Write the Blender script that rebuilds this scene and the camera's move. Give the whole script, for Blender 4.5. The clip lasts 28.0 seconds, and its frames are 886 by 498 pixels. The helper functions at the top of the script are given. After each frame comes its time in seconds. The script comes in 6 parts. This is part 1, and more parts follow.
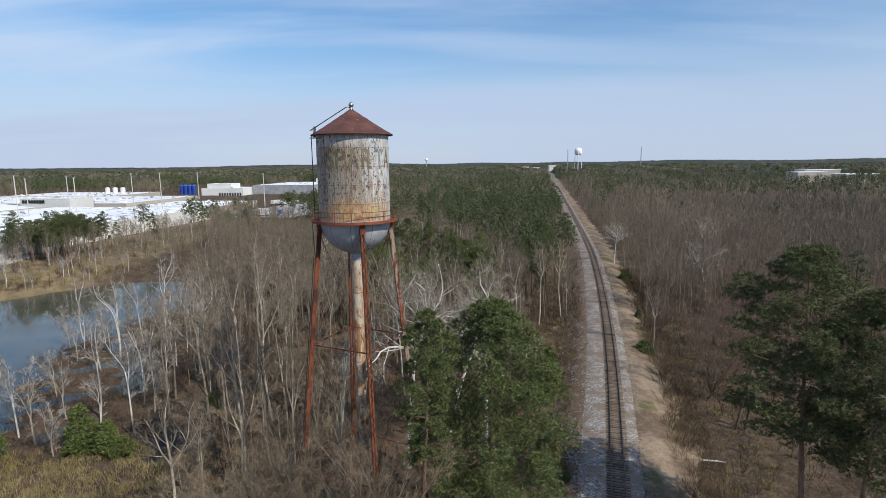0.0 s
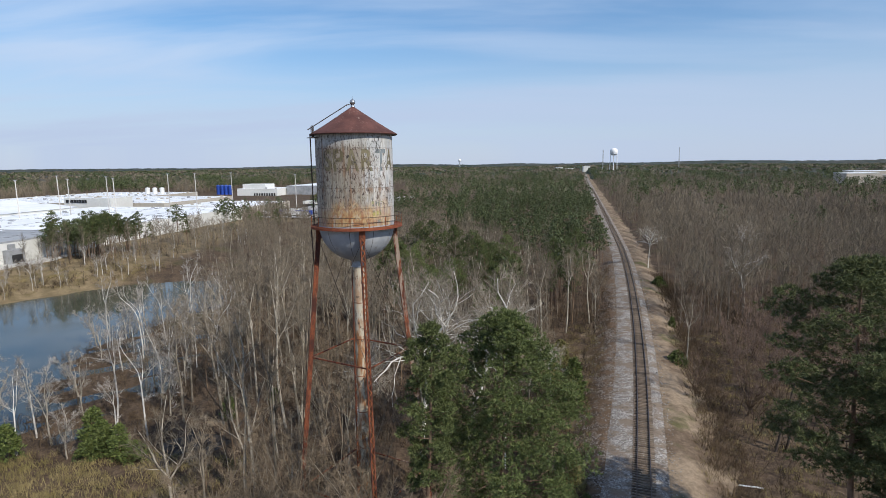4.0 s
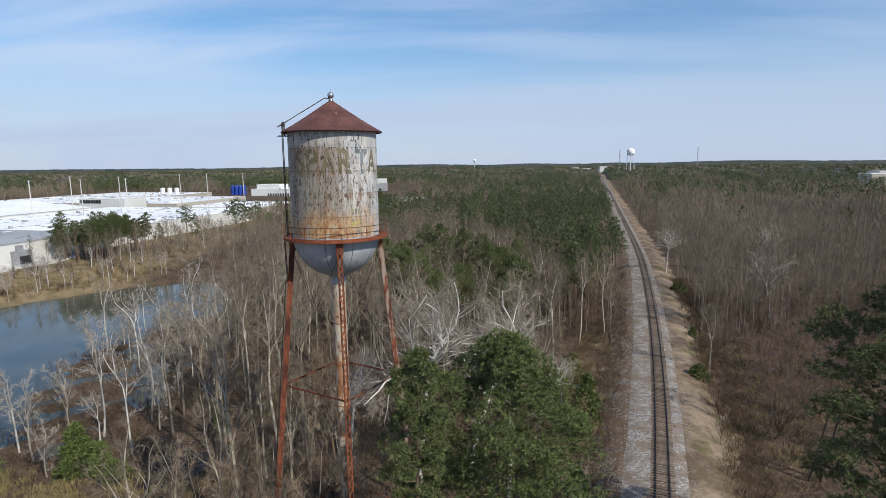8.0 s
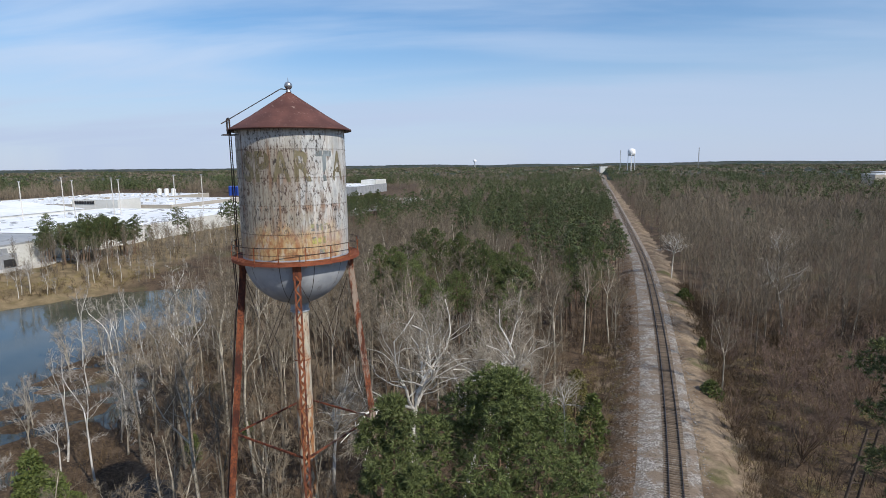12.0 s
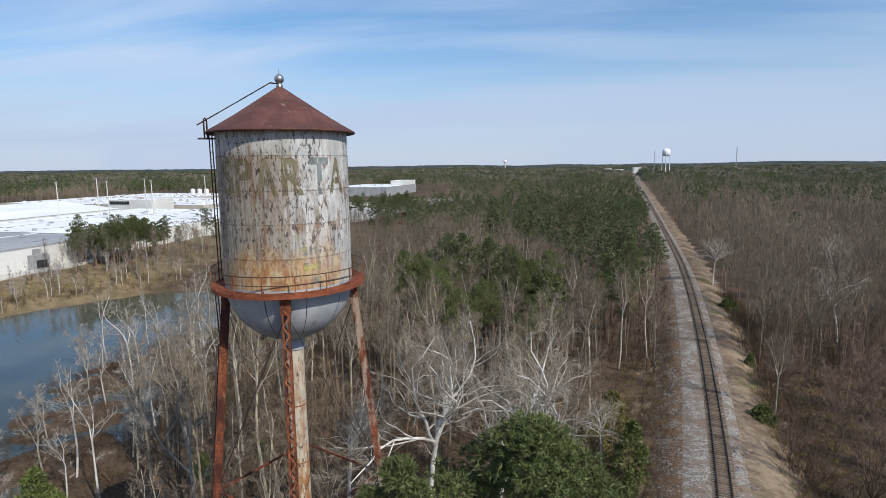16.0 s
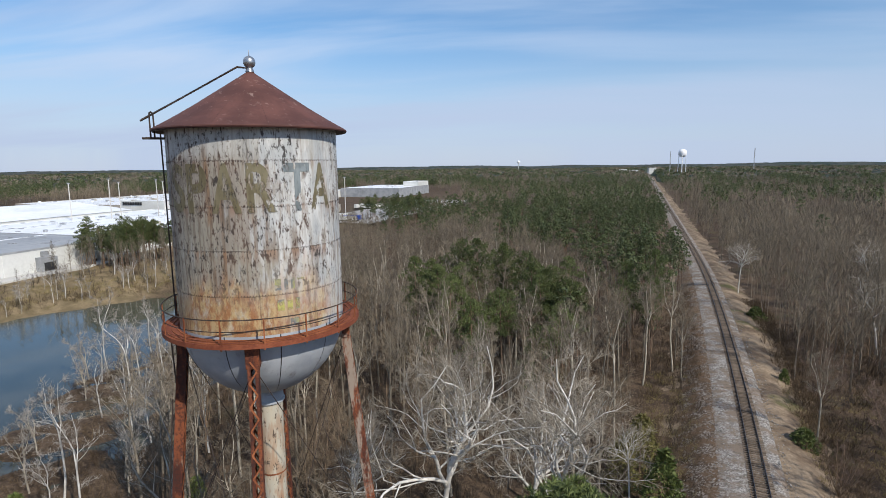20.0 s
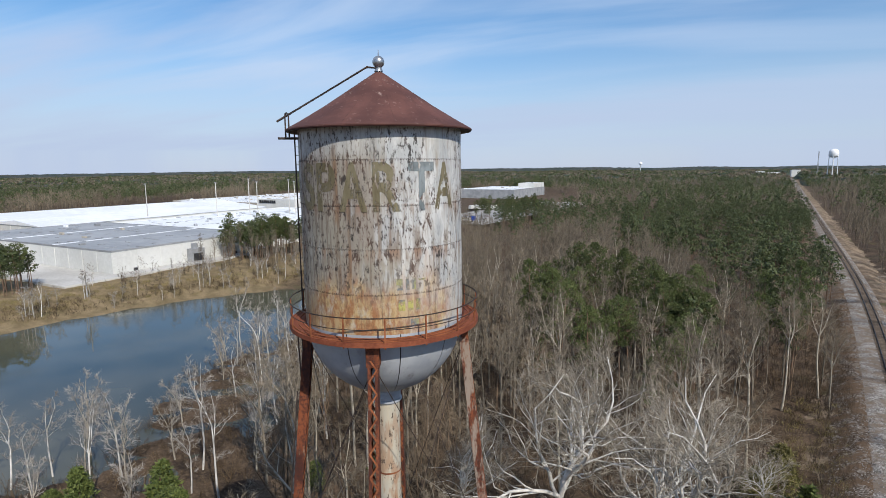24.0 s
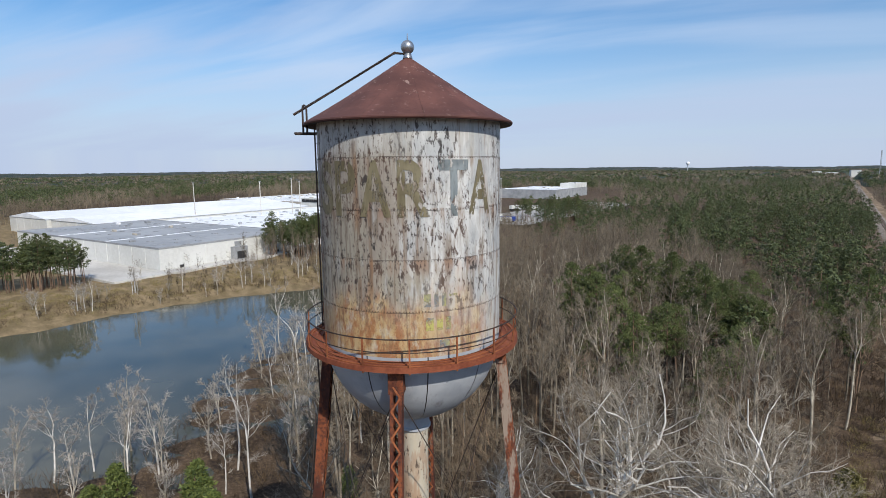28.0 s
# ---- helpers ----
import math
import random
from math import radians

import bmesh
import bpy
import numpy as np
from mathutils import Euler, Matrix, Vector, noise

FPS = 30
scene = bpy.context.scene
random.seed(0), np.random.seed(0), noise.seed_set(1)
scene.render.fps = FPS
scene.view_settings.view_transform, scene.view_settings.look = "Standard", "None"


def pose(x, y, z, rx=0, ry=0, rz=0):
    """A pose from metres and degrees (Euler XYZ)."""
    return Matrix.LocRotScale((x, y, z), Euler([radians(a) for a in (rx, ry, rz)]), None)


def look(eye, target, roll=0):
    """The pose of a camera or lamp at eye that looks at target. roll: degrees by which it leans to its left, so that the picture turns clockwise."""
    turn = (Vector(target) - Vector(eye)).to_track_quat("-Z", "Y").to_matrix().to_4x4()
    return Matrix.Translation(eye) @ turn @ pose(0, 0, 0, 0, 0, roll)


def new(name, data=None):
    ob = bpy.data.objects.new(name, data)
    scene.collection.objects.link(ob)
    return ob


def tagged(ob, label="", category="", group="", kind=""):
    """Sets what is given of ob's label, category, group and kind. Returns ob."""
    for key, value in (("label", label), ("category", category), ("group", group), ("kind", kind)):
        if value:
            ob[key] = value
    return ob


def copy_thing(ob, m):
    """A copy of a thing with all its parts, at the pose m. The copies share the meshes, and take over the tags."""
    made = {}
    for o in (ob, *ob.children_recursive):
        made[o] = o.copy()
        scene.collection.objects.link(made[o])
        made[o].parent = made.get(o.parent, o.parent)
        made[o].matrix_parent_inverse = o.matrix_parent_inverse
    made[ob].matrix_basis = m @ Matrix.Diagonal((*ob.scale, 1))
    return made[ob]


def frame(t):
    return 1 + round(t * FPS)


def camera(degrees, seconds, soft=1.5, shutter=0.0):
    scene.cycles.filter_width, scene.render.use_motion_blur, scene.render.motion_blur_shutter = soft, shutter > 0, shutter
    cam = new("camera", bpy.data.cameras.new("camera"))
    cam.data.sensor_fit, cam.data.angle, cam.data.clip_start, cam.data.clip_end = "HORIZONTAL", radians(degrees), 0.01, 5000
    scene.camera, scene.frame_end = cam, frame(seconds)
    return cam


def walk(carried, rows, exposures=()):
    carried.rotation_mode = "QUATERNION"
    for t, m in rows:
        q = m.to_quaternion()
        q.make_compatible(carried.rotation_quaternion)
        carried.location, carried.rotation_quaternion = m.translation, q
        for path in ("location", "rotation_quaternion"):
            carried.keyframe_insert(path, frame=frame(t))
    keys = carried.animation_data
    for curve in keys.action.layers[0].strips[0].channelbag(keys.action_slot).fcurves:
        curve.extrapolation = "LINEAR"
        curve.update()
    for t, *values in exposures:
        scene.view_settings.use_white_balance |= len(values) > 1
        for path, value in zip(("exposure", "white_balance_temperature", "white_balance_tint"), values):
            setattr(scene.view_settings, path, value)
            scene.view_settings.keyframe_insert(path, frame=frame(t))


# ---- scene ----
cam = camera(76.9, 28.0, 0.7)
METRES, EYE, TILT, LEAN, TURN = 31.5, 39.5, -8.9, 0.7, 0.0
ROWS = [
    (0.0, 0.0, 0.0, 0.0, -0.0, 0.0, 0.0),
    (0.5, 0.0089, 0.011, 0.0018, -0.01, 0.01, 0.01),
    (1.0, 0.0182, 0.0233, 0.0039, -0.03, 0.02, 0.0),
    (1.5, 0.0265, 0.0355, 0.006, -0.04, 0.03, 0.0),
    (2.0, 0.0337, 0.0486, 0.0082, 0.62, 0.04, -0.08),
    (2.5, 0.0415, 0.0632, 0.0107, 1.62, 0.05, -0.24),
    (3.0, 0.0491, 0.0772, 0.013, 2.79, 0.05, -0.42),
    (3.5, 0.056, 0.0926, 0.0156, 3.11, 0.05, -0.47),
    (5.5, 0.0821, 0.1643, 0.0287, 4.48, 0.05, -0.66),
    (6.0, 0.0875, 0.1876, 0.0326, 4.67, 0.05, -0.69),
    (6.5, 0.0921, 0.2105, 0.0364, 4.8, 0.05, -0.69),
    (7.0, 0.0961, 0.2344, 0.0403, 4.85, 0.04, -0.69),
    (7.5, 0.1002, 0.2607, 0.0451, 4.88, 0.04, -0.7),
    (8.0, 0.1037, 0.2863, 0.0496, 4.9, 0.05, -0.72),
    (8.5, 0.1069, 0.3129, 0.054, 4.91, 0.04, -0.71),
    (9.0, 0.1095, 0.3397, 0.0588, 4.9, 0.05, -0.72),
    (9.5, 0.1118, 0.3687, 0.0637, 4.9, 0.06, -0.72),
    (10.0, 0.113, 0.3965, 0.0684, 4.93, 0.06, -0.73),
    (10.5, 0.1145, 0.4223, 0.0737, 4.94, 0.08, -0.75),
    (11.0, 0.1156, 0.4493, 0.0794, 4.93, 0.09, -0.75),
    (11.5, 0.1165, 0.4733, 0.0846, 4.94, 0.08, -0.74),
    (12.0, 0.118, 0.495, 0.0898, 4.93, 0.08, -0.75),
    (12.5, 0.1192, 0.5174, 0.0954, 4.92, 0.08, -0.74),
    (14.5, 0.1187, 0.6027, 0.116, 4.98, 0.08, -0.77),
    (15.0, 0.1171, 0.6253, 0.1204, 5.87, 0.09, -0.89),
    (15.5, 0.1155, 0.6478, 0.1251, 7.2, 0.07, -1.08),
    (16.0, 0.1137, 0.6725, 0.1301, 7.94, 0.06, -1.21),
    (16.5, 0.1116, 0.6968, 0.1347, 8.12, 0.05, -1.24),
    (17.0, 0.1083, 0.7229, 0.1398, 8.21, 0.05, -1.28),
    (17.5, 0.1053, 0.7502, 0.145, 8.28, 0.07, -1.29),
    (18.0, 0.1011, 0.7772, 0.1502, 8.3, 0.06, -1.29),
    (18.5, 0.0971, 0.8025, 0.1552, 8.36, 0.08, -1.31),
    (19.0, 0.0927, 0.8249, 0.1599, 8.44, 0.09, -1.33),
    (19.5, 0.0888, 0.8418, 0.1634, 8.54, 0.1, -1.35),
    (20.0, 0.0856, 0.8508, 0.1648, 9.25, 0.09, -1.43),
    (20.5, 0.0826, 0.8551, 0.165, 10.98, 0.06, -1.69),
    (21.0, 0.0802, 0.8566, 0.1647, 13.29, 0.02, -2.03),
    (21.5, 0.0782, 0.8577, 0.165, 14.53, -0.01, -2.24),
    (23.5, 0.0696, 0.8702, 0.1659, 19.96, -0.19, -3.07),
    (24.0, 0.0677, 0.8735, 0.1659, 20.79, -0.23, -3.19),
    (24.5, 0.0655, 0.8778, 0.1661, 21.61, -0.29, -3.31),
    (25.0, 0.063, 0.8829, 0.1667, 22.33, -0.32, -3.41),
    (25.5, 0.06, 0.8903, 0.1675, 23.05, -0.37, -3.51),
    (26.0, 0.0566, 0.8983, 0.1686, 23.63, -0.4, -3.61),
    (26.5, 0.0523, 0.909, 0.1702, 24.13, -0.45, -3.66),
    (27.0, 0.0491, 0.9202, 0.1719, 24.45, -0.47, -3.72),
    (27.5, 0.047, 0.9332, 0.1741, 24.68, -0.5, -3.76),
    (28.0, 0.0442, 0.9468, 0.1762, 24.9, -0.51, -3.81),
]
walk(cam, [(t, pose(0, 0, EYE, TILT, LEAN, TURN) @ pose(METRES * x, METRES * y, METRES * z, 90 + pitch, roll, yaw)) for t, x, y, z, yaw, pitch, roll in ROWS])

# ---------------------------------------------------------------- light
SUN_AZ, SUN_EL = 131.0, 40.0            # degrees clockwise from +y; height
world = bpy.data.worlds.new("sky")
scene.world = world
world.use_nodes = True
wt = world.node_tree
wt.nodes.clear()


def wnode(kind, **props):
    n = wt.nodes.new(kind)
    for k, v in props.items():
        if k == "op":
            n.operation = v
        elif k == "val":
            for i, x in v.items():
                n.inputs[i].default_value = x
    return n


sky = wt.nodes.new("ShaderNodeTexSky")
sky.sky_type = "NISHITA"
sky.sun_disc = False
sky.sun_elevation, sky.sun_rotation = radians(SUN_EL), radians(SUN_AZ)
sky.altitude, sky.air_density, sky.dust_density, sky.ozone_density = 200, 1.0, 0.3, 3.0
co = wt.nodes.new("ShaderNodeTexCoord")
sep = wt.nodes.new("ShaderNodeSeparateXYZ")
wt.links.new(co.outputs["Generated"], sep.inputs[0])
# thin cirrus: the direction laid on a plane high above, stretched along one way
zc = wnode("ShaderNodeMath", op="MAXIMUM", val={1: 0.03})
wt.links.new(sep.outputs[2], zc.inputs[0])
za = wnode("ShaderNodeMath", op="ADD", val={1: 0.12})
wt.links.new(zc.outputs[0], za.inputs[0])
px = wnode("ShaderNodeMath", op="DIVIDE")
py = wnode("ShaderNodeMath", op="DIVIDE")
for n, o in ((px, 0), (py, 1)):
    wt.links.new(sep.outputs[o], n.inputs[0])
    wt.links.new(za.outputs[0], n.inputs[1])
comb = wt.nodes.new("ShaderNodeCombineXYZ")
wt.links.new(px.outputs[0], comb.inputs[0])
wt.links.new(py.outputs[0], comb.inputs[1])
mp = wt.nodes.new("ShaderNodeMapping")
mp.inputs["Rotation"].default_value = (0, 0, radians(14))
mp.inputs["Scale"].default_value = (0.45, 1.35, 1)
wt.links.new(comb.outputs[0], mp.inputs[0])
cn = wt.nodes.new("ShaderNodeTexNoise")
cn.inputs["Scale"].default_value, cn.inputs["Detail"].default_value = 0.95, 7
cn.inputs["Roughness"].default_value, cn.inputs["Distortion"].default_value = 0.5, 0.5
wt.links.new(mp.outputs[0], cn.inputs[0])
cr = wt.nodes.new("ShaderNodeMapRange")
cr.interpolation_type = "SMOOTHSTEP"
cr.inputs[1].default_value, cr.inputs[2].default_value, cr.inputs[4].default_value = 0.38, 0.74, 0.65
wt.links.new(cn.outputs[0], cr.inputs[0])
west = wt.nodes.new("ShaderNodeMapRange")
west.inputs[1].default_value, west.inputs[2].default_value = -0.65, 0.45
west.inputs[3].default_value, west.inputs[4].default_value = 1.15, 0.45
wt.links.new(sep.outputs[0], west.inputs[0])
veil = wnode("ShaderNodeMath", op="MULTIPLY")
wt.links.new(cr.outputs[0], veil.inputs[0])
wt.links.new(west.outputs[0], veil.inputs[1])
# the milky veil that thickens towards the horizon
hz = wt.nodes.new("ShaderNodeMapRange")
hz.interpolation_type = "SMOOTHSTEP"
hz.inputs[1].default_value, hz.inputs[2].default_value = 0.25, 0.03
hz.inputs[3].default_value, hz.inputs[4].default_value = 0.10, 0.85
wt.links.new(sep.outputs[2], hz.inputs[0])
deep = wt.nodes.new("ShaderNodeHueSaturation")
deep.inputs["Saturation"].default_value = 1.30
deep.inputs["Value"].default_value = 1.10
wt.links.new(sky.outputs[0], deep.inputs["Color"])
high = wt.nodes.new("ShaderNodeMixRGB")          # white wisps over the blue
high.inputs[2].default_value = (5.5, 6.5, 8.1, 1)
wt.links.new(veil.outputs[0], high.inputs[0])
wt.links.new(deep.outputs[0], high.inputs[1])
low = wt.nodes.new("ShaderNodeMixRGB")           # broad lilac-white bands lower down
low.inputs[2].default_value = (4.7, 5.4, 7.1, 1)
mp2 = wt.nodes.new("ShaderNodeMapping")
mp2.inputs["Rotation"].default_value = (0, 0, radians(-9))
mp2.inputs["Location"].default_value = (3.1, 1.7, 0)
mp2.inputs["Scale"].default_value = (0.30, 0.85, 1)
wt.links.new(comb.outputs[0], mp2.inputs[0])
cn2 = wt.nodes.new("ShaderNodeTexNoise")
cn2.inputs["Scale"].default_value, cn2.inputs["Detail"].default_value = 0.8, 6
wt.links.new(mp2.outputs[0], cn2.inputs[0])
cr2 = wt.nodes.new("ShaderNodeMapRange")
cr2.interpolation_type = "SMOOTHSTEP"
cr2.inputs[1].default_value, cr2.inputs[2].default_value, cr2.inputs[4].default_value = 0.42, 0.64, 0.75
wt.links.new(cn2.outputs[0], cr2.inputs[0])
veil2 = wnode("ShaderNodeMath", op="MULTIPLY")
wt.links.new(cr2.outputs[0], veil2.inputs[0])
wt.links.new(west.outputs[0], veil2.inputs[1])
wt.links.new(veil2.outputs[0], low.inputs[0])
wt.links.new(high.outputs[0], low.inputs[1])
mix = wt.nodes.new("ShaderNodeMixRGB")
mix.inputs[2].default_value = (4.1, 4.95, 6.65, 1)
wt.links.new(hz.outputs[0], mix.inputs[0])
wt.links.new(low.outputs[0], mix.inputs[1])
bg = wt.nodes.new("ShaderNodeBackground")
bg.inputs[1].default_value = 0.118
wt.links.new(mix.outputs[0], bg.inputs[0])
wo = wt.nodes.new("ShaderNodeOutputWorld")
wt.links.new(bg.outputs[0], wo.inputs[0])

sun_data = bpy.data.lights.new("sun", "SUN")
sun_data.energy, sun_data.angle, sun_data.color = 4.5, radians(0.6), (1.0, 0.94, 0.85)
sun = new("sun", sun_data)
_a, _e = radians(SUN_AZ), radians(SUN_EL)
sun.matrix_world = look((200 * math.sin(_a), 200 * math.cos(_a), 300), (200 * math.sin(_a) - math.sin(_a) * math.cos(_e), 200 * math.cos(_a) - math.cos(_a) * math.cos(_e), 300 - math.sin(_e)))
scene.view_settings.exposure = 0.0


# ---------------------------------------------------------------- materials
class Mat:
    """A node material with a few short ways to wire it."""

    def __init__(self, name, rough=0.85, metal=0.0, spec=0.3):
        self.m = bpy.data.materials.new(name)
        self.m.use_nodes = True
        self.t = self.m.node_tree
        self.b = self.t.nodes["Principled BSDF"]
        self.b.inputs["Roughness"].default_value = rough
        self.b.inputs["Metallic"].default_value = metal
        self.b.inputs["Specular IOR Level"].default_value = spec
        self.coord = self.t.nodes.new("ShaderNodeTexCoord").outputs["Object"]

    def put(self, value, socket):
        if hasattr(value, "is_linked"):
            self.t.links.new(value, socket)
        else:
            socket.default_value = value

    def noise(self, scale, detail=4, rough=0.55, stretch=None, where=None, turn=0.0):
        c = where or self.coord
        if stretch or turn:
            mpn = self.t.nodes.new("ShaderNodeMapping")
            mpn.inputs["Scale"].default_value = stretch or (1, 1, 1)
            mpn.inputs["Rotation"].default_value = (0, 0, turn)
            self.t.links.new(c, mpn.inputs[0])
            c = mpn.outputs[0]
        n = self.t.nodes.new("ShaderNodeTexNoise")
        n.inputs["Scale"].default_value, n.inputs["Detail"].default_value, n.inputs["Roughness"].default_value = scale, detail, rough
        self.t.links.new(c, n.inputs[0])
        return n.outputs[0]

    def ramp(self, v, lo, hi, a=0.0, b=1.0, smooth=True):
        n = self.t.nodes.new("ShaderNodeMapRange")
        if smooth:
            n.interpolation_type = "SMOOTHSTEP"
        for i, x in ((1, lo), (2, hi), (3, a), (4, b)):
            n.inputs[i].default_value = x
        self.put(v, n.inputs[0])
        return n.outputs[0]

    def math(self, op, a, b=0.0):
        n = self.t.nodes.new("ShaderNodeMath")
        n.operation = op
        self.put(a, n.inputs[0])
        self.put(b, n.inputs[1])
        return n.outputs[0]

    def mix(self, f, a, b):
        n = self.t.nodes.new("ShaderNodeMixRGB")
        for i, v in enumerate((f, a, b)):
            self.put((*v, 1) if isinstance(v, tuple) else v, n.inputs[i])
        return n.outputs[0]

    def hue(self, colour, value):
        n = self.t.nodes.new("ShaderNodeHueSaturation")
        self.put(colour, n.inputs["Color"])
        self.put(value, n.inputs["Value"])
        return n.outputs[0]

    def random(self):
        return self.t.nodes.new("ShaderNodeObjectInfo").outputs["Random"]

    def island(self):
        return self.t.nodes.new("ShaderNodeNewGeometry").outputs["Random Per Island"]

    def world_place(self):
        return self.t.nodes.new("ShaderNodeNewGeometry").outputs["Position"]

    def split(self, v=None):
        n = self.t.nodes.new("ShaderNodeSeparateXYZ")
        self.t.links.new(v or self.coord, n.inputs[0])
        return n.outputs

    def vec(self, x, y, z):
        n = self.t.nodes.new("ShaderNodeCombineXYZ")
        for i, v in enumerate((x, y, z)):
            self.put(v, n.inputs[i])
        return n.outputs[0]

    def colour(self, c):
        self.put((*c, 1) if isinstance(c, tuple) else c, self.b.inputs["Base Color"])
        return self

    def rough(self, v):
        self.put(v, self.b.inputs["Roughness"])
        return self

    def bump(self, h, strength=0.4, dist=0.02):
        n = self.t.nodes.new("ShaderNodeBump")
        n.inputs["Strength"].default_value, n.inputs["Distance"].default_value = strength, dist
        self.put(h, n.inputs["Height"])
        self.t.links.new(n.outputs[0], self.b.inputs["Normal"])
        return self


def two_tone(name, a, b, scale=1.0, fine=12.0, rough=0.85, metal=0.0, bump=0.3, vary=0.25, spec=0.3, per="object", dist=0.02):
    """A weathered surface: two colours mixed by broad and fine noise, each thing a little lighter or darker."""
    k = Mat(name, rough, metal, spec)
    n1, n2 = k.noise(scale, 3), k.noise(fine, 5, 0.65)
    f = k.ramp(k.math("ADD", k.math("MULTIPLY", n1, 0.6), k.math("MULTIPLY", n2, 0.4)), 0.36, 0.64)
    c = k.mix(f, a, b)
    if vary:
        r = k.random() if per == "object" else k.island()
        c = k.hue(c, k.ramp(r, 0, 1, 1 - vary, 1 + vary, False))
    k.colour(c)
    if bump:
        k.bump(n2, bump, dist)
    return k.m


bark_grey = two_tone("bark_grey", (0.134, 0.112, 0.086), (0.273, 0.235, 0.182), 0.7, 6, 0.9, vary=0.3)
bark_white = two_tone("bark_white", (0.40, 0.38, 0.345), (0.68, 0.655, 0.61), 0.9, 5, 0.85, vary=0.15)
twig_white = two_tone("twig_white", (0.19, 0.168, 0.145), (0.36, 0.33, 0.29), 0.5, 3, 0.9, bump=0, vary=0.2)
woods_trunk = two_tone("woods_trunk", (0.133, 0.108, 0.082), (0.223, 0.184, 0.142), 0.02, 0.1, 0.9, bump=0, vary=0.30, per="island")
bark_pale = two_tone("bark_pale", (0.247, 0.215, 0.169), (0.484, 0.435, 0.351), 0.9, 5, 0.85, vary=0.2)
bark_brown = two_tone("bark_brown", (0.132, 0.089, 0.058), (0.218, 0.153, 0.100), 0.7, 6, 0.9, vary=0.3)
twig_grey = two_tone("twig_grey", (0.132, 0.107, 0.077), (0.239, 0.198, 0.144), 0.5, 3, 0.9, bump=0, vary=0.25)
twig_pale = two_tone("twig_pale", (0.211, 0.180, 0.140), (0.397, 0.350, 0.279), 0.5, 3, 0.9, bump=0, vary=0.25)
twig_brown = two_tone("twig_brown", (0.128, 0.096, 0.064), (0.218, 0.168, 0.113), 0.5, 3, 0.9, bump=0, vary=0.3)
twig_red = two_tone("twig_red", (0.122, 0.082, 0.063), (0.211, 0.150, 0.117), 0.5, 3, 0.9, bump=0, vary=0.25)
woods_twig = two_tone("woods_twig", (0.120, 0.099, 0.071), (0.207, 0.171, 0.124), 0.012, 0.05, 0.9, bump=0, vary=0.28, per="island")
pine_bark = two_tone("pine_bark", (0.111, 0.072, 0.051), (0.204, 0.136, 0.093), 1.0, 8, 0.9, vary=0.2)
brush_stem = two_tone("brush_stem", (0.054, 0.037, 0.023), (0.139, 0.096, 0.056), 0.05, 0.4, 0.9, bump=0, vary=0.4, per="island")
dry_grass = two_tone("dry_grass", (0.196, 0.162, 0.064), (0.289, 0.230, 0.111), 0.06, 0.5, 0.9, bump=0, vary=0.3, per="island")


def needles(name, a, b, per="object"):
    k = Mat(name, 0.6, 0, 0.25)
    r = k.island()
    c = k.mix(k.ramp(r, 0, 1), a, b)
    if per == "object":
        c = k.hue(c, k.ramp(k.random(), 0, 1, 0.8, 1.2, False))
    k.colour(c)
    return k.m


pine_needle = needles("pine_needle", (0.050, 0.070, 0.024), (0.118, 0.140, 0.045))
pine_needle_light = needles("pine_needle_light", (0.074, 0.098, 0.032), (0.146, 0.168, 0.060))
pine_needle_dark = needles("pine_needle_dark", (0.052, 0.066, 0.026), (0.124, 0.138, 0.052))
sapling_bark = two_tone("sapling_bark", (0.052, 0.039, 0.029), (0.124, 0.095, 0.069), 0.03, 0.2, 0.9, bump=0, vary=0.4, per="island")
shrub_leaf = needles("shrub_leaf", (0.120, 0.105, 0.034), (0.240, 0.215, 0.078))
cedar_leaf = needles("cedar_leaf", (0.050, 0.072, 0.020), (0.125, 0.150, 0.042))
far_needle = needles("far_needle", (0.044, 0.060, 0.024), (0.090, 0.107, 0.041), "island")


def earth_material():
    """Leaf litter and bare soil under the woods, straw-coloured grass in the open."""
    k = Mat("leaf_litter", 0.95, 0, 0.15)
    p = k.world_place()
    x, y, z = k.split(p)
    big, mid, fine = k.noise(0.025, 4, where=p), k.noise(0.25, 5, 0.6, where=p), k.noise(2.2, 6, 0.7, where=p)
    litter = k.mix(k.ramp(mid, 0.35, 0.65), (0.050, 0.035, 0.024), (0.106, 0.073, 0.048))
    litter = k.mix(k.ramp(fine, 0.45, 0.75), litter, (0.150, 0.108, 0.072))
    grass = k.mix(k.ramp(mid, 0.35, 0.7), (0.157, 0.119, 0.064), (0.268, 0.200, 0.115))
    open_west = k.ramp(k.math("ADD", x, k.math("MULTIPLY", big, 18)), -102, -116)
    open_west = k.math("MULTIPLY", open_west, k.ramp(k.math("SUBTRACT", y, k.math("MULTIPLY", x, 0.35)), 520, 420))
    c = k.mix(open_west, litter, grass)
    green = k.math("MULTIPLY", k.ramp(k.noise(0.06, 3, where=p), 0.58, 0.70), 0.35)
    c = k.mix(green, c, (0.098, 0.111, 0.038))
    c = k.hue(c, k.ramp(fine, 0.25, 0.75, 0.75, 1.2))
    k.colour(c)
    k.bump(fine, 0.8, 0.12)
    return k.m


earth = earth_material()


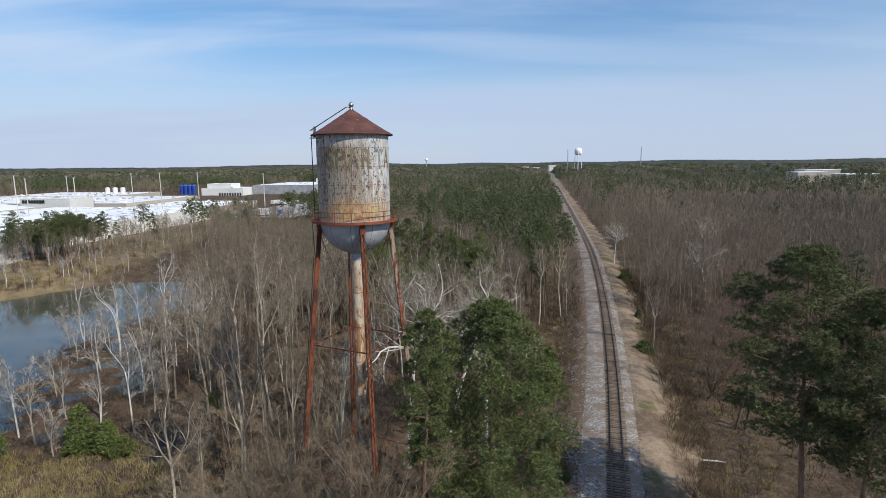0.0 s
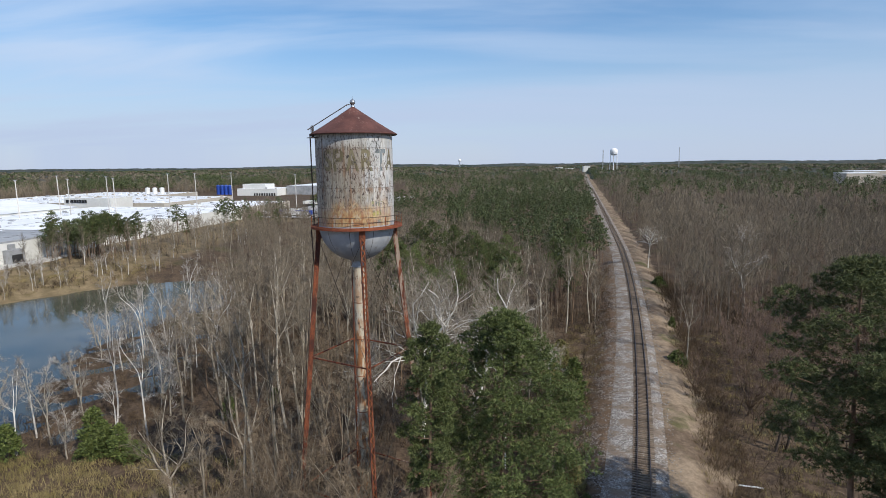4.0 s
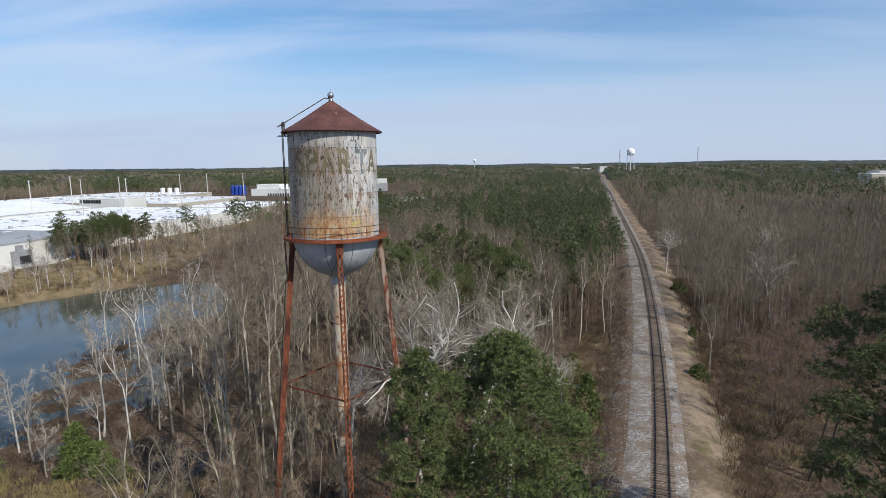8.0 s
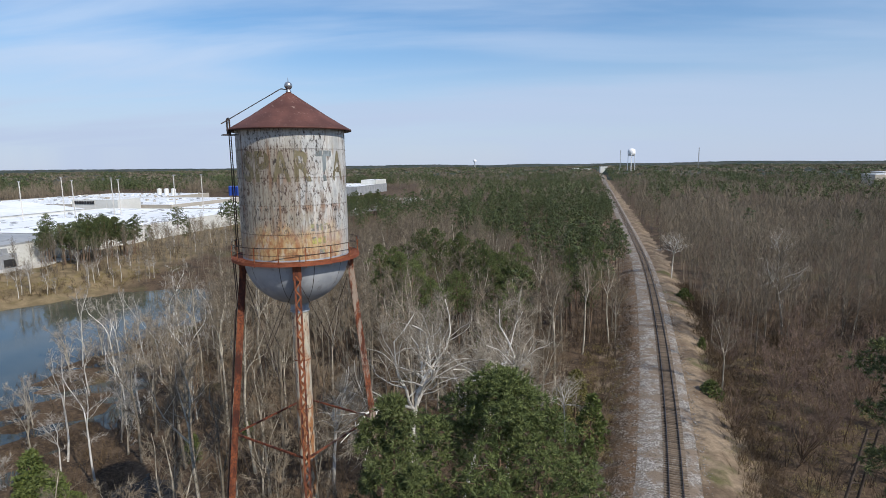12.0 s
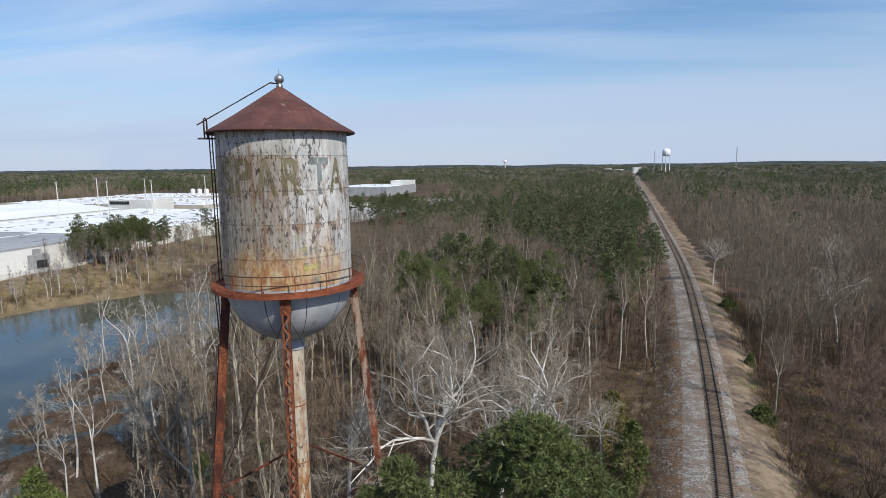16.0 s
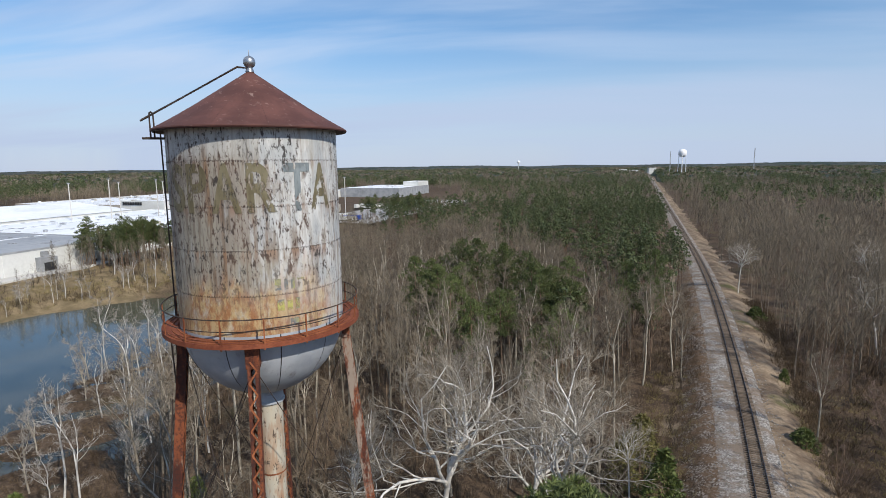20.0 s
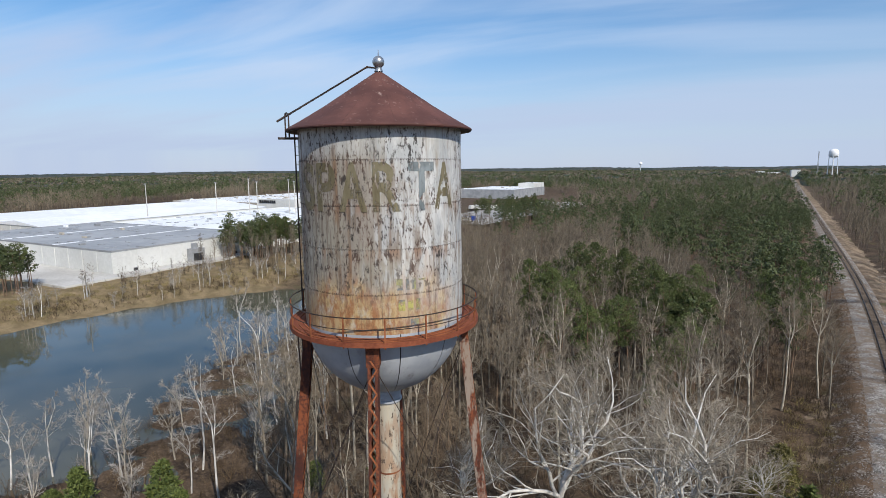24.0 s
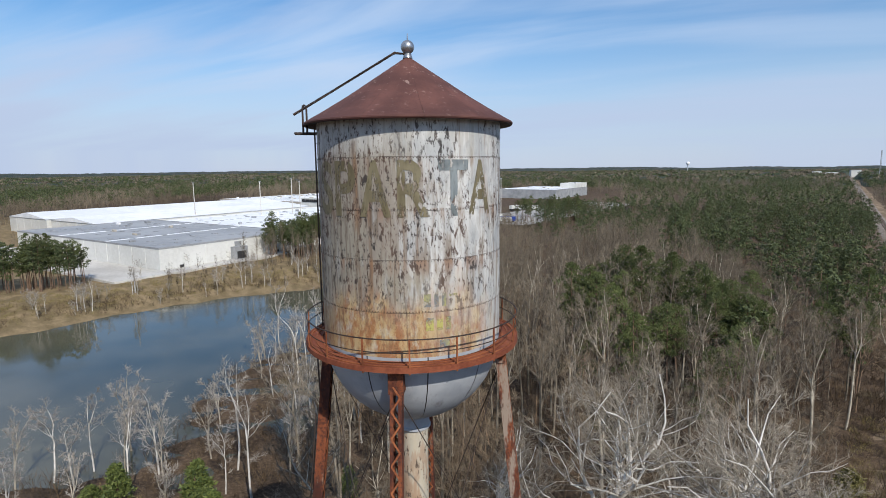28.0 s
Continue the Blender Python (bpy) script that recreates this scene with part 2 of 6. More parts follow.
# ---------------------------------------------------------------- mesh helpers
class Geo:
    """Gathers corners and faces for one mesh."""

    def __init__(self):
        self.v, self.f = [], []

    def add(self, verts, faces):
        n = len(self.v)
        self.v.extend(tuple(p) for p in verts)
        self.f.extend(tuple(n + i for i in q) for q in faces)

    def box(self, x0, y0, z0, x1, y1, z1, bevel=0.0):
        if bevel:
            b = bevel
            ring = lambda z, i: [(x0 + i, y0 + i, z), (x1 - i, y0 + i, z), (x1 - i, y1 - i, z), (x0 + i, y1 - i, z)]
            v = ring(z0, b) + ring(z0 + b, 0) + ring(z1 - b, 0) + ring(z1, b)
            f = [(3, 2, 1, 0), (12, 13, 14, 15)]
            for k in range(3):
                f += [(4 * k + i, 4 * k + (i + 1) % 4, 4 * k + 4 + (i + 1) % 4, 4 * k + 4 + i) for i in range(4)]
            self.add(v, f)
            return
        v = [(x, y, z) for z in (z0, z1) for x, y in ((x0, y0), (x1, y0), (x1, y1), (x0, y1))]
        self.add(v, [(3, 2, 1, 0), (4, 5, 6, 7), (0, 1, 5, 4), (1, 2, 6, 5), (2, 3, 7, 6), (3, 0, 4, 7)])

    def beam(self, a, b, w, h=None, up=(0, 0, 1)):
        """A rectangular bar from a to b."""
        a, b = Vector(a), Vector(b)
        d = (b - a).normalized()
        s = d.cross(Vector(up))
        s = s.normalized() if s.length > 1e-4 else Vector((1, 0, 0))
        t = s.cross(d)
        h = h or w
        v = [p + s * i * w / 2 + t * j * h / 2 for p in (a, b) for i, j in ((-1, -1), (1, -1), (1, 1), (-1, 1))]
        self.add(v, [(3, 2, 1, 0), (4, 5, 6, 7), (0, 1, 5, 4), (1, 2, 6, 5), (2, 3, 7, 6), (3, 0, 4, 7)])

    def tube(self, pts, radii, sides=6, cap=True, loop=False):
        """A round bar along pts."""
        pts = [Vector(p) for p in pts]
        n = len(pts)
        if not hasattr(radii, "__len__"):
            radii = [radii] * n
        rings = []
        ref = None
        for i, p in enumerate(pts):
            d = (pts[(i + 1) % n] - pts[i - 1]) if loop else pts[min(i + 1, n - 1)] - pts[max(i - 1, 0)]
            d = d.normalized() if d.length > 1e-9 else Vector((0, 0, 1))
            if ref is None:
                ref = Vector((1, 0, 0)) if abs(d.x) < 0.7 else Vector((0, 1, 0))
            s = d.cross(ref)
            s = s.normalized() if s.length > 1e-6 else Vector((0, 1, 0))
            t = d.cross(s)
            ref = t.cross(d)
            rings.append([p + (s * math.cos(a) + t * math.sin(a)) * radii[i] for a in (2 * math.pi * k / sides for k in range(sides))])
        f = []
        for i in range(n if loop else n - 1):
            j = (i + 1) % n
            f += [(i * sides + k, i * sides + (k + 1) % sides, j * sides + (k + 1) % sides, j * sides + k) for k in range(sides)]
        if cap and not loop:
            f += [tuple(range(sides))[::-1], tuple((n - 1) * sides + k for k in range(sides))]
        self.add([p for r in rings for p in r], f)

    def lathe(self, prof, seg=32, a0=0.0, a1=2 * math.pi, centre=(0, 0)):
        """A profile of (radius, height) turned about z."""
        full = a1 - a0 > 6.28
        n = seg if full else seg + 1
        v = [(centre[0] + r * math.cos(a), centre[1] + r * math.sin(a), z) for a in (a0 + (a1 - a0) * k / seg for k in range(n)) for r, z in prof]
        m = len(prof)
        f = []
        for k in range(seg):
            j = (k + 1) % n
            f += [(k * m + i, j * m + i, j * m + i + 1, k * m + i + 1) for i in range(m - 1)]
        self.add(v, f)

    def mesh(self, name, smooth=False):
        me = bpy.data.meshes.new(name)
        me.from_pydata(self.v, [], self.f)
        if smooth:
            me.shade_smooth()
        me.update()
        return me


def tri_mesh(name, verts, tris):
    """A mesh from arrays of corners and triangles."""
    me = bpy.data.meshes.new(name)
    verts, tris = np.asarray(verts, np.float32), np.asarray(tris, np.int32)
    me.vertices.add(len(verts))
    me.vertices.foreach_set("co", verts.ravel())
    me.loops.add(tris.size)
    me.loops.foreach_set("vertex_index", tris.ravel())
    me.polygons.add(len(tris))
    me.polygons.foreach_set("loop_start", np.arange(0, tris.size, 3, dtype=np.int32))
    me.update(calc_edges=True)
    return me


def part(name, geo, material, parent, label="", smooth=False):
    me = geo if isinstance(geo, bpy.types.Mesh) else geo.mesh(name, smooth)
    if material and not me.materials:
        me.materials.append(material)
    ob = new(name, me)
    ob.parent = parent
    if label:
        tagged(ob, label)
    return ob


def thing(name, label, category, group="", at=None, kind=""):
    ob = new(name)
    ob.empty_display_size = 0.3
    if at is not None:
        ob.matrix_basis = at
    return tagged(ob, label, category, group, kind)


def solid(name, geo, material, label, category, group="", kind="", smooth=False):
    me = geo if isinstance(geo, bpy.types.Mesh) else geo.mesh(name, smooth)
    me.materials.append(material)
    return tagged(new(name, me), label, category, group, kind)


# ---------------------------------------------------------------- plan: track, pond, ground
TRACK_Y = np.arange(-120.0, 2200.0, 1.0)
_slope = np.interp(TRACK_Y, [0, 75, 100, 120, 155, 200, 250, 300, 2200], [0.285, 0.283, 0.262, 0.250, 0.232, 0.212, 0.184, 0.178, 0.178])
TRACK_X = np.concatenate(([0.0], np.cumsum(_slope[:-1])))
TRACK_X += 19.2 - np.interp(57.5, TRACK_Y, TRACK_X)
RAIL_Z = 3.5


def track_x(y):
    return np.interp(y, TRACK_Y, TRACK_X)


def track_side(x, y):
    """Metres to the right of the track's middle."""
    return (x - track_x(y)) * np.cos(np.arctan(np.interp(y, TRACK_Y, _slope)))


POND = np.array([(-165, 50), (-158, 80), (-153, 104), (-150, 122), (-143, 142), (-131, 163), (-117, 180), (-100, 188), (-88, 184), (-76, 166),
                 (-71, 152), (-80, 140), (-85, 122), (-85, 108), (-78, 95), (-70, 84), (-74, 70), (-88, 58), (-115, 44), (-140, 40)], float)


def ring_distance(x, y, ring):
    """Metres outside a closed outline (negative within)."""
    if np.ndim(x) == 0:
        x, y, best, inside = float(x), float(y), 1e18, False
        pts = ring.tolist()
        ax, ay = pts[-1]
        for bx, by in pts:
            dx, dy = bx - ax, by - ay
            s = min(1.0, max(0.0, ((x - ax) * dx + (y - ay) * dy) / (dx * dx + dy * dy)))
            best = min(best, (x - ax - s * dx) ** 2 + (y - ay - s * dy) ** 2)
            if (ay > y) != (by > y) and x < dx * (y - ay) / dy + ax:
                inside = not inside
            ax, ay = bx, by
        return -math.sqrt(best) if inside else math.sqrt(best)
    x, y = np.asarray(x, float), np.asarray(y, float)
    best, inside = np.full(x.shape, 1e9), np.zeros(x.shape, bool)
    for (ax, ay), (bx, by) in zip(ring, np.roll(ring, -1, 0)):
        dx, dy = bx - ax, by - ay
        s = np.clip(((x - ax) * dx + (y - ay) * dy) / (dx * dx + dy * dy), 0, 1)
        best = np.minimum(best, np.hypot(x - ax - s * dx, y - ay - s * dy))
        with np.errstate(divide="ignore", invalid="ignore"):
            cut = (ay > y) != (by > y)
            inside ^= cut & (x < dx * (y - ay) / (dy if dy else 1e-9) + ax)
    return np.where(inside, -best, best)


def smooth(lo, hi, v):
    s = np.clip((v - lo) / (hi - lo), 0, 1)
    return s * s * (3 - 2 * s)


def waves(x, y, size, seed=0):
    """Soft rolling variation between about -1 and 1."""
    k = 2 * np.pi / size
    return (np.sin(k * (x * 0.8 + y * 0.6) + seed) + np.sin(k * 1.7 * (x * -0.5 + y * 0.86) + 2.1 * seed + 1) + np.sin(k * 2.9 * (x * 0.97 - y * 0.24) + 0.7 * seed + 2)) / 3


def ground_z(x, y):
    x, y = np.asarray(x, float), np.asarray(y, float)
    d = ring_distance(x, y, POND) + 1.6 * waves(x, y, 17, 3)
    land = 0.9 + 0.35 * waves(x, y, 23, 1) + 0.25 * waves(x, y, 7, 5)
    west = smooth(-90, -115, x)
    land = land + west * (2.6 * smooth(2, 26, d))
    marsh = smooth(-95, -80, x) * smooth(-44, -56, x) * smooth(62, 78, y) * smooth(160, 130, y)
    land = land - (0.85 + 0.35 * waves(x, y, 13, 8)) * marsh
    z = np.where(d < 0, -0.15 - 0.7 * smooth(0, -8, d), -0.15 + (land + 0.15) * smooth(0, 5, d))
    r = np.hypot(x, y)
    far = smooth(500, 3200, r)
    return z + far * (3 + 4 * waves(x, y, 1900, 2)) + smooth(2500, 4800, r) * (7 + 7 * waves(x, y, 2300, 9))


def rows_grid(us, vs):
    n, m = len(us), len(vs)
    i = np.arange(n * m).reshape(n, m)
    a, b, c, d = i[:-1, :-1].ravel(), i[1:, :-1].ravel(), i[1:, 1:].ravel(), i[:-1, 1:].ravel()
    return np.concatenate((np.stack((a, b, c), 1), np.stack((a, c, d), 1)))


gu = np.linspace(-1, 1, 225)
warp = np.sinh(gu * 5.2) / np.sinh(5.2) * 4900 + gu * 60
GX, GY = np.meshgrid(-30 + warp, 85 + warp, indexing="ij")
ground_mesh = tri_mesh("ground", np.stack((GX, GY, ground_z(GX, GY)), -1).reshape(-1, 3), rows_grid(warp, warp))
ground_mesh.materials.append(earth)
ground_mesh.shade_smooth()
ground = tagged(new("ground", ground_mesh), "brown leaf-littered woodland ground with tan winter grass", "ground", kind="structure")

k = Mat("pond_water", 0.06, 0, 0.5)
wp = k.world_place()
k.colour(k.mix(k.ramp(k.noise(0.03, 4, where=wp), 0.35, 0.65), (0.044, 0.050, 0.036), (0.098, 0.096, 0.068)))
k.rough(k.ramp(k.noise(0.05, 3, where=wp), 0.4, 0.65, 0.03, 0.16))
k.bump(k.noise(1.6, 3, 0.5, where=wp), 0.05, 0.04)
water_mat = k.m
g = Geo()
g.add([(-175, 30, 0), (-40, 30, 0), (-40, 195, 0), (-175, 195, 0)], [(0, 1, 2, 3)])
solid("pond", g, water_mat, "still murky green-brown pond reflecting the sky", "pond", kind="structure")

# ---------------------------------------------------------------- railway
k = Mat("ballast_gravel", 0.95, 0, 0.2)
wp = k.world_place()
cell = k.t.nodes.new("ShaderNodeTexVoronoi")
cell.inputs["Scale"].default_value = 6.0
k.t.links.new(wp, cell.inputs["Vector"])
stone = k.mix(k.ramp(cell.outputs["Color"], 0.2, 0.9), (0.165, 0.150, 0.132), (0.43, 0.405, 0.37))
stone = k.mix(k.ramp(k.noise(0.35, 5, 0.65, where=wp), 0.40, 0.60), stone, (0.200, 0.153, 0.115))
stone = k.mix(k.math("MULTIPLY", k.ramp(k.noise(1.6, 6, 0.75, where=wp), 0.52, 0.62), 0.75), stone, (0.095, 0.078, 0.060))
k.colour(stone)
k.bump(cell.outputs["Distance"], 1.0, 0.06)
ballast = k.m

k = Mat("embankment_soil", 0.95, 0, 0.15)
wp = k.world_place()
n1, n2 = k.noise(0.16, 5, 0.6, where=wp), k.noise(1.7, 6, 0.7, where=wp)
c = k.mix(k.ramp(n1, 0.4, 0.6), (0.140, 0.100, 0.068), (0.268, 0.204, 0.140))
c = k.mix(k.ramp(k.noise(0.09, 3, where=wp), 0.60, 0.70), c, (0.111, 0.102, 0.047))
k.colour(k.hue(c, k.ramp(n2, 0.25, 0.75, 0.7, 1.25)))
k.bump(n2, 0.9, 0.1)
soil = k.m

tie_wood = two_tone("tie_wood", (0.089, 0.066, 0.049), (0.196, 0.153, 0.115), 1.5, 14, 0.9, vary=0.35)
rail_steel = two_tone("rail_steel", (0.064, 0.036, 0.025), (0.111, 0.064, 0.043), 2, 20, 0.7, 0.3, 0.2, 0)
rail_head = two_tone("rail_head", (0.136, 0.111, 0.098), (0.196, 0.162, 0.145), 2, 20, 0.35, 0.9, 0.1, 0)


def along(y):
    """Middle of the track at y, and its unit direction."""
    s = float(np.interp(y, TRACK_Y, _slope))
    d = Vector((s, 1, 0)).normalized()
    return Vector((float(track_x(y)), y, 0)), d, Vector((d.y, -d.x, 0))


def track_strip(name, offs, heights, y0, y1, step, wobble=0.0):
    """A band that follows the track: across it the offsets and heights given."""
    ys = np.arange(y0, y1, step)
    rows = []
    for y in ys:
        p, d, s = along(y)
        row = []
        for o, h in zip(offs, heights):
            ww = wobble * float(waves(np.array(y * 1.0 + o), np.array(o * 3.0), 11, o)) * (0 if abs(o) < 2.0 else min(1.0, (abs(o) - 2) / 3))
            q = p + s * o
            z = h + ww if h is not None else float(ground_z(q.x, q.y)) - 0.25
            row.append((q.x, q.y, z))
        rows.append(row)
    return tri_mesh(name, np.array(rows).reshape(-1, 3), rows_grid(ys, offs))


bank = track_strip("embankment", [-13, -10, -8, -6.5, -5.2, -4.2, -3.2, -1.8, 0, 1.8, 3.0, 4.2, 5.5, 7, 8.5, 10, 12.5],
                   [None, 0.9, 1.55, 2.15, 2.5, 2.6, 2.75, 2.85, 2.85, 2.85, 2.7, 2.75, 2.55, 2.0, 1.35, 0.9, None], -100, 1900, 2.0, 0.28)
bank.materials.append(soil)
tagged(new("embankment", bank), "eroded tan clay railway embankment", "embankment", kind="structure")
bed = track_strip("ballast_bed", [-4.6, -3.8, -3.2, -2.6, -1.7, -0.7, 0, 0.7, 1.7, 2.2, 2.8],
                  [2.85, 3.06, 3.14, 3.20, 3.24, 3.20, 3.20, 3.20, 3.24, 3.14, 2.95], -100, 1900, 1.0, 0.12)
bed.materials.append(ballast)
k = Mat("rubble_shoulder", 0.95, 0, 0.15)
wp = k.world_place()
cell = k.t.nodes.new("ShaderNodeTexVoronoi")
cell.inputs["Scale"].default_value = 4.5
k.t.links.new(wp, cell.inputs["Vector"])
c = k.mix(k.ramp(cell.outputs["Color"], 0.3, 0.95), (0.085, 0.060, 0.042), (0.34, 0.30, 0.255))
c = k.mix(k.ramp(k.noise(0.5, 5, 0.7, where=wp), 0.42, 0.58), c, (0.150, 0.098, 0.060))
k.colour(c).bump(cell.outputs["Distance"], 1.0, 0.12)
rubble = track_strip("rubble_shoulder", [-9.2, -8.2, -7.2, -6.2, -5.2, -4.4], [1.15, 1.62, 2.08, 2.52, 2.84, 2.92], -100, 700, 1.2, 0.22)
rubble.materials.append(k.m)
tagged(new("rubble_shoulder", rubble), "dark stony shoulder strewn with rubble and leaves", "shoulder", kind="structure")
railway = thing("railway_track", "single railway track with rusty rails on weathered timber ties", "railway track")
part("ballast_bed", bed, None, railway, "grey crushed-stone ballast")
for side in (-0.75, 0.75):
    foot, head = Geo(), Geo()
    ys = list(np.arange(-100, 60, 4)) + list(np.arange(60, 420, 5)) + list(np.arange(420, 1900, 20))
    for prof, gg in (([(-0.07, 0), (0.07, 0), (0.016, 0.03), (0.016, 0.12), (-0.016, 0.12), (-0.016, 0.03)], foot), ([(-0.037, 0.12), (0.037, 0.12), (0.037, 0.155), (0.028, 0.165), (-0.028, 0.165), (-0.037, 0.155)], head)):
        v, f = [], []
        for i, y in enumerate(ys):
            p, d, s = along(y)
            v += [p + s * (side + a) + Vector((0, 0, RAIL_Z - 0.165 + b)) for a, b in prof]
            if i:
                n = len(prof)
                f += [((i - 1) * n + q, (i - 1) * n + (q + 1) % n, i * n + (q + 1) % n, i * n + q) for q in range(n)]
        gg.add(v, f)
    rail = part("rail", foot, rail_steel, railway)
    part("rail_head", head, rail_head, rail, "worn running surface")

tie_geo = Geo()
tie_geo.box(-1.3, -0.115, -0.16, 1.3, 0.115, 0.0, 0.015)
tie_mesh = tie_geo.mesh("tie")
tie_mesh.materials.append(tie_wood)
rng = random.Random(4)
far_ties = Geo()
dist, yy, count = 0.0, 40.0, 0
while yy < 760:
    p, d, s = along(yy)
    ang = math.atan2(s.y, s.x) + rng.uniform(-0.02, 0.02)
    m = Matrix.Translation(p + s * rng.uniform(-0.05, 0.05) + Vector((0, 0, RAIL_Z - 0.163 + rng.uniform(-0.012, 0.006)))) @ Matrix.Rotation(ang, 4, "Z")
    if count < 300:
        t_ob = part("tie", tie_mesh, None, railway)
        t_ob.matrix_basis = m
    else:
        far_ties.add([m @ Vector(q) for q in ((-1.3, -0.115, 0), (1.3, -0.115, 0), (1.3, 0.115, 0), (-1.3, 0.115, 0), (-1.3, -0.115, -0.1), (1.3, -0.115, -0.1))], [(0, 1, 2, 3), (4, 5, 1, 0)])
    count += 1
    yy += 0.54 * d.y
ft = part("tie_rest", far_ties, tie_wood, railway)
tagged(ft, kind="stuff")

# loose stones on the shoulders
rs = np.random.RandomState(8)
octa = np.array([(1, 0, 0), (-1, 0, 0), (0, 1, 0), (0, -1, 0), (0, 0, 0.7), (0, 0, -0.7)])
octf = np.array([(0, 2, 4), (2, 1, 4), (1, 3, 4), (3, 0, 4), (2, 0, 5), (1, 2, 5), (3, 1, 5), (0, 3, 5)])
SV, SF = [], []
for i in range(4200):
    y = rs.uniform(48, 190)
    o = -abs(rs.normal(4.6, 1.5)) if rs.rand() < 0.75 else rs.normal(3.2, 0.5)
    p, d, s = along(y)
    q = p + s * o
    z = np.interp(o, [-10, -8, -6.5, -5.2, -4.2, -3.2, 3, 4.2, 5.5], [0.9, 1.6, 2.3, 2.75, 2.95, 3.1, 3.02, 2.9, 2.6])
    size = rs.uniform(0.05, 0.13) * (1.8 if rs.rand() < 0.06 else 1)
    SV.append(octa * size * rs.uniform(0.6, 1.2, 3) + (q.x, q.y, z + 0.05))
    SF.append(octf + 6 * i)
stones = tri_mesh("ballast_stones", np.concatenate(SV), np.concatenate(SF))
stones.materials.append(two_tone("pale_stone", (0.136, 0.123, 0.111), (0.340, 0.315, 0.285), 2, 9, 0.9, vary=0.4, per="island"))
tagged(new("ballast_stones", stones), "scattered pale grey ballast stones", "stones", kind="stuff")

# ---------------------------------------------------------------- water tower
TX, TY, TZ = -7.4, 46.5, 1.0
tower = thing("water_tower", "rusting steel water tower, streaked white tank and maroon conical roof", "water tower", at=pose(TX, TY, 0))


def shell_material():
    """Faded white paint: grime runs, flaked dark spots, rust bleeding from the lower seams."""
    k = Mat("tank_paint", 0.6, 0.0, 0.35)
    x, y, z = k.split()
    th = k.math("ARCTAN2", y, x)
    flat = k.vec(k.math("MULTIPLY", th, 2.92), 0.0, z)
    side = k.ramp(k.math("COSINE", k.math("SUBTRACT", th, radians(215))), -0.35, 0.65)
    front = k.ramp(k.math("COSINE", k.math("SUBTRACT", th, radians(-77))), -0.20, 1.0)
    broad = k.noise(0.55, 4, 0.6, (1, 1, 0.55), flat)
    cloud = k.noise(1.5, 6, 0.65, (1, 1, 0.45), flat)
    drip = k.noise(3.6, 5, 0.62, (1, 1, 0.13), flat)
    thin = k.noise(9.0, 4, 0.6, (1, 1, 0.09), flat)
    base = k.mix(k.ramp(cloud, 0.35, 0.65), (0.395, 0.405, 0.402), (0.610, 0.606, 0.582))
    upper = k.ramp(z, 41.3, 40.3)
    # olive-brown grime, heavier to the west, thinner on the top course
    g1 = k.ramp(k.math("ADD", k.math("ADD", k.math("MULTIPLY", drip, 0.6), k.math("MULTIPLY", cloud, 0.4)), k.math("MULTIPLY", side, 0.15)), 0.47, 0.61)
    c = k.mix(k.math("MULTIPLY", g1, k.ramp(upper, 0, 1, 0.35, 0.80)), base, k.mix(k.ramp(broad, 0.4, 0.6), (0.234, 0.200, 0.140), (0.183, 0.140, 0.102)))
    g2 = k.math("MULTIPLY", k.ramp(k.math("ADD", thin, k.math("MULTIPLY", side, 0.12)), 0.60, 0.70), k.ramp(upper, 0, 1, 0.25, 0.6))
    c = k.mix(g2, c, (0.130, 0.098, 0.070))
    # rust bleeding over the lowest courses
    low = k.ramp(k.math("ADD", z, k.math("MULTIPLY", k.math("SUBTRACT", drip, 0.5), 3.0)), 38.2, 35.4)
    r1 = k.ramp(k.math("ADD", k.math("MULTIPLY", k.math("MULTIPLY", low, front), 0.42), k.math("ADD", k.math("MULTIPLY", broad, 0.55), k.math("MULTIPLY", cloud, 0.45))), 0.60, 0.94)
    c = k.mix(k.math("MULTIPLY", r1, 0.95), c, k.mix(k.ramp(k.noise(3.2, 6, 0.72, (1, 1, 0.45), flat), 0.42, 0.58), (0.440, 0.310, 0.150), (0.300, 0.135, 0.055)))
    c = k.mix(k.math("MULTIPLY", k.math("MULTIPLY", low, k.ramp(drip, 0.50, 0.66)), 0.6), c, (0.190, 0.098, 0.050))
    pale = k.math("MULTIPLY", k.ramp(k.noise(2.4, 6, 0.72, (1, 1, 0.5), flat), 0.50, 0.64), low)
    c = k.mix(k.math("MULTIPLY", pale, 0.7), c, (0.476, 0.451, 0.374))
    # long brown runs down the whole shell
    runs = k.math("MULTIPLY", k.ramp(k.noise(2.6, 5, 0.7, (1, 1, 0.035), flat), 0.54, 0.64), k.ramp(k.noise(1.1, 4, 0.6, (1, 1, 0.4), flat), 0.40, 0.60))
    c = k.mix(k.math("MULTIPLY", runs, 0.85), c, k.mix(k.ramp(thin, 0.4, 0.6), (0.210, 0.120, 0.062), (0.120, 0.078, 0.052)))
    # rust runs from each seam
    for seam, amt in ((36.29, 0.4), (37.75, 0.55), (39.21, 0.5), (40.64, 0.3)):
        below = k.math("MULTIPLY", k.ramp(z, seam - 0.55, seam - 0.03), k.ramp(z, seam + 0.05, seam + 0.02))
        c = k.mix(k.math("MULTIPLY", k.math("MULTIPLY", below, k.ramp(drip, 0.46, 0.60)), amt), c, (0.255, 0.128, 0.068))
    # flaked patches: dark bare steel with ragged edges, longer than wide
    f1 = k.ramp(k.noise(4.6, 8, 0.74, (1, 1, 0.42), flat), 0.552, 0.566)
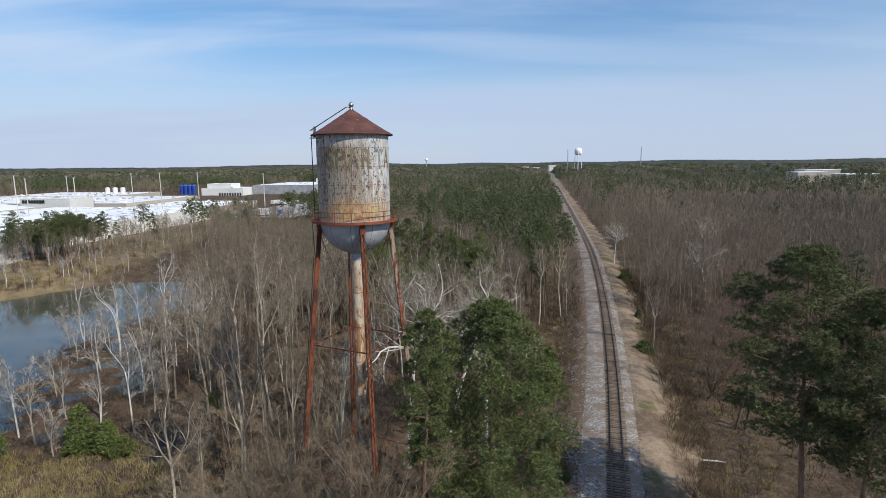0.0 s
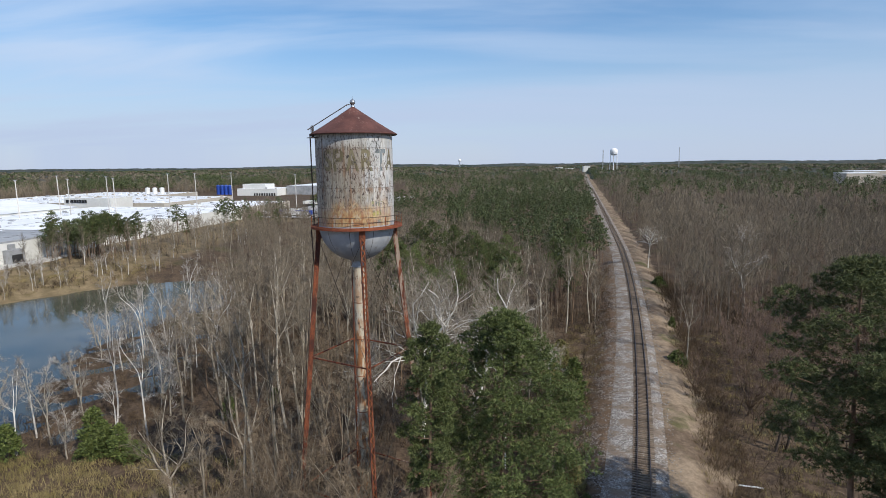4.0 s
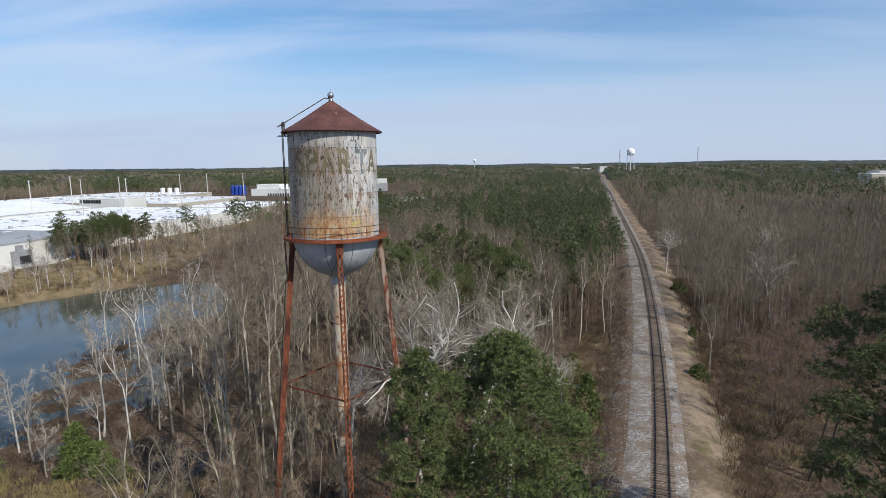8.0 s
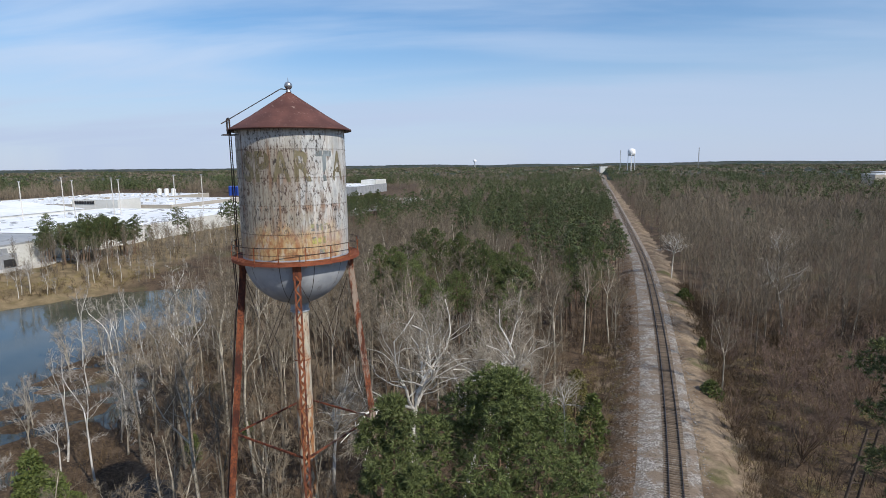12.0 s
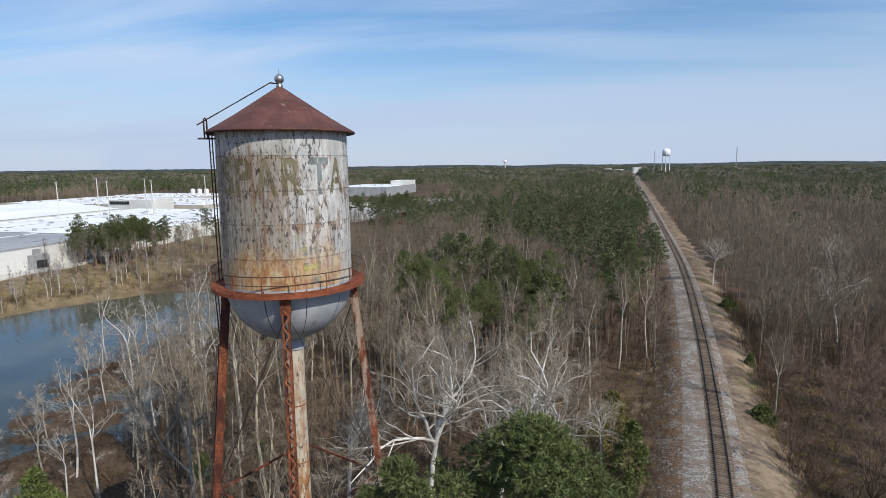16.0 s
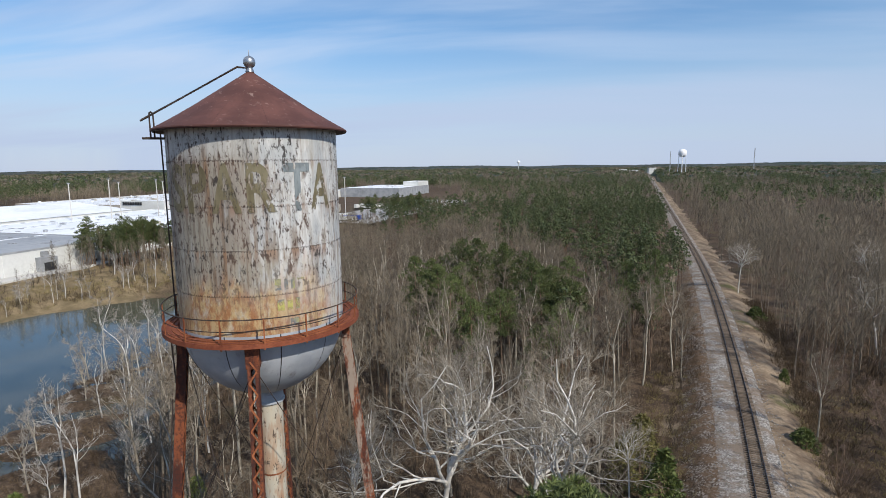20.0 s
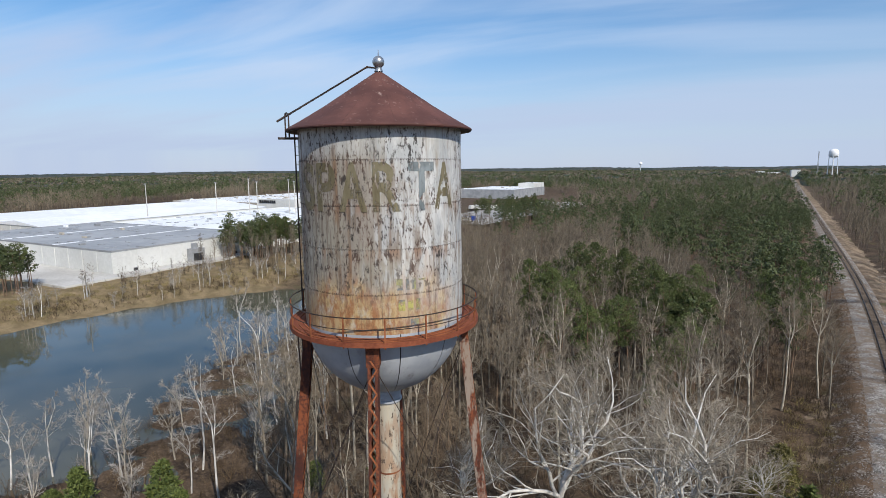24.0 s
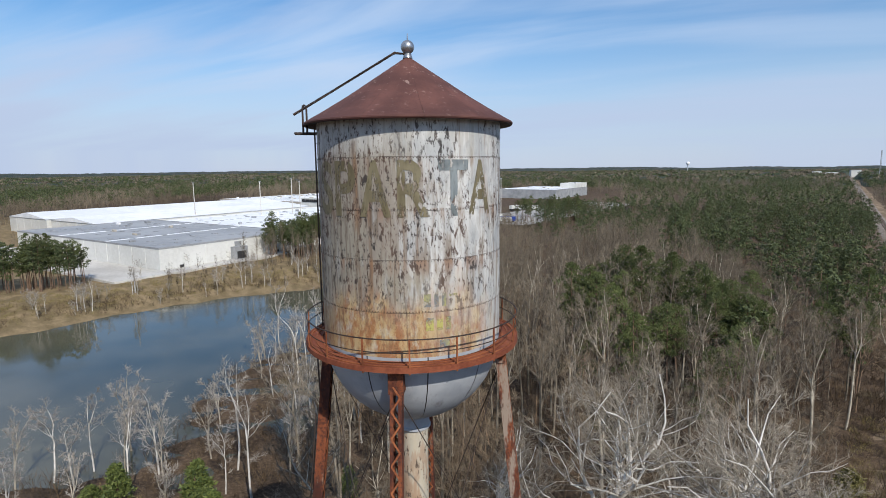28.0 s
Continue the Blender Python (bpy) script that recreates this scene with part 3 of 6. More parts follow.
    f2 = k.ramp(k.noise(10.5, 6, 0.74, (1, 1, 0.32), flat), 0.560, 0.576)
    where = k.ramp(k.math("ADD", broad, k.math("MULTIPLY", side, 0.10)), 0.40, 0.54, 0.12, 1.0)
    flakes = k.math("MULTIPLY", k.math("MAXIMUM", f1, f2), k.math("MULTIPLY", where, k.ramp(z, 35.8, 37.0, 0.30, 1.0)))
    c = k.mix(k.math("MULTIPLY", flakes, 0.92), c, k.mix(k.ramp(cloud, 0.4, 0.6), (0.030, 0.026, 0.025), (0.085, 0.050, 0.036)))
    k.colour(c)
    k.rough(k.ramp(flakes, 0, 1, 0.5, 0.85))
    k.bump(k.math("SUBTRACT", k.noise(14, 4, where=flat), flakes), 0.35, 0.012)
    return k.m


tank_paint = shell_material()
RUST = two_tone("rusted_steel", (0.153, 0.047, 0.021), (0.306, 0.106, 0.043), 1.6, 16, 0.85, 0.1, 0.3, 0.12)
DECK_RUST = two_tone("deck_rust", (0.145, 0.038, 0.020), (0.264, 0.081, 0.038), 1.2, 12, 0.8, 0.1, 0.3, 0.1)
DARK_STEEL = two_tone("dark_steel", (0.030, 0.025, 0.025), (0.085, 0.060, 0.047), 2, 18, 0.7, 0.4, 0.2, 0.1)
k = Mat("leg_paint", 0.8, 0.1, 0.3)
x, y, z = k.split()
n1, n2 = k.noise(1.3, 5, 0.65, (1, 1, 0.35)), k.noise(9, 5, 0.7)
c = k.mix(k.ramp(n1, 0.38, 0.60), (0.072, 0.022, 0.014), (0.240, 0.072, 0.030))
c = k.mix(k.math("MULTIPLY", k.ramp(n2, 0.42, 0.62), 0.75), c, (0.040, 0.020, 0.017))
c = k.mix(k.math("MULTIPLY", k.ramp(k.noise(3.5, 6, 0.75, (1, 1, 0.3)), 0.60, 0.68), 0.7), c, (0.250, 0.190, 0.140))
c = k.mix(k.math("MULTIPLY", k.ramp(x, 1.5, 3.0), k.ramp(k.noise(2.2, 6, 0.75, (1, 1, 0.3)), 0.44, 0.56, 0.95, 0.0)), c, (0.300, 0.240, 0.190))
k.colour(c).bump(n2, 0.3, 0.01)
LEG = k.m
k = Mat("riser_paint", 0.75, 0.0, 0.3)
x, y, z = k.split()
n1, n2, n3 = k.noise(0.8, 4, 0.6, (1, 1, 0.3)), k.noise(7, 5, 0.7, (1, 1, 0.4)), k.noise(3, 4, 0.6, (1, 1, 0.25))
c = k.mix(k.ramp(n1, 0.35, 0.65), (0.425, 0.391, 0.315), (0.510, 0.416, 0.289))
c = k.mix(k.math("MULTIPLY", k.ramp(n3, 0.42, 0.58), k.ramp(z, 31.5, 24.0, 0.45, 1.0)), c, (0.289, 0.132, 0.055))
c = k.mix(k.ramp(n2, 0.56, 0.62), c, (0.093, 0.064, 0.047))
k.colour(c).bump(n2, 0.3, 0.01)
RISER = k.m
k = Mat("bowl_paint", 0.55, 0.0, 0.35)
x, y, z = k.split()
n1, n2 = k.noise(0.8, 4), k.noise(6, 5, 0.75)
c = k.mix(k.ramp(n1, 0.35, 0.65), (0.289, 0.310, 0.340), (0.391, 0.408, 0.429))
c = k.mix(k.ramp(n2, 0.66, 0.72), c, (0.527, 0.535, 0.535))
c = k.mix(k.math("MULTIPLY", k.ramp(k.noise(2.2, 5, 0.7, (1, 1, 0.4)), 0.55, 0.75), 0.6), c, (0.145, 0.128, 0.119))
k.colour(c)
BOWL = k.m
k = Mat("roof_rust", 0.75, 0.0, 0.3)
n1, n2, n3 = k.noise(0.9, 4), k.noise(9, 5, 0.7), k.noise(2.4, 5, 0.7)
c = k.mix(k.ramp(n1, 0.35, 0.65), (0.081, 0.034, 0.028), (0.128, 0.054, 0.043))
c = k.mix(k.math("MULTIPLY", k.ramp(k.noise(3.4, 8, 0.78), 0.585, 0.63), k.ramp(k.split()[2], 42.1, 43.3, 0.25, 1.0)), c, (0.330, 0.230, 0.195))
c = k.mix(k.math("MULTIPLY", k.ramp(n2, 0.5, 0.75), 0.5), c, (0.064, 0.028, 0.024))
k.colour(c).bump(n2, 0.25, 0.01)
ROOF = k.m
GALV = two_tone("galvanised_metal", (0.340, 0.357, 0.374), (0.476, 0.493, 0.510), 3, 20, 0.38, 0.85, 0.1, 0)

SEAMS = [34.92, 36.29, 37.75, 39.21, 40.64, 41.86]
R_TANK = 2.92
tank = part("tank", (lambda gg: (gg.lathe([(R_TANK - 0.06, SEAMS[0]), (R_TANK - 0.06, SEAMS[-1])], 48), gg)[1])(Geo()), DARK_STEEL, tower)
for c in range(5):
    r = R_TANK + (0.009 if c % 2 else 0.0)
    n = 8
    off = radians(-71)
    for j in range(n):
        a0, a1 = off + 2 * math.pi * j / n + 0.0022, off + 2 * math.pi * (j + 1) / n - 0.0022
        g = Geo()
        z0, z1 = SEAMS[c] - (0.03 if c % 2 else -0.002), SEAMS[c + 1] + (0.03 if c % 2 else -0.002)
        g.lathe([(r - 0.03, z0), (r, z0 + 0.004), (r, z1 - 0.004), (r - 0.03, z1)], 12, a0, a1)
        part("plate", g, tank_paint, tank, smooth=False)
# rivets along the seams


def rivet(gg, a, r, z):
    ca, sa = math.cos(a), math.sin(a)
    out = [(0, 0.014, 0.014), (0, -0.014, 0.014), (0, -0.014, -0.014), (0, 0.014, -0.014), (0.011, 0, 0)]
    gg.add([((r + o) * ca - t * sa, (r + o) * sa + t * ca, z + h) for o, t, h in out], [(0, 1, 4), (1, 2, 4), (2, 3, 4), (3, 0, 4)])


for i, z in enumerate(SEAMS[1:5]):
    g = Geo()
    for q in range(200):
        rivet(g, 2 * math.pi * q / 200, R_TANK + 0.009, z)
    edge = z - 0.031 if i % 2 == 0 else z + 0.031
    g.lathe([(R_TANK + 0.001, edge - 0.006), (R_TANK + 0.005, edge - 0.006), (R_TANK + 0.005, edge + 0.006), (R_TANK + 0.001, edge + 0.006)], 96)
    part("seam", g, DARK_STEEL, tank, "dark rusted riveted lap seam")
for c in range(5):
    r = R_TANK + (0.009 if c % 2 else 0.0)
    for j in range(8):
        g = Geo()
        a = radians(-71) + 2 * math.pi * j / 8
        for q in range(16):
            for da in (-0.011, 0.011):
                rivet(g, a + da, r + 0.004, SEAMS[c] + 0.08 + q * (SEAMS[c + 1] - SEAMS[c] - 0.16) / 15)
        g.lathe([(r + 0.001, SEAMS[c] + 0.04), (r + 0.004, SEAMS[c] + 0.04), (r + 0.004, SEAMS[c + 1] - 0.04), (r + 0.001, SEAMS[c + 1] - 0.04)], 1, a - 0.017, a + 0.017)
        part("strap", g, tank_paint, tank, "streaked riveted strap")

# bowl of eight riveted gores, with a neck to the riser
bowl = part("bowl", (lambda gg: (gg.lathe([(2.80, 34.9), (2.6, 34.0), (2.1, 33.2), (1.3, 32.5), (0.5, 32.15)], 48), gg)[1])(Geo()), DARK_STEEL, tower)
prof = [(2.92 * math.cos(q), 34.93 - 2.92 * math.sin(q)) for q in (math.pi / 2 * i / 12 for i in range(11))] + [(0.62, 32.02)]
prof = [(r, max(z, 32.02)) for r, z in prof]
for j in range(10):
    g = Geo()
    a0 = radians(-71 + 18) + 2 * math.pi * j / 10
    g.lathe([(r, z) for r, z in prof][::-1], 8, a0 + 0.006, a0 + 2 * math.pi / 10 - 0.006)
    part("bowl_plate", g, BOWL, bowl, smooth=True)
g = Geo()
g.lathe([(0.62, 32.06), (0.55, 31.95), (0.52, 31.85), (0.52, 31.6), (0.56, 31.58), (0.56, 31.50), (0.47, 31.49)], 28)
part("neck", g, BOWL, tower, "blue-grey riser neck")

riser = part("riser", (lambda gg: (gg.lathe([(0.47, 31.5), (0.47, 0.5)], 24), gg)[1])(Geo()), RISER, tower, "cream riser pipe streaked with rust", smooth=True)
for z in (28.6, 25.6, 22.5, 19.4, 16.3, 13.2, 10.0):
    g = Geo()
    g.lathe([(0.47, z - 0.03), (0.478, z - 0.03), (0.478, z + 0.03), (0.47, z + 0.03)], 24)
    part("riser_seam", g, RUST, riser)

# roof: twelve sheets, soffit, ball finial
roof = part("roof", (lambda gg: (gg.lathe([(0.0, 43.80), (3.29, 41.70), (3.29, 41.66), (2.86, 41.74)], 48), gg)[1])(Geo()), DARK_STEEL, tower)
for j in range(12):
    g = Geo()
    a0 = 2 * math.pi * j / 12 + 0.1
    g.lathe([(0.0, 43.87), (0.9, 43.27), (2.0, 42.54), (2.75, 42.08), (3.31, 41.76), (3.33, 41.72), (3.31, 41.68)], 5, a0 + 0.0012, a0 + 2 * math.pi / 12 - 0.0012)
    part("roof_sheet", g, ROOF, roof)
g = Geo()
g.lathe([(0.0, 43.98)] + [(0.215 * math.sin(q), 44.14 - 0.215 * math.cos(q)) for q in (math.pi * i / 12 for i in range(1, 12))] + [(0.02, 44.36), (0.012, 44.56), (0.0, 44.57)], 24)
g.lathe([(0.16, 43.80), (0.12, 43.92), (0.07, 43.98)], 16)
part("finial", g, GALV, tower, "grey metal ball finial with a spike", smooth=True)

# roof ladder, swinging about the finial, and its hook over the eave
LAD, CLIMB = radians(216), radians(190)      # bearings of the roof ladder and of the shell ladder


def polar(r, a, z):
    return Vector((r * math.cos(a), r * math.sin(a), z))


g = Geo()
for da in (-0.11, 0.11):
    sd = Vector((-math.sin(LAD), math.cos(LAD), 0)) * da
    g.tube([polar(0.05, LAD, 43.93) + sd * 0.3, polar(0.42, LAD, 43.95) + sd, polar(3.60, LAD, 42.02) + sd], 0.028, 6)
for q in range(14):
    t = q / 13
    c0 = polar(0.5 + 3.0 * t, LAD, 43.90 - 1.80 * t)
    sd = Vector((-math.sin(LAD), math.cos(LAD), 0)) * 0.11
    g.tube([c0 - sd, c0 + sd], 0.012, 5)
part("roof_ladder", g, DARK_STEEL, tower, "dark steel ladder lying over the roof")
g = Geo()
for da in (-0.10, 0.10):
    sd = Vector((-math.sin(LAD), math.cos(LAD), 0)) * da
    pts = [polar(3.20, LAD, 41.45) + sd, polar(3.20, LAD, 42.20) + sd, polar(3.22, LAD, 42.29) + sd, polar(3.26, LAD, 42.32) + sd, polar(3.30, LAD, 42.29) + sd, polar(3.32, LAD, 42.20) + sd, polar(3.32, LAD, 41.45) + sd]
    g.tube(pts, 0.028, 6)
sd = Vector((-math.sin(LAD), math.cos(LAD), 0)) * 0.3
g.beam(polar(2.9, LAD, 41.45) - sd, polar(3.58, LAD, 41.45) - sd, 0.06, 0.05)
g.beam(polar(2.9, LAD, 41.45) + sd, polar(3.58, LAD, 41.45) + sd, 0.06, 0.05)
g.beam(polar(3.55, LAD, 41.45) - sd, polar(3.55, LAD, 41.45) + sd, 0.06, 0.05)
part("ladder_hook", g, DARK_STEEL, tower, "curved grab rails at the eave")


def ladder(name, a, r0, z0, r1, z1, width=0.36):
    gg = Geo()
    sd = Vector((-math.sin(a), math.cos(a), 0)) * width / 2
    p0, p1 = polar(r0, a, z0), polar(r1, a, z1)
    gg.beam(p0 - sd, p1 - sd, 0.05, 0.02, sd)
    gg.beam(p0 + sd, p1 + sd, 0.05, 0.02, sd)
    n = int((p1 - p0).length / 0.32)
    for i in range(n):
        c = p0.lerp(p1, (i + 0.5) / n)
        gg.tube([c - sd, c + sd], 0.011, 5)
    return part(name, gg, DARK_STEEL, tower)


ladder("tank_ladder", CLIMB, 3.27, 34.9, 3.27, 41.7)
ladder("leg_ladder", CLIMB + 0.03, 3.50, 34.6, 3.42, 31.6)
ladder("leg_ladder", CLIMB + 0.11, 3.52, 31.8, 6.72, 1.6)

# balcony
deck = part("balcony", (lambda gg: (gg.lathe([(2.93, 34.83), (3.50, 34.83), (3.50, 34.80), (2.93, 34.80), (2.93, 34.83)], 64), gg)[1])(Geo()), DECK_RUST, tower, "red-rusted balcony ring")
g = Geo()
g.lathe([(3.44, 34.69), (3.53, 34.69), (3.53, 34.85), (3.505, 34.85), (3.505, 34.71), (3.44, 34.71)], 64)
part("fascia", g, DECK_RUST, deck)
g = Geo()
g.lathe([(2.93, 34.62), (3.06, 34.62), (3.06, 34.66), (2.96, 34.66), (2.96, 34.79)], 64)
part("girder_angle", g, DECK_RUST, deck)
for q in range(24):
    a = 2 * math.pi * (q + 0.5) / 24
    g = Geo()
    g.beam(polar(2.95, a, 34.74), polar(3.49, a, 34.74), 0.05, 0.09)
    part("bracket", g, DECK_RUST, deck)
for r, z in ((3.20, 34.835), (3.40, 34.835), (3.02, 34.835)):
    g = Geo()
    g.lathe([(r - 0.02, z), (r - 0.02, z + 0.025), (r + 0.02, z + 0.025), (r + 0.02, z)], 64)
    part("floor_bar", g, RUST, deck, "raised rusty floor bar")
for h, rad in ((0.80, 0.022), (0.42, 0.016)):
    g = Geo()
    g.tube([polar(3.49, 2 * math.pi * q / 72, 34.85 + h) for q in range(72)], rad, 6, loop=True)
    part("rail", g, DARK_STEEL, deck)
for q in range(16):
    a = radians(-71) + 2 * math.pi * (q + 0.35) / 16
    g = Geo()
    g.beam(polar(3.5, a, 34.64), polar(3.49, a, 35.66), 0.05, 0.03)
    part("post", g, RUST, deck)

# legs: two channels laced together, stepping outwards
def leg_r(z):
    return 2.98 + 0.108 * (34.0 - z)


LEG_Z0 = 0.6
for q in range(4):
    a = radians(-71 + 90 * q)
    rad, tan = Vector((math.cos(a), math.sin(a), 0)), Vector((-math.sin(a), math.cos(a), 0))
    top, bot = polar(leg_r(34.2), a, 34.2), polar(leg_r(LEG_Z0), a, LEG_Z0)
    axis = (bot - top).normalized()
    g = Geo()
    g.beam(polar(leg_r(33.95), a, 33.9) - rad * 0.05, polar(2.98, a, 34.66), 0.44, 0.40, rad)
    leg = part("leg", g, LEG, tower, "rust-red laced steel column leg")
    for s in (-1, 1):
        g = Geo()
        o = tan * s * 0.165
        g.beam(top + o, bot + o, 0.02, 0.34, tan.cross(axis))
        for w in (-0.16, 0.16):
            n = axis.cross(tan).normalized()
            g.beam(top + o - tan * s * 0.045 + n * w, bot + o - tan * s * 0.045 + n * w, 0.10, 0.022, n)
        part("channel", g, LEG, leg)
    n = axis.cross(tan).normalized()
    length = (bot - top).length
    for face in (-0.178, 0.178):
        g = Geo()
        step = 0.40
        for i in range(int(length / step)):
            p0, p1 = top + axis * (i * step), top + axis * ((i + 1) * step)
            s = 1 if i % 2 else -1
            g.beam(p0 + tan * 0.13 * s + n * face, p1 - tan * 0.13 * s + n * face, 0.055, 0.012, n)
        part("lacing", g, RUST, leg)
    g = Geo()
    g.box(-0.6, -0.6, 0.2, 0.6, 0.6, 1.0, 0.05)
    part("footing", g, two_tone("concrete", (0.281, 0.264, 0.238), (0.383, 0.365, 0.340)) if q == 0 else bpy.data.materials["concrete"], tower).matrix_basis = pose(bot.x, bot.y, -0.25, 0, 0, math.degrees(a))
# struts and tie rods
for z in (24.4, 13.4):
    for q in range(4):
        a, b = radians(-71 + 90 * q), radians(19 + 90 * q)
        g = Geo()
        g.beam(polar(leg_r(z), a, z), polar(leg_r(z), b, z), 0.07, 0.11)
        part("strut", g, LEG, tower)
for z0, z1 in ((33.9, 24.4), (24.4, 13.4), (13.4, 1.3)):
    for q in range(4):
        a, b = radians(-71 + 90 * q), radians(19 + 90 * q)
        for u, w in ((a, b), (b, a)):
            g = Geo()
            g.tube([polar(leg_r(z0), u, z0), polar(leg_r(z1), w, z1)], 0.018, 5)
            part("tie_rod", g, DARK_STEEL, tower)

# painted word round the second course, faded olive, one letter at a time
k = Mat("faded_olive_paint", 0.65, 0, 0.3)
x, y, z = k.split()
flat = k.vec(k.math("MULTIPLY", k.math("ARCTAN2", y, x), 2.92), 0.0, z)
c = k.mix(k.ramp(k.noise(1.6, 5, 0.65, (1, 1, 0.3), flat), 0.35, 0.65), (0.112, 0.092, 0.050), (0.190, 0.166, 0.102))
k.colour(c)
gone = k.math("MAXIMUM", k.ramp(k.noise(2.7, 8, 0.70, (1, 1, 0.42), flat), 0.550, 0.570), k.math("MULTIPLY", k.ramp(k.noise(4.5, 6, 0.65, (1, 1, 0.35), flat), 0.50, 0.60), 0.55))
k.put(k.math("SUBTRACT", 1.0, gone), k.b.inputs["Alpha"])
LETTER = k.m
k2 = LETTER.copy()
k2.name = "faded_grey_paint"
for nd in k2.node_tree.nodes:
    if nd.type == "MIX_RGB":
        nd.inputs[1].default_value, nd.inputs[2].default_value = (0.10, 0.118, 0.122, 1), (0.19, 0.215, 0.22, 1)
LETTERS = (("S", -119), ("P", -101), ("A", -81.3), ("R", -59.5), ("T", -36.5), ("A", -17.5))
LETTER_W = {"S": 0.78, "P": 0.80, "A": 0.95, "R": 0.92, "T": 0.96}
LETTER_H, LETTER_Z = 1.58, 39.0
word = part("lettering", Geo(), LETTER, tower, "faded painted capital letters")
for ch, a in LETTERS:
    cu = bpy.data.curves.new("glyph", "FONT")
    cu.body, cu.align_x, cu.size, cu.offset = ch, "CENTER", 2.2, 0.055
    tmp = bpy.data.objects.new("glyph", cu)
    scene.collection.objects.link(tmp)
    dg = bpy.context.evaluated_depsgraph_get()
    me = bpy.data.meshes.new_from_object(tmp.evaluated_get(dg))
    bpy.data.objects.remove(tmp)
    bm = bmesh.new()
    bm.from_mesh(me)
    xs, ys = [v.co.x for v in bm.verts], [v.co.y for v in bm.verts]
    sy = LETTER_H / (max(ys) - min(ys))
    sx = LETTER_W[ch] / (max(xs) - min(xs))
    cx, cy = (max(xs) + min(xs)) / 2, min(ys)
    for v in bm.verts:
        v.co = ((v.co.x - cx) * sx, (v.co.y - cy) * sy, 0)
    for q in range(-6, 7):
        bmesh.ops.bisect_plane(bm, geom=bm.verts[:] + bm.edges[:] + bm.faces[:], plane_co=(q * 0.12, 0, 0), plane_no=(1, 0, 0))
    for v in bm.verts:
        t = radians(a) + v.co.x / 2.92
        v.co = (2.938 * math.cos(t), 2.938 * math.sin(t), LETTER_Z + v.co.y)
    me2 = bpy.data.meshes.new("letter")
    bm.to_mesh(me2)
    bm.free()
    part("letter", me2, k2 if ch == "T" else LETTER, word)

# faded scribbles low on the shell, as plain strokes
k = Mat("faded_scribble", 0.65, 0, 0.3)
x, y, z = k.split()
flat = k.vec(k.math("MULTIPLY", k.math("ARCTAN2", y, x), 2.92), 0.0, z)
k.colour(k.mix(k.ramp(k.noise(1.5, 3, where=flat), 0.4, 0.6), (0.440, 0.410, 0.130), (0.200, 0.205, 0.200)))
k.put(k.ramp(k.noise(5, 5, 0.7, where=flat), 0.46, 0.60, 0.85, 0.15), k.b.inputs["Alpha"])
for a0, a1, z0, z1 in ((-55, -51, 36.42, 36.8), (-49, -46.5, 36.42, 36.78), (-44.5, -42, 36.42, 36.8), (-40, -35, 36.70, 36.76), (-54, -49.5, 35.72, 36.1), (-47.5, -44, 35.72, 36.05), (-42, -39, 35.72, 36.1), (-46, -40, 35.2, 35.42)):
    g = Geo()
    g.lathe([(2.934, z0), (2.934, z1)], 3, radians(a0), radians(a1))
    part("scribble", g, k.m, word)

# ---------------------------------------------------------------- trees
class Wood:
    """Grows branches as tapered bars and single slender twigs, into triangle lists."""

    def __init__(self, seed):
        self.r = random.Random(seed)
        self.v, self.f = [], []

    def limb(self, pts, radii, sides):
        n0 = len(self.v)
        ref = Vector((0.31, 0.87, 0.39))
        for i, p in enumerate(pts):
            d = pts[min(i + 1, len(pts) - 1)] - pts[max(i - 1, 0)]
            s = d.cross(ref).normalized()
            t = d.cross(s).normalized()
            for k in range(sides):
                a = 2 * math.pi * k / sides
                self.v.append(p + (s * math.cos(a) + t * math.sin(a)) * radii[i])
        for i in range(len(pts) - 1):
            for k in range(sides):
                a, b = n0 + i * sides + k, n0 + i * sides + (k + 1) % sides
                self.f += [(a, b, b + sides), (a, b + sides, a + sides)]

    def twig(self, p, d, length, w):
        s = d.cross(Vector((self.r.uniform(-1, 1), self.r.uniform(-1, 1), self.r.uniform(-1, 1)))).normalized() * w / 2
        n = len(self.v)
        self.v += [p - s, p + s, p + d * length]
        self.f.append((n, n + 1, n + 2))

    def turn(self, d, spread):
        r = self.r
        v = d + Vector((r.gauss(0, 1), r.gauss(0, 1), r.gauss(0, 1))) * spread
        return v.normalized()

    def grow(self, p, d, length, rad, segs, wig, rise):
        pts, radii = [p.copy()], [rad]
        for i in range(segs):
            d = self.turn(d, wig)
            d = (d + Vector((0, 0, rise))).normalized()
            p = p + d * (length / segs)
            pts.append(p.copy())
            radii.append(rad * (1 - 0.8 * (i + 1) / segs))
        return pts, radii

    def arrays(self):
        return np.array([tuple(p) for p in self.v], np.float32), np.array(self.f, np.int32)


def at_len(pts, t):
    n = len(pts) - 1
    i = min(int(t * n), n - 1)
    return pts[i].lerp(pts[i + 1], t * n - i), (pts[i + 1] - pts[i]).normalized()


def off_axis(d, angle, az):
    """A direction at an angle (radians) from d, turned by az about it."""
    s = d.cross(Vector((0.31, 0.87, 0.39)))
    s = s.normalized() if s.length > 1e-4 else Vector((1, 0, 0))
    t = d.cross(s)
    return (d * math.cos(angle) + (s * math.cos(az) + t * math.sin(az)) * math.sin(angle)).normalized()


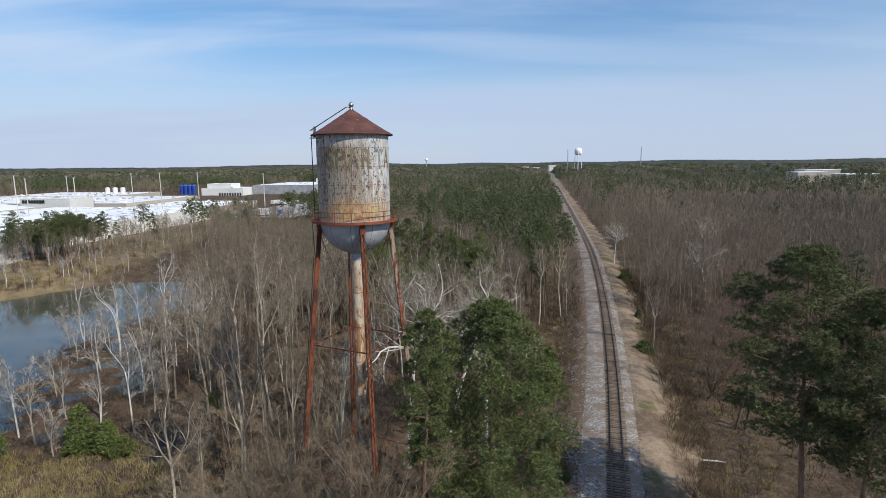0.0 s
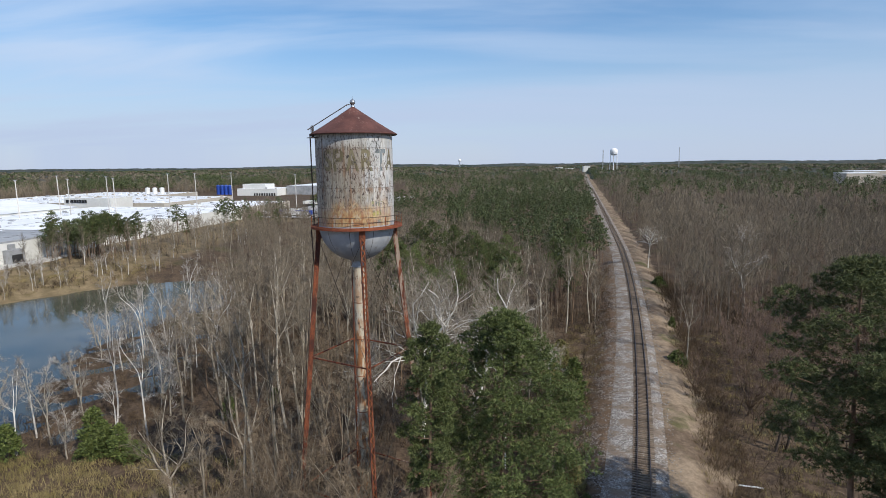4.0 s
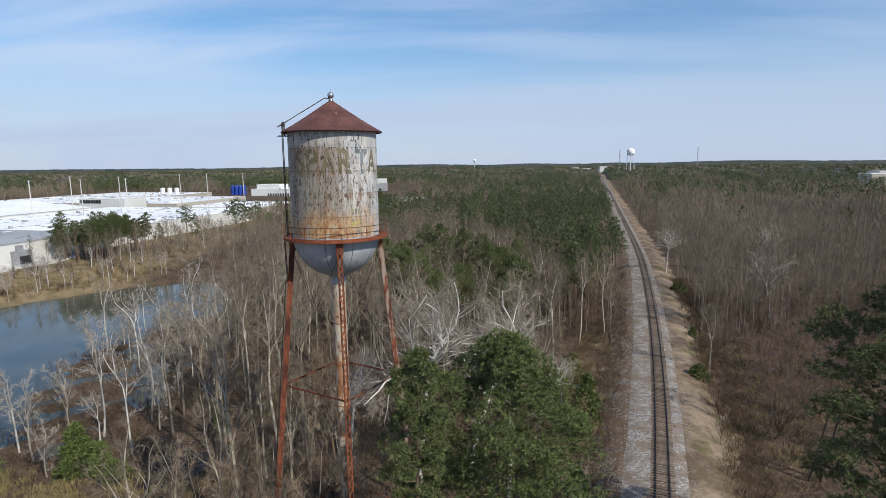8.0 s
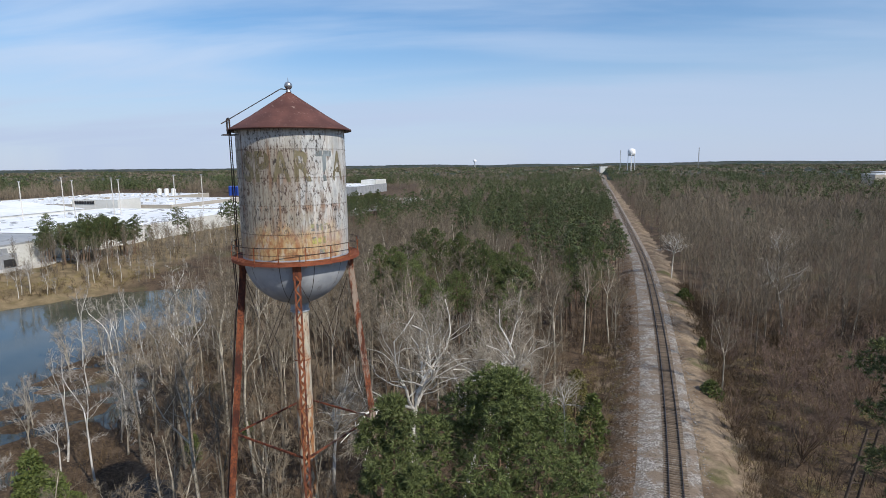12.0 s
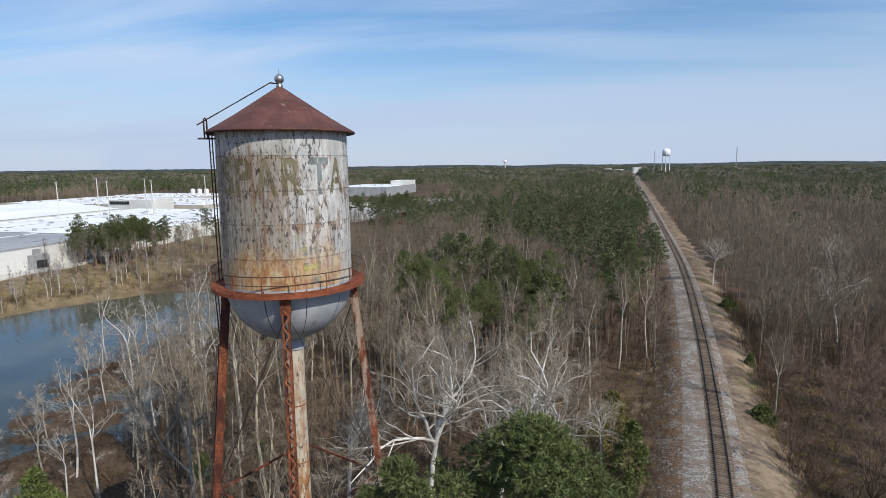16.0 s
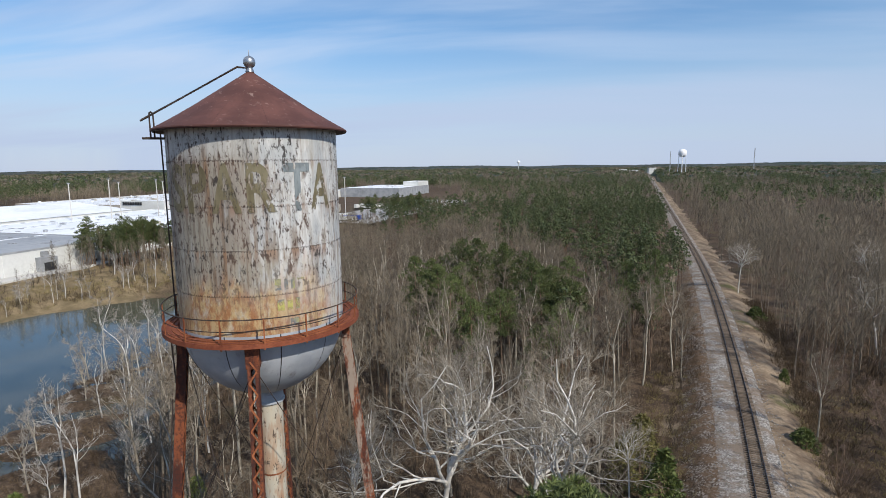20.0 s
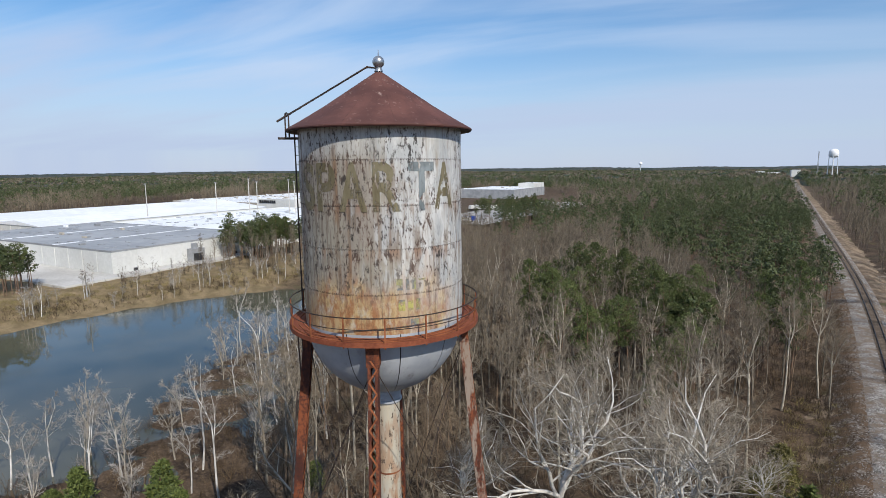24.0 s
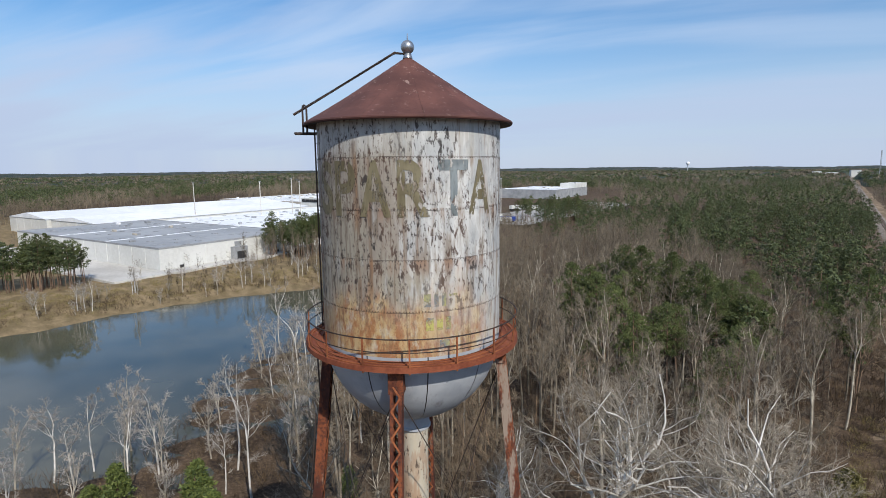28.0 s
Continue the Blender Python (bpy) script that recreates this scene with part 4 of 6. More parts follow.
def forest_tree(seed, H, clear=0.5, leaders=3, tilt=(6, 22), crown=0.20, r0=None, limbs=8, subs=6, twigs=6, wid=0.024, twig_len=0.8, gnarl=0.10, rise=0.05, lean=0.03, fine_limbs=False, sag=0.0, snags=3):
    """A leafless broadleaf tree: an upright trunk, leaders forking from it, limbs, and a crown of fine branches and twigs."""
    a, b = Wood(seed), Wood(seed + 500)
    r = a.r
    r0 = r0 or H * 0.0085
    pts, _ = a.grow(Vector((0, 0, -0.3)), Vector((r.gauss(0, lean), r.gauss(0, lean), 1)).normalized(), H * clear, r0, 5, 0.035, 0.03)
    a.limb(pts, [r0 * (1.12 - 0.08 * i) for i in range(6)], 6)
    top, axis = pts[-1], (pts[-1] - pts[-2]).normalized()

    def bough(p, d, length, rr):
        bp, br = a.grow(p, d, length, rr, 5 if fine_limbs else 4, gnarl * 1.2, rise)
        (a if rr > 0.035 else b).limb(bp, br, 4 if rr > 0.05 else 3)
        for q in range(subs):
            t2 = 0.18 + 0.81 * (q + r.random()) / subs
            p2, d2 = at_len(bp, min(t2, 0.995))
            d3 = off_axis(d2, radians(r.uniform(22, 58)), r.uniform(0, 6.28))
            d3 = (d3 + Vector((0, 0, 0.10 - sag))).normalized()
            L2 = length * r.uniform(0.26, 0.50) * (1.15 - 0.5 * t2)
            bend = b.turn(d3, 0.22)
            if fine_limbs:
                knee = p2 + d3 * L2 * 0.45
                tip = knee + (bend + Vector((0, 0, -sag))).normalized() * L2 * 0.6
                b.limb([p2, knee, tip], [max(0.022, rr * 0.45), max(0.017, rr * 0.30), 0.008], 3)
            else:
                knee = p2 + d3 * L2 * 0.4
                b.twig(p2, d3, L2 * 0.62, wid * 1.9)
                b.twig(knee, bend, L2 * 0.62, wid * 1.5)
            for w in range(twigs):
                f = r.uniform(0.12, 1.0)
                q3 = p2.lerp(knee, f / 0.4) if f < 0.4 else knee + bend * L2 * 0.6 * (f - 0.4) / 0.6
                d4 = off_axis(d3 if f < 0.4 else bend, radians(r.uniform(20, 65)), r.uniform(0, 6.28))
                b.twig(q3, (d4 + Vector((0, 0, 0.12 - sag))).normalized(), twig_len * r.uniform(0.4, 1.15), wid * r.uniform(0.7, 1.2))

    for q in range(snags):
        t = r.uniform(0.35, 0.95)
        p, d = at_len(pts, t)
        bough(p, off_axis(d, radians(r.uniform(40, 75)), r.uniform(0, 6.28)), H * crown * r.uniform(0.25, 0.55), r0 * 0.2)
    turn0 = r.uniform(0, 6.28)
    for m in range(leaders):
        tl = radians(r.uniform(*tilt)) * (0.4 if m == 0 else 1.0)
        d = off_axis(axis, tl, turn0 + 2 * math.pi * m / leaders + r.uniform(-0.5, 0.5))
        start = top if m < 2 else pts[-2].lerp(top, r.uniform(0.0, 0.95))
        Lg = H * (1 - clear) * r.uniform(0.80, 1.05)
        lp, lr = a.grow(start, d, Lg, r0 * (0.70 if m == 0 else 0.56), 7, gnarl, rise * 0.8)
        a.limb(lp, lr, 5)
        for q in range(limbs):
            t = 0.10 + 0.88 * (q + r.random()) / limbs
            p, d1 = at_len(lp, min(t, 0.995))
            side = off_axis(d1, radians(r.uniform(28, 56)), q * 2.4 + r.uniform(-0.6, 0.6))
            bough(p, side, H * crown * (1.05 - 0.72 * t) * r.uniform(0.65, 1.2), max(0.014, r0 * 0.30 * (1.10 - t)))
    return a.arrays(), b.arrays()


def thicket(seed, H, stems=9, side=5, wid=0.045):
    """A many-stemmed leafless shrub."""
    b = Wood(seed)
    r = b.r
    for s in range(stems):
        ang = r.uniform(0, 6.28)
        p = Vector((r.gauss(0, H * 0.16), r.gauss(0, H * 0.16), -0.1))
        d = b.turn(Vector((math.cos(ang) * 0.4, math.sin(ang) * 0.4, 1)).normalized(), 0.12)
        L = H * r.uniform(0.6, 1.05)
        b.twig(p, d, L, wid * 1.5)
        for q in range(side):
            b.twig(p + d * L * r.uniform(0.25, 0.92), (b.turn(d, 0.45) + Vector((0, 0, 0.1))).normalized(), H * r.uniform(0.16, 0.36), wid)
    return b.arrays()


def sapling(seed, H, stems=7, twigs=7, wid=0.045):
    """A young tree: several slender stems fanning up like a vase, with fine side twigs."""
    b = Wood(seed)
    r = b.r
    for m in range(stems):
        az = r.uniform(0, 6.28)
        tl = abs(r.gauss(0, 0.30))
        d = Vector((math.cos(az) * math.sin(tl), math.sin(az) * math.sin(tl), math.cos(tl)))
        p = Vector((r.gauss(0, 0.12), r.gauss(0, 0.12), -0.2)) * H * 0.3
        p.z = -0.2
        L = H * r.uniform(0.65, 1.05)
        b.twig(p, d, L, wid * 1.9)
        for q in range(twigs):
            t = r.uniform(0.28, 0.96)
            e = (b.turn(d, 0.42) + Vector((0, 0, 0.06))).normalized()
            Ls = H * r.uniform(0.10, 0.30) * (1.25 - t)
            p2 = p + d * L * t
            b.twig(p2, e, Ls + 0.3, wid)
            b.twig(p2 + e * Ls * r.uniform(0.3, 0.8), b.turn(e, 0.5), Ls * 0.6 + 0.3, wid * 0.8)
    return b.arrays()


def tuft(b, p, out, size, n, slim=0.28, puff=None):
    """A cluster of needles: slender blades bursting from one point."""
    r = b.r
    for i in range(n):
        d = (Vector((r.gauss(0, 1), r.gauss(0, 1), r.gauss(0, 0.8))).normalized() + out * 0.55 + Vector((0, 0, 0.35))).normalized()
        q = p + Vector((r.gauss(0, 1), r.gauss(0, 1), r.gauss(0, 0.7))) * (puff or size * 0.34)
        b.twig(q, d, size * r.uniform(0.55, 1.1), size * slim * r.uniform(0.7, 1.3))


def pine_tree(seed, H, base=8.0, R=4.0, widest=0.35, lobes=22, puffs=22, blades=9, puff_r=0.42, blade_w=0.14, lobe_r=0.34, flat=0.62, low=0.55, lean=0.02, ragged=0.55, drop=0.15):
    """A loblolly-like pine: a straight trunk, boughs reaching out to separate lobes of the crown, needles in round puffs over each lobe."""
    a, b = Wood(seed), Wood(seed + 900)
    r = a.r
    pts, rad = a.grow(Vector((0, 0, -0.3)), Vector((r.gauss(0, lean), r.gauss(0, lean), 1)).normalized(), H * 0.975, H * 0.0105, 8, 0.02, 0.03)
    a.limb(pts, rad, 7)
    for q in range(lobes):
        u = (q + r.random()) / lobes
        prof = low + (1 - low) * u / widest if u < widest else math.sqrt(max(0.0, 1 - ((u - widest) / (1 - widest)) ** 2))
        z = base + (H - 0.5 - base) * u
        lr = R * lobe_r * r.uniform(0.75, 1.2) * (0.7 + 0.3 * prof)
        rr = max(0.0, R * prof * r.uniform(ragged, 1.08) - lr * 0.55)
        ang = q * 2.4 + r.uniform(-0.5, 0.5)
        foot, _ = at_len(pts, min(0.97, max(0.05, (z - drop * rr - 0.3) / (H * 0.975))))
        c = Vector((foot.x + rr * math.cos(ang), foot.y + rr * math.sin(ang), z))
        thick = 0.018 + H * 0.0020 * (1 - u)
        mid = foot.lerp(c, 0.55) + Vector((r.gauss(0, 0.07), r.gauss(0, 0.07), -0.08)) * rr
        a.limb([foot, mid, c], [thick, thick * 0.65, 0.016], 4)
        for w in range(3):
            e = Vector((r.gauss(0, 1), r.gauss(0, 1), abs(r.gauss(0, 0.5)))).normalized() * lr * 0.8
            a.limb([mid.lerp(c, 0.6), c + e], [thick * 0.4, 0.008], 3)
        for w in range(max(4, int(puffs * r.uniform(0.75, 1.25)))):
            o = Vector((r.gauss(0, 1), r.gauss(0, 1), r.gauss(0.25, 0.8))).normalized()
            e = r.uniform(0.45, 1.0)
            p = c + Vector((o.x * lr * e, o.y * lr * e, o.z * lr * flat * e))
            s = puff_r * r.uniform(0.65, 1.25)
            for i in range(blades):
                d = (Vector((r.gauss(0, 1), r.gauss(0, 1), r.gauss(0, 0.9))).normalized() + o * 0.45 + Vector((0, 0, 0.30))).normalized()
                b.twig(p + d * s * r.uniform(0.0, 0.25), d, s * r.uniform(0.6, 1.0), blade_w * r.uniform(0.7, 1.3))
    return a.arrays(), b.arrays()


def spray(b, c, rx, rz, n, size):
    """A ragged lobe of foliage seen from far off: n small sprays lying about its surface."""
    r = b.r
    for q in range(n):
        o = Vector((r.gauss(0, 1), r.gauss(0, 1), r.gauss(0.35, 0.8))).normalized()
        p = c + Vector((o.x * rx, o.y * rx, o.z * rz)) * r.uniform(0.55, 1.08)
        nn = b.turn((o + Vector((0, 0, 0.2))).normalized(), 0.42)
        u = off_axis(nn, math.pi / 2, r.uniform(0, 6.28))
        v = nn.cross(u)
        k = len(b.v)
        a = size * r.uniform(0.6, 1.25)
        b.v += [p + u * a, p - u * a * 0.6 + v * a * r.uniform(0.45, 0.8), p - u * a * 0.6 - v * a * r.uniform(0.45, 0.8)]
        b.f.append((k, k + 1, k + 2))


def cedar_bush(seed, H, width, n, size=0.3, blades=9):
    """A dense small evergreen, foliage to the ground."""
    a, b = Wood(seed), Wood(seed + 900)
    r = a.r
    pts, rad = a.grow(Vector((0, 0, -0.2)), Vector((0, 0, 1)), H * 0.95, 0.05 + H * 0.008, 4, 0.03, 0.03)
    a.limb(pts, rad, 5)
    for q in range(n):
        u = r.random() ** 0.8
        ang = r.uniform(0, 6.28)
        rr = width * (1 - u) ** 0.55 * math.sqrt(r.uniform(0.35, 1)) * r.uniform(0.8, 1.15)
        p = Vector((rr * math.cos(ang), rr * math.sin(ang), H * (0.05 + 0.92 * u)))
        tuft(b, p, Vector((math.cos(ang), math.sin(ang), 0.3)), size * r.uniform(0.7, 1.2), blades, 0.5)
    return a.arrays(), b.arrays()


def make_tree(name, pair, mats, label, category, group):
    """The pattern of one kind of tree: a thing with trunk and crown, to be copied."""
    ob = thing(name, label, category, group)
    for nm, (v, f), m in zip(("trunk", "crown"), pair, mats):
        me = tri_mesh(nm, v, f)
        me.materials.append(m)
        part(nm, me, None, ob)
    return ob


def place(pattern, x, y, scale=1.0, turn=None, z=None, label=""):
    turn = rnd.uniform(0, 360) if turn is None else turn
    zz = float(ground_z(x, y)) if z is None else z
    ob = copy_thing(pattern, pose(x, y, zz, rnd.gauss(0, 1.2), rnd.gauss(0, 1.2), turn))
    ob.scale = (scale, scale, scale)
    if label:
        tagged(ob, label)
    return ob


def drop_pattern(ob):
    for o in list(ob.children_recursive) + [ob]:
        bpy.data.objects.remove(o)


def bake(name, items, material, label, category):
    """Many small plants as one mesh of kind stuff. items: (arrays, x, y, z, scale, turn)."""
    V, F, n = [], [], 0
    for (v, f), x, y, z, s, t in items:
        c, q = math.cos(t) * s, math.sin(t) * s
        w = np.empty_like(v)
        w[:, 0], w[:, 1], w[:, 2] = v[:, 0] * c - v[:, 1] * q + x, v[:, 0] * q + v[:, 1] * c + y, v[:, 2] * s + z
        V.append(w)
        F.append(f + n)
        n += len(v)
    me = tri_mesh(name, np.concatenate(V), np.concatenate(F))
    me.materials.append(material)
    return tagged(new(name, me), label, category, kind="stuff")


rnd = random.Random(21)
hx, hy = -37.8, 73.4                       # the dark hollow at the edge of the clearing

# where the woods stand
def plant_xy(x, y):
    c, q = math.cos(radians(PANG)), math.sin(radians(PANG))
    return PX + x * c - y * q, PY + x * q + y * c


PX, PY, PANG = -178.0, 168.0, -8.0
WOOD_EDGE = np.array([(-20, 30), (-34, 56), (-44, 80), (-46, 92), (-50, 112), (-66, 145), (-80, 190), (-106, 245), (-112, 320), (-110, 420), (-140, 560), (-140, 700)], float)
PINE_BAND = np.array([(20, 140), (31, 142), (44, 180), (99, 476), (150, 900), (58, 830), (-14, 631), (-19, 410), (-12, 250), (14, 230)], float)
PINE_WEST = np.array([(-112, 415), (-70, 290), (-20, 250), (-19, 410), (-14, 631), (-100, 660), (-132, 560)], float)
PINE_CLUMP = np.array([(-22, 132), (-27, 165), (-19, 190), (8, 164), (12, 120), (6, 106), (-10, 112)], float)
CLEARING = np.array([(-75, 40), (-75, 66), (-60, 70), (-47, 69), (-36, 67), (-30, 58), (-28, 40)], float)
RIGHT_PINES = np.array([(330, 470), (240, 420), (150, 560), (160, 900), (900, 1200), (800, 600)], float)
PLANT = np.array([plant_xy(*p) for p in ((12, -5), (15, 206), (52, 206), (62, 420), (-14, 628), (-128, 628), (-236, 520), (-340, 455), (-400, 300), (-365, 168), (-300, 90), (-270, 35), (-140, -8))], float)
EAST_PLANT = np.array([(490, 770), (640, 770), (660, 900), (520, 940)], float)
MARSH = np.array([(-82, 60), (-71, 84), (-86, 108), (-86, 124), (-80, 141), (-62, 150), (-46, 112), (-42, 82), (-52, 66), (-66, 58)], float)


def wood_kind(x, y):
    """Whether a tree may stand at (x, y), and the chance that it is a pine."""
    x, y = np.asarray(x, float), np.asarray(y, float)
    s = track_side(x, y)
    ok = (s < -8.0) | (s > 9.5)
    ok &= x > np.interp(y, WOOD_EDGE[:, 1], WOOD_EDGE[:, 0])
    ok &= (s < 0) | (y > 128) | (s > 60)
    ok |= (y > 740) & ((s < -8) | (s > 8))
    ok |= (ring_distance(x, y, PLANT) > 3) & (x < -118) & (np.hypot(x + 40, y - 60) > 250) & (ring_distance(x, y, POND) > 70)
    ok &= ~((s < 0) & (s > -15.5 + 1.5 * waves(x, y, 20, 2)) & (y > 58) & (y < 128))
    ok &= ring_distance(x, y, PLANT) > 3
    ok &= ring_distance(x, y, POND) > 3
    ok &= ring_distance(x, y, CLEARING) > 0
    ok &= ring_distance(x, y, EAST_PLANT) > 4
    pine = np.full(x.shape, 0.0)
    patch = smooth(0.12, 0.30, waves(x, y, 110, 4))
    pine = np.where(s > 0, 0.012 + smooth(430, 540, np.hypot(x, y)) * (0.10 + 0.80 * patch), pine)
    pine = np.where(ring_distance(x, y, RIGHT_PINES) < 0, 0.10 + 0.8 * smooth(-0.15, 0.1, waves(x, y, 150, 4)), pine)
    far = np.hypot(x, y) > 700
    pine = np.where(far, 0.08 + 0.84 * smooth(-0.12, 0.08, waves(x, y, 300, 4)), pine)
    pine = np.where((x < -118) & (y > 60), 0.10 + 0.85 * smooth(-0.10, 0.12, waves(x, y, 170, 6)), pine)
    pine = np.where(ring_distance(x, y, PINE_WEST) < 0, 0.40, pine)
    pine = np.where(ring_distance(x, y, PINE_BAND) < 0, 0.90, pine)
    pine = np.where(ring_distance(x, y, PINE_CLUMP) < 0, 0.45, pine)
    return ok, pine


# patterns of single trees
bare_patterns = []
for i in range(8):
    pale = i in (1, 4, 7)
    brown = i in (2, 6, 5)
    mats = (bark_pale, twig_grey) if pale else (bark_brown, twig_brown) if brown else (bark_grey, twig_grey)
    H = (19, 20, 15, 21, 17, 17, 13, 22)[i]
    pr = forest_tree(40 + i, H, (0.52, 0.58, 0.30, 0.55, 0.50, 0.42, 0.26, 0.60)[i], (3, 2, 5, 3, 3, 4, 5, 3)[i], ((6, 24), (5, 20), (8, 34), (6, 24), (8, 28), (8, 30), (8, 36), (5, 24))[i], (0.20, 0.17, 0.22, 0.19, 0.20, 0.20, 0.24, 0.17)[i], limbs=(9, 10, 7, 9, 9, 8, 7, 10)[i], subs=7, twigs=6, wid=0.036, twig_len=0.9)
    lab = ("leafless grey-barked hardwood tree in winter woods", "leafless pale-barked hardwood tree in winter woods", "leafless brown-twigged young hardwood tree")[1 if pale else 2 if brown else 0]
    bare_patterns.append(make_tree("hardwood_tree", pr, mats, lab, "tree", "hardwood trees"))
marsh_patterns = []
for i in range(5):
    H = (14, 12, 16, 10, 13)[i]
    pr = forest_tree(70 + i, H, (0.42, 0.35, 0.5, 0.3, 0.45)[i], (2, 3, 2, 3, 2)[i], (8, 30), 0.23, 0.135, 8, 6, 6, 0.038, 0.8, 0.15, 0.06, 0.06)
    marsh_patterns.append(make_tree("birch_tree", pr, (bark_pale if i in (1, 3) else bark_white, twig_white), "bare white-barked tree at the flooded pond edge", "tree", "pale trees by the pond"))
oak_patterns = []
for i in range(3):
    H = (26, 25, 23)[i]
    pr = forest_tree(90 + i, H, (0.60, 0.56, 0.52)[i], (7, 6, 6)[i], (14, 62), 0.25, 0.25, 11, 10, 8, 0.026, 0.8, 0.25, 0.06, 0.04, True, 0.05, 4)
    oak_patterns.append(make_tree("oak_tree", pr, (bark_white, twig_pale), "tall spreading leafless tree with whitish limbs", "tree", "spreading bare trees"))
haze_tree = make_tree("hardwood_tree", forest_tree(97, 20.0, 0.36, 6, (5, 26), 0.18, 0.13, 10, 7, 8, 0.030, 0.9, 0.10, 0.06), (bark_grey, twig_brown), "leafless brown-twigged tree at the foot of the water tower", "tree", "hardwood trees")
vase_tree = make_tree("hardwood_tree", forest_tree(96, 15.0, 0.10, 11, (5, 34), 0.17, 0.13, 9, 6, 6, 0.030, 1.0, 0.07, 0.05), (bark_brown, twig_red), "leafless many-stemmed tree fanning out like a vase", "tree", "hardwood trees")
pine_patterns = []
for i in range(6):
    H = (25, 22, 24, 19, 23, 21)[i]
    pr = pine_tree(110 + i, H, (13, 9, 14, 7, 12, 12)[i], (4.2, 3.9, 3.6, 3.6, 5.2, 4.4)[i], (0.40, 0.4, 0.5, 0.35, 0.45, 0.5)[i], (22, 22, 18, 20, 26, 20)[i], 40, 13, 0.40, 0.115, 0.38)
    pine_patterns.append(make_tree("pine_tree", pr, (pine_bark, pine_needle if i not in (2, 5) else pine_needle_light), "tall green pine with a rounded crown", "tree", "pines"))
big_pine = make_tree("pine_tree", pine_tree(150, 27.2, 3.0, 7.6, 0.45, 170, 58, 16, 0.38, 0.070, 0.23, 0.70, 0.95, ragged=0.42), (pine_bark, pine_needle), "broad full-crowned green pine beside the water tower", "tree", "pines")
slim_pine = make_tree("pine_tree", pine_tree(151, 27.2, 14.0, 2.5, 0.40, 40, 46, 17, 0.36, 0.062, 0.36, 0.7, 0.6, 0.05, 0.4), (pine_bark, pine_needle_light), "slender yellow-green pine close to the tower's legs", "tree", "pines")
dark_pine = make_tree("pine_tree", pine_tree(152, 31.0, 13.0, 7.6, 0.35, 84, 66, 17, 0.38, 0.07, 0.24, 0.42, 0.65, drop=0.02, ragged=0.4), (pine_bark, pine_needle_dark), "large dark pine with layered spreading limbs by the track", "tree", "pines")
shrub_pattern = make_tree("shrub", cedar_bush(135, 9.0, 3.0, 420, 0.45, 8), (bark_brown, shrub_leaf), "loose yellow-green shrub by the track", "shrub", "yellow-green shrubs")
bush_patterns = []
for i in range(3):
    H = (3.6, 2.4, 5.0)[i]
    pr = cedar_bush(130 + i, H, (1.25, 1.7, 1.5)[i], 260)
    bush_patterns.append(make_tree("evergreen_bush", pr, (pine_bark, cedar_leaf), "dense green evergreen bush", "bush", "evergreen bushes"))

# the pines by the tower and beside the track
place(big_pine, 3.6, 48.2, 0.965, 20)
place(slim_pine, -2.7, 42.8, 1.0, 80)
place(dark_pine, 33.0, 47.2, 1.0, 60)
place(dark_pine, 36.6, 45.6, 0.90, 200)
# fine-twigged trees crowding the tower's feet
for x, y, sc in ((-11.4, 42.0, 1.0), (-8.2, 43.0, 1.05), (-5.6, 41.6, 1.0), (-14.2, 43.6, 0.95), (-9.4, 39.4, 0.9), (-6.6, 38.2, 0.85), (-12.6, 39.0, 0.85), (-16.6, 40.4, 0.9), (-4.0, 38.0, 0.8), (-17.6, 46.0, 0.9), (-0.6, 38.6, 0.72), (-20.4, 42.0, 0.8)):
    place(haze_tree, x, y, sc)
# rounded pines standing clear of the bare woods
for x, y, sc, i in ((-13, 143.6, 1.03, 4), (-8.2, 141.5, 0.98, 0), (-17, 140, 0.90, 5), (-11, 137, 0.84, 2), (2, 141, 0.96, 4), (6, 139, 0.92, 5), (3, 135, 0.84, 0), (8, 131, 0.82, 4), (11, 134, 0.80, 1), (6, 127, 0.70, 3), (-21, 136, 0.80, 1), (-3.5, 146, 0.90, 0), (11, 143, 0.86, 2)):
    place(pine_patterns[i], x, y, sc)
# many-stemmed trees fanning out in the open ground by the track
for x, y, sc in ((43, 86, 1.0), (50, 92, 0.9), (57, 99, 0.95), (49, 103, 0.85), (56, 112, 0.9), (64, 106, 0.9), (47, 119, 0.8), (62, 120, 0.85), (53, 82, 0.8), (66, 92, 0.9), (38, 94, 0.55)):
    place(vase_tree, x, y, sc)
place(bare_patterns[4], 41.5, 107, 0.85)
place(bush_patterns[2], 16.9, 88.0, 1.7)
place(bush_patterns[0], 16.2, 84.5, 1.0)
place(shrub_pattern, 16.0, 95.5, 1.0)
place(shrub_pattern, 13.4, 92.5, 0.8)
place(shrub_pattern, 13.0, 62.0, 0.6)
for x, y, sc, b in ((57.2, 173, 1.5, 1), (39.2, 105.5, 1.35, 1), (46.5, 130, 0.8, 0), (-51, 73, 1.7, 0), (-48.5, 71.5, 1.5, 1), (-45.8, 70.5, 1.4, 0), (-43.5, 70, 1.2, 1), (-50, 70.5, 1.2, 1), (-61, 70, 1.5, 0), (-63, 68, 1.2, 1), (-36, 82, 1.1, 0), (-31, 88, 0.8, 0), (13, 100, 0.7, 1), (12.5, 66, 1.2, 2), (14, 60, 0.8, 0)):
    place(bush_patterns[b], x, y, sc)
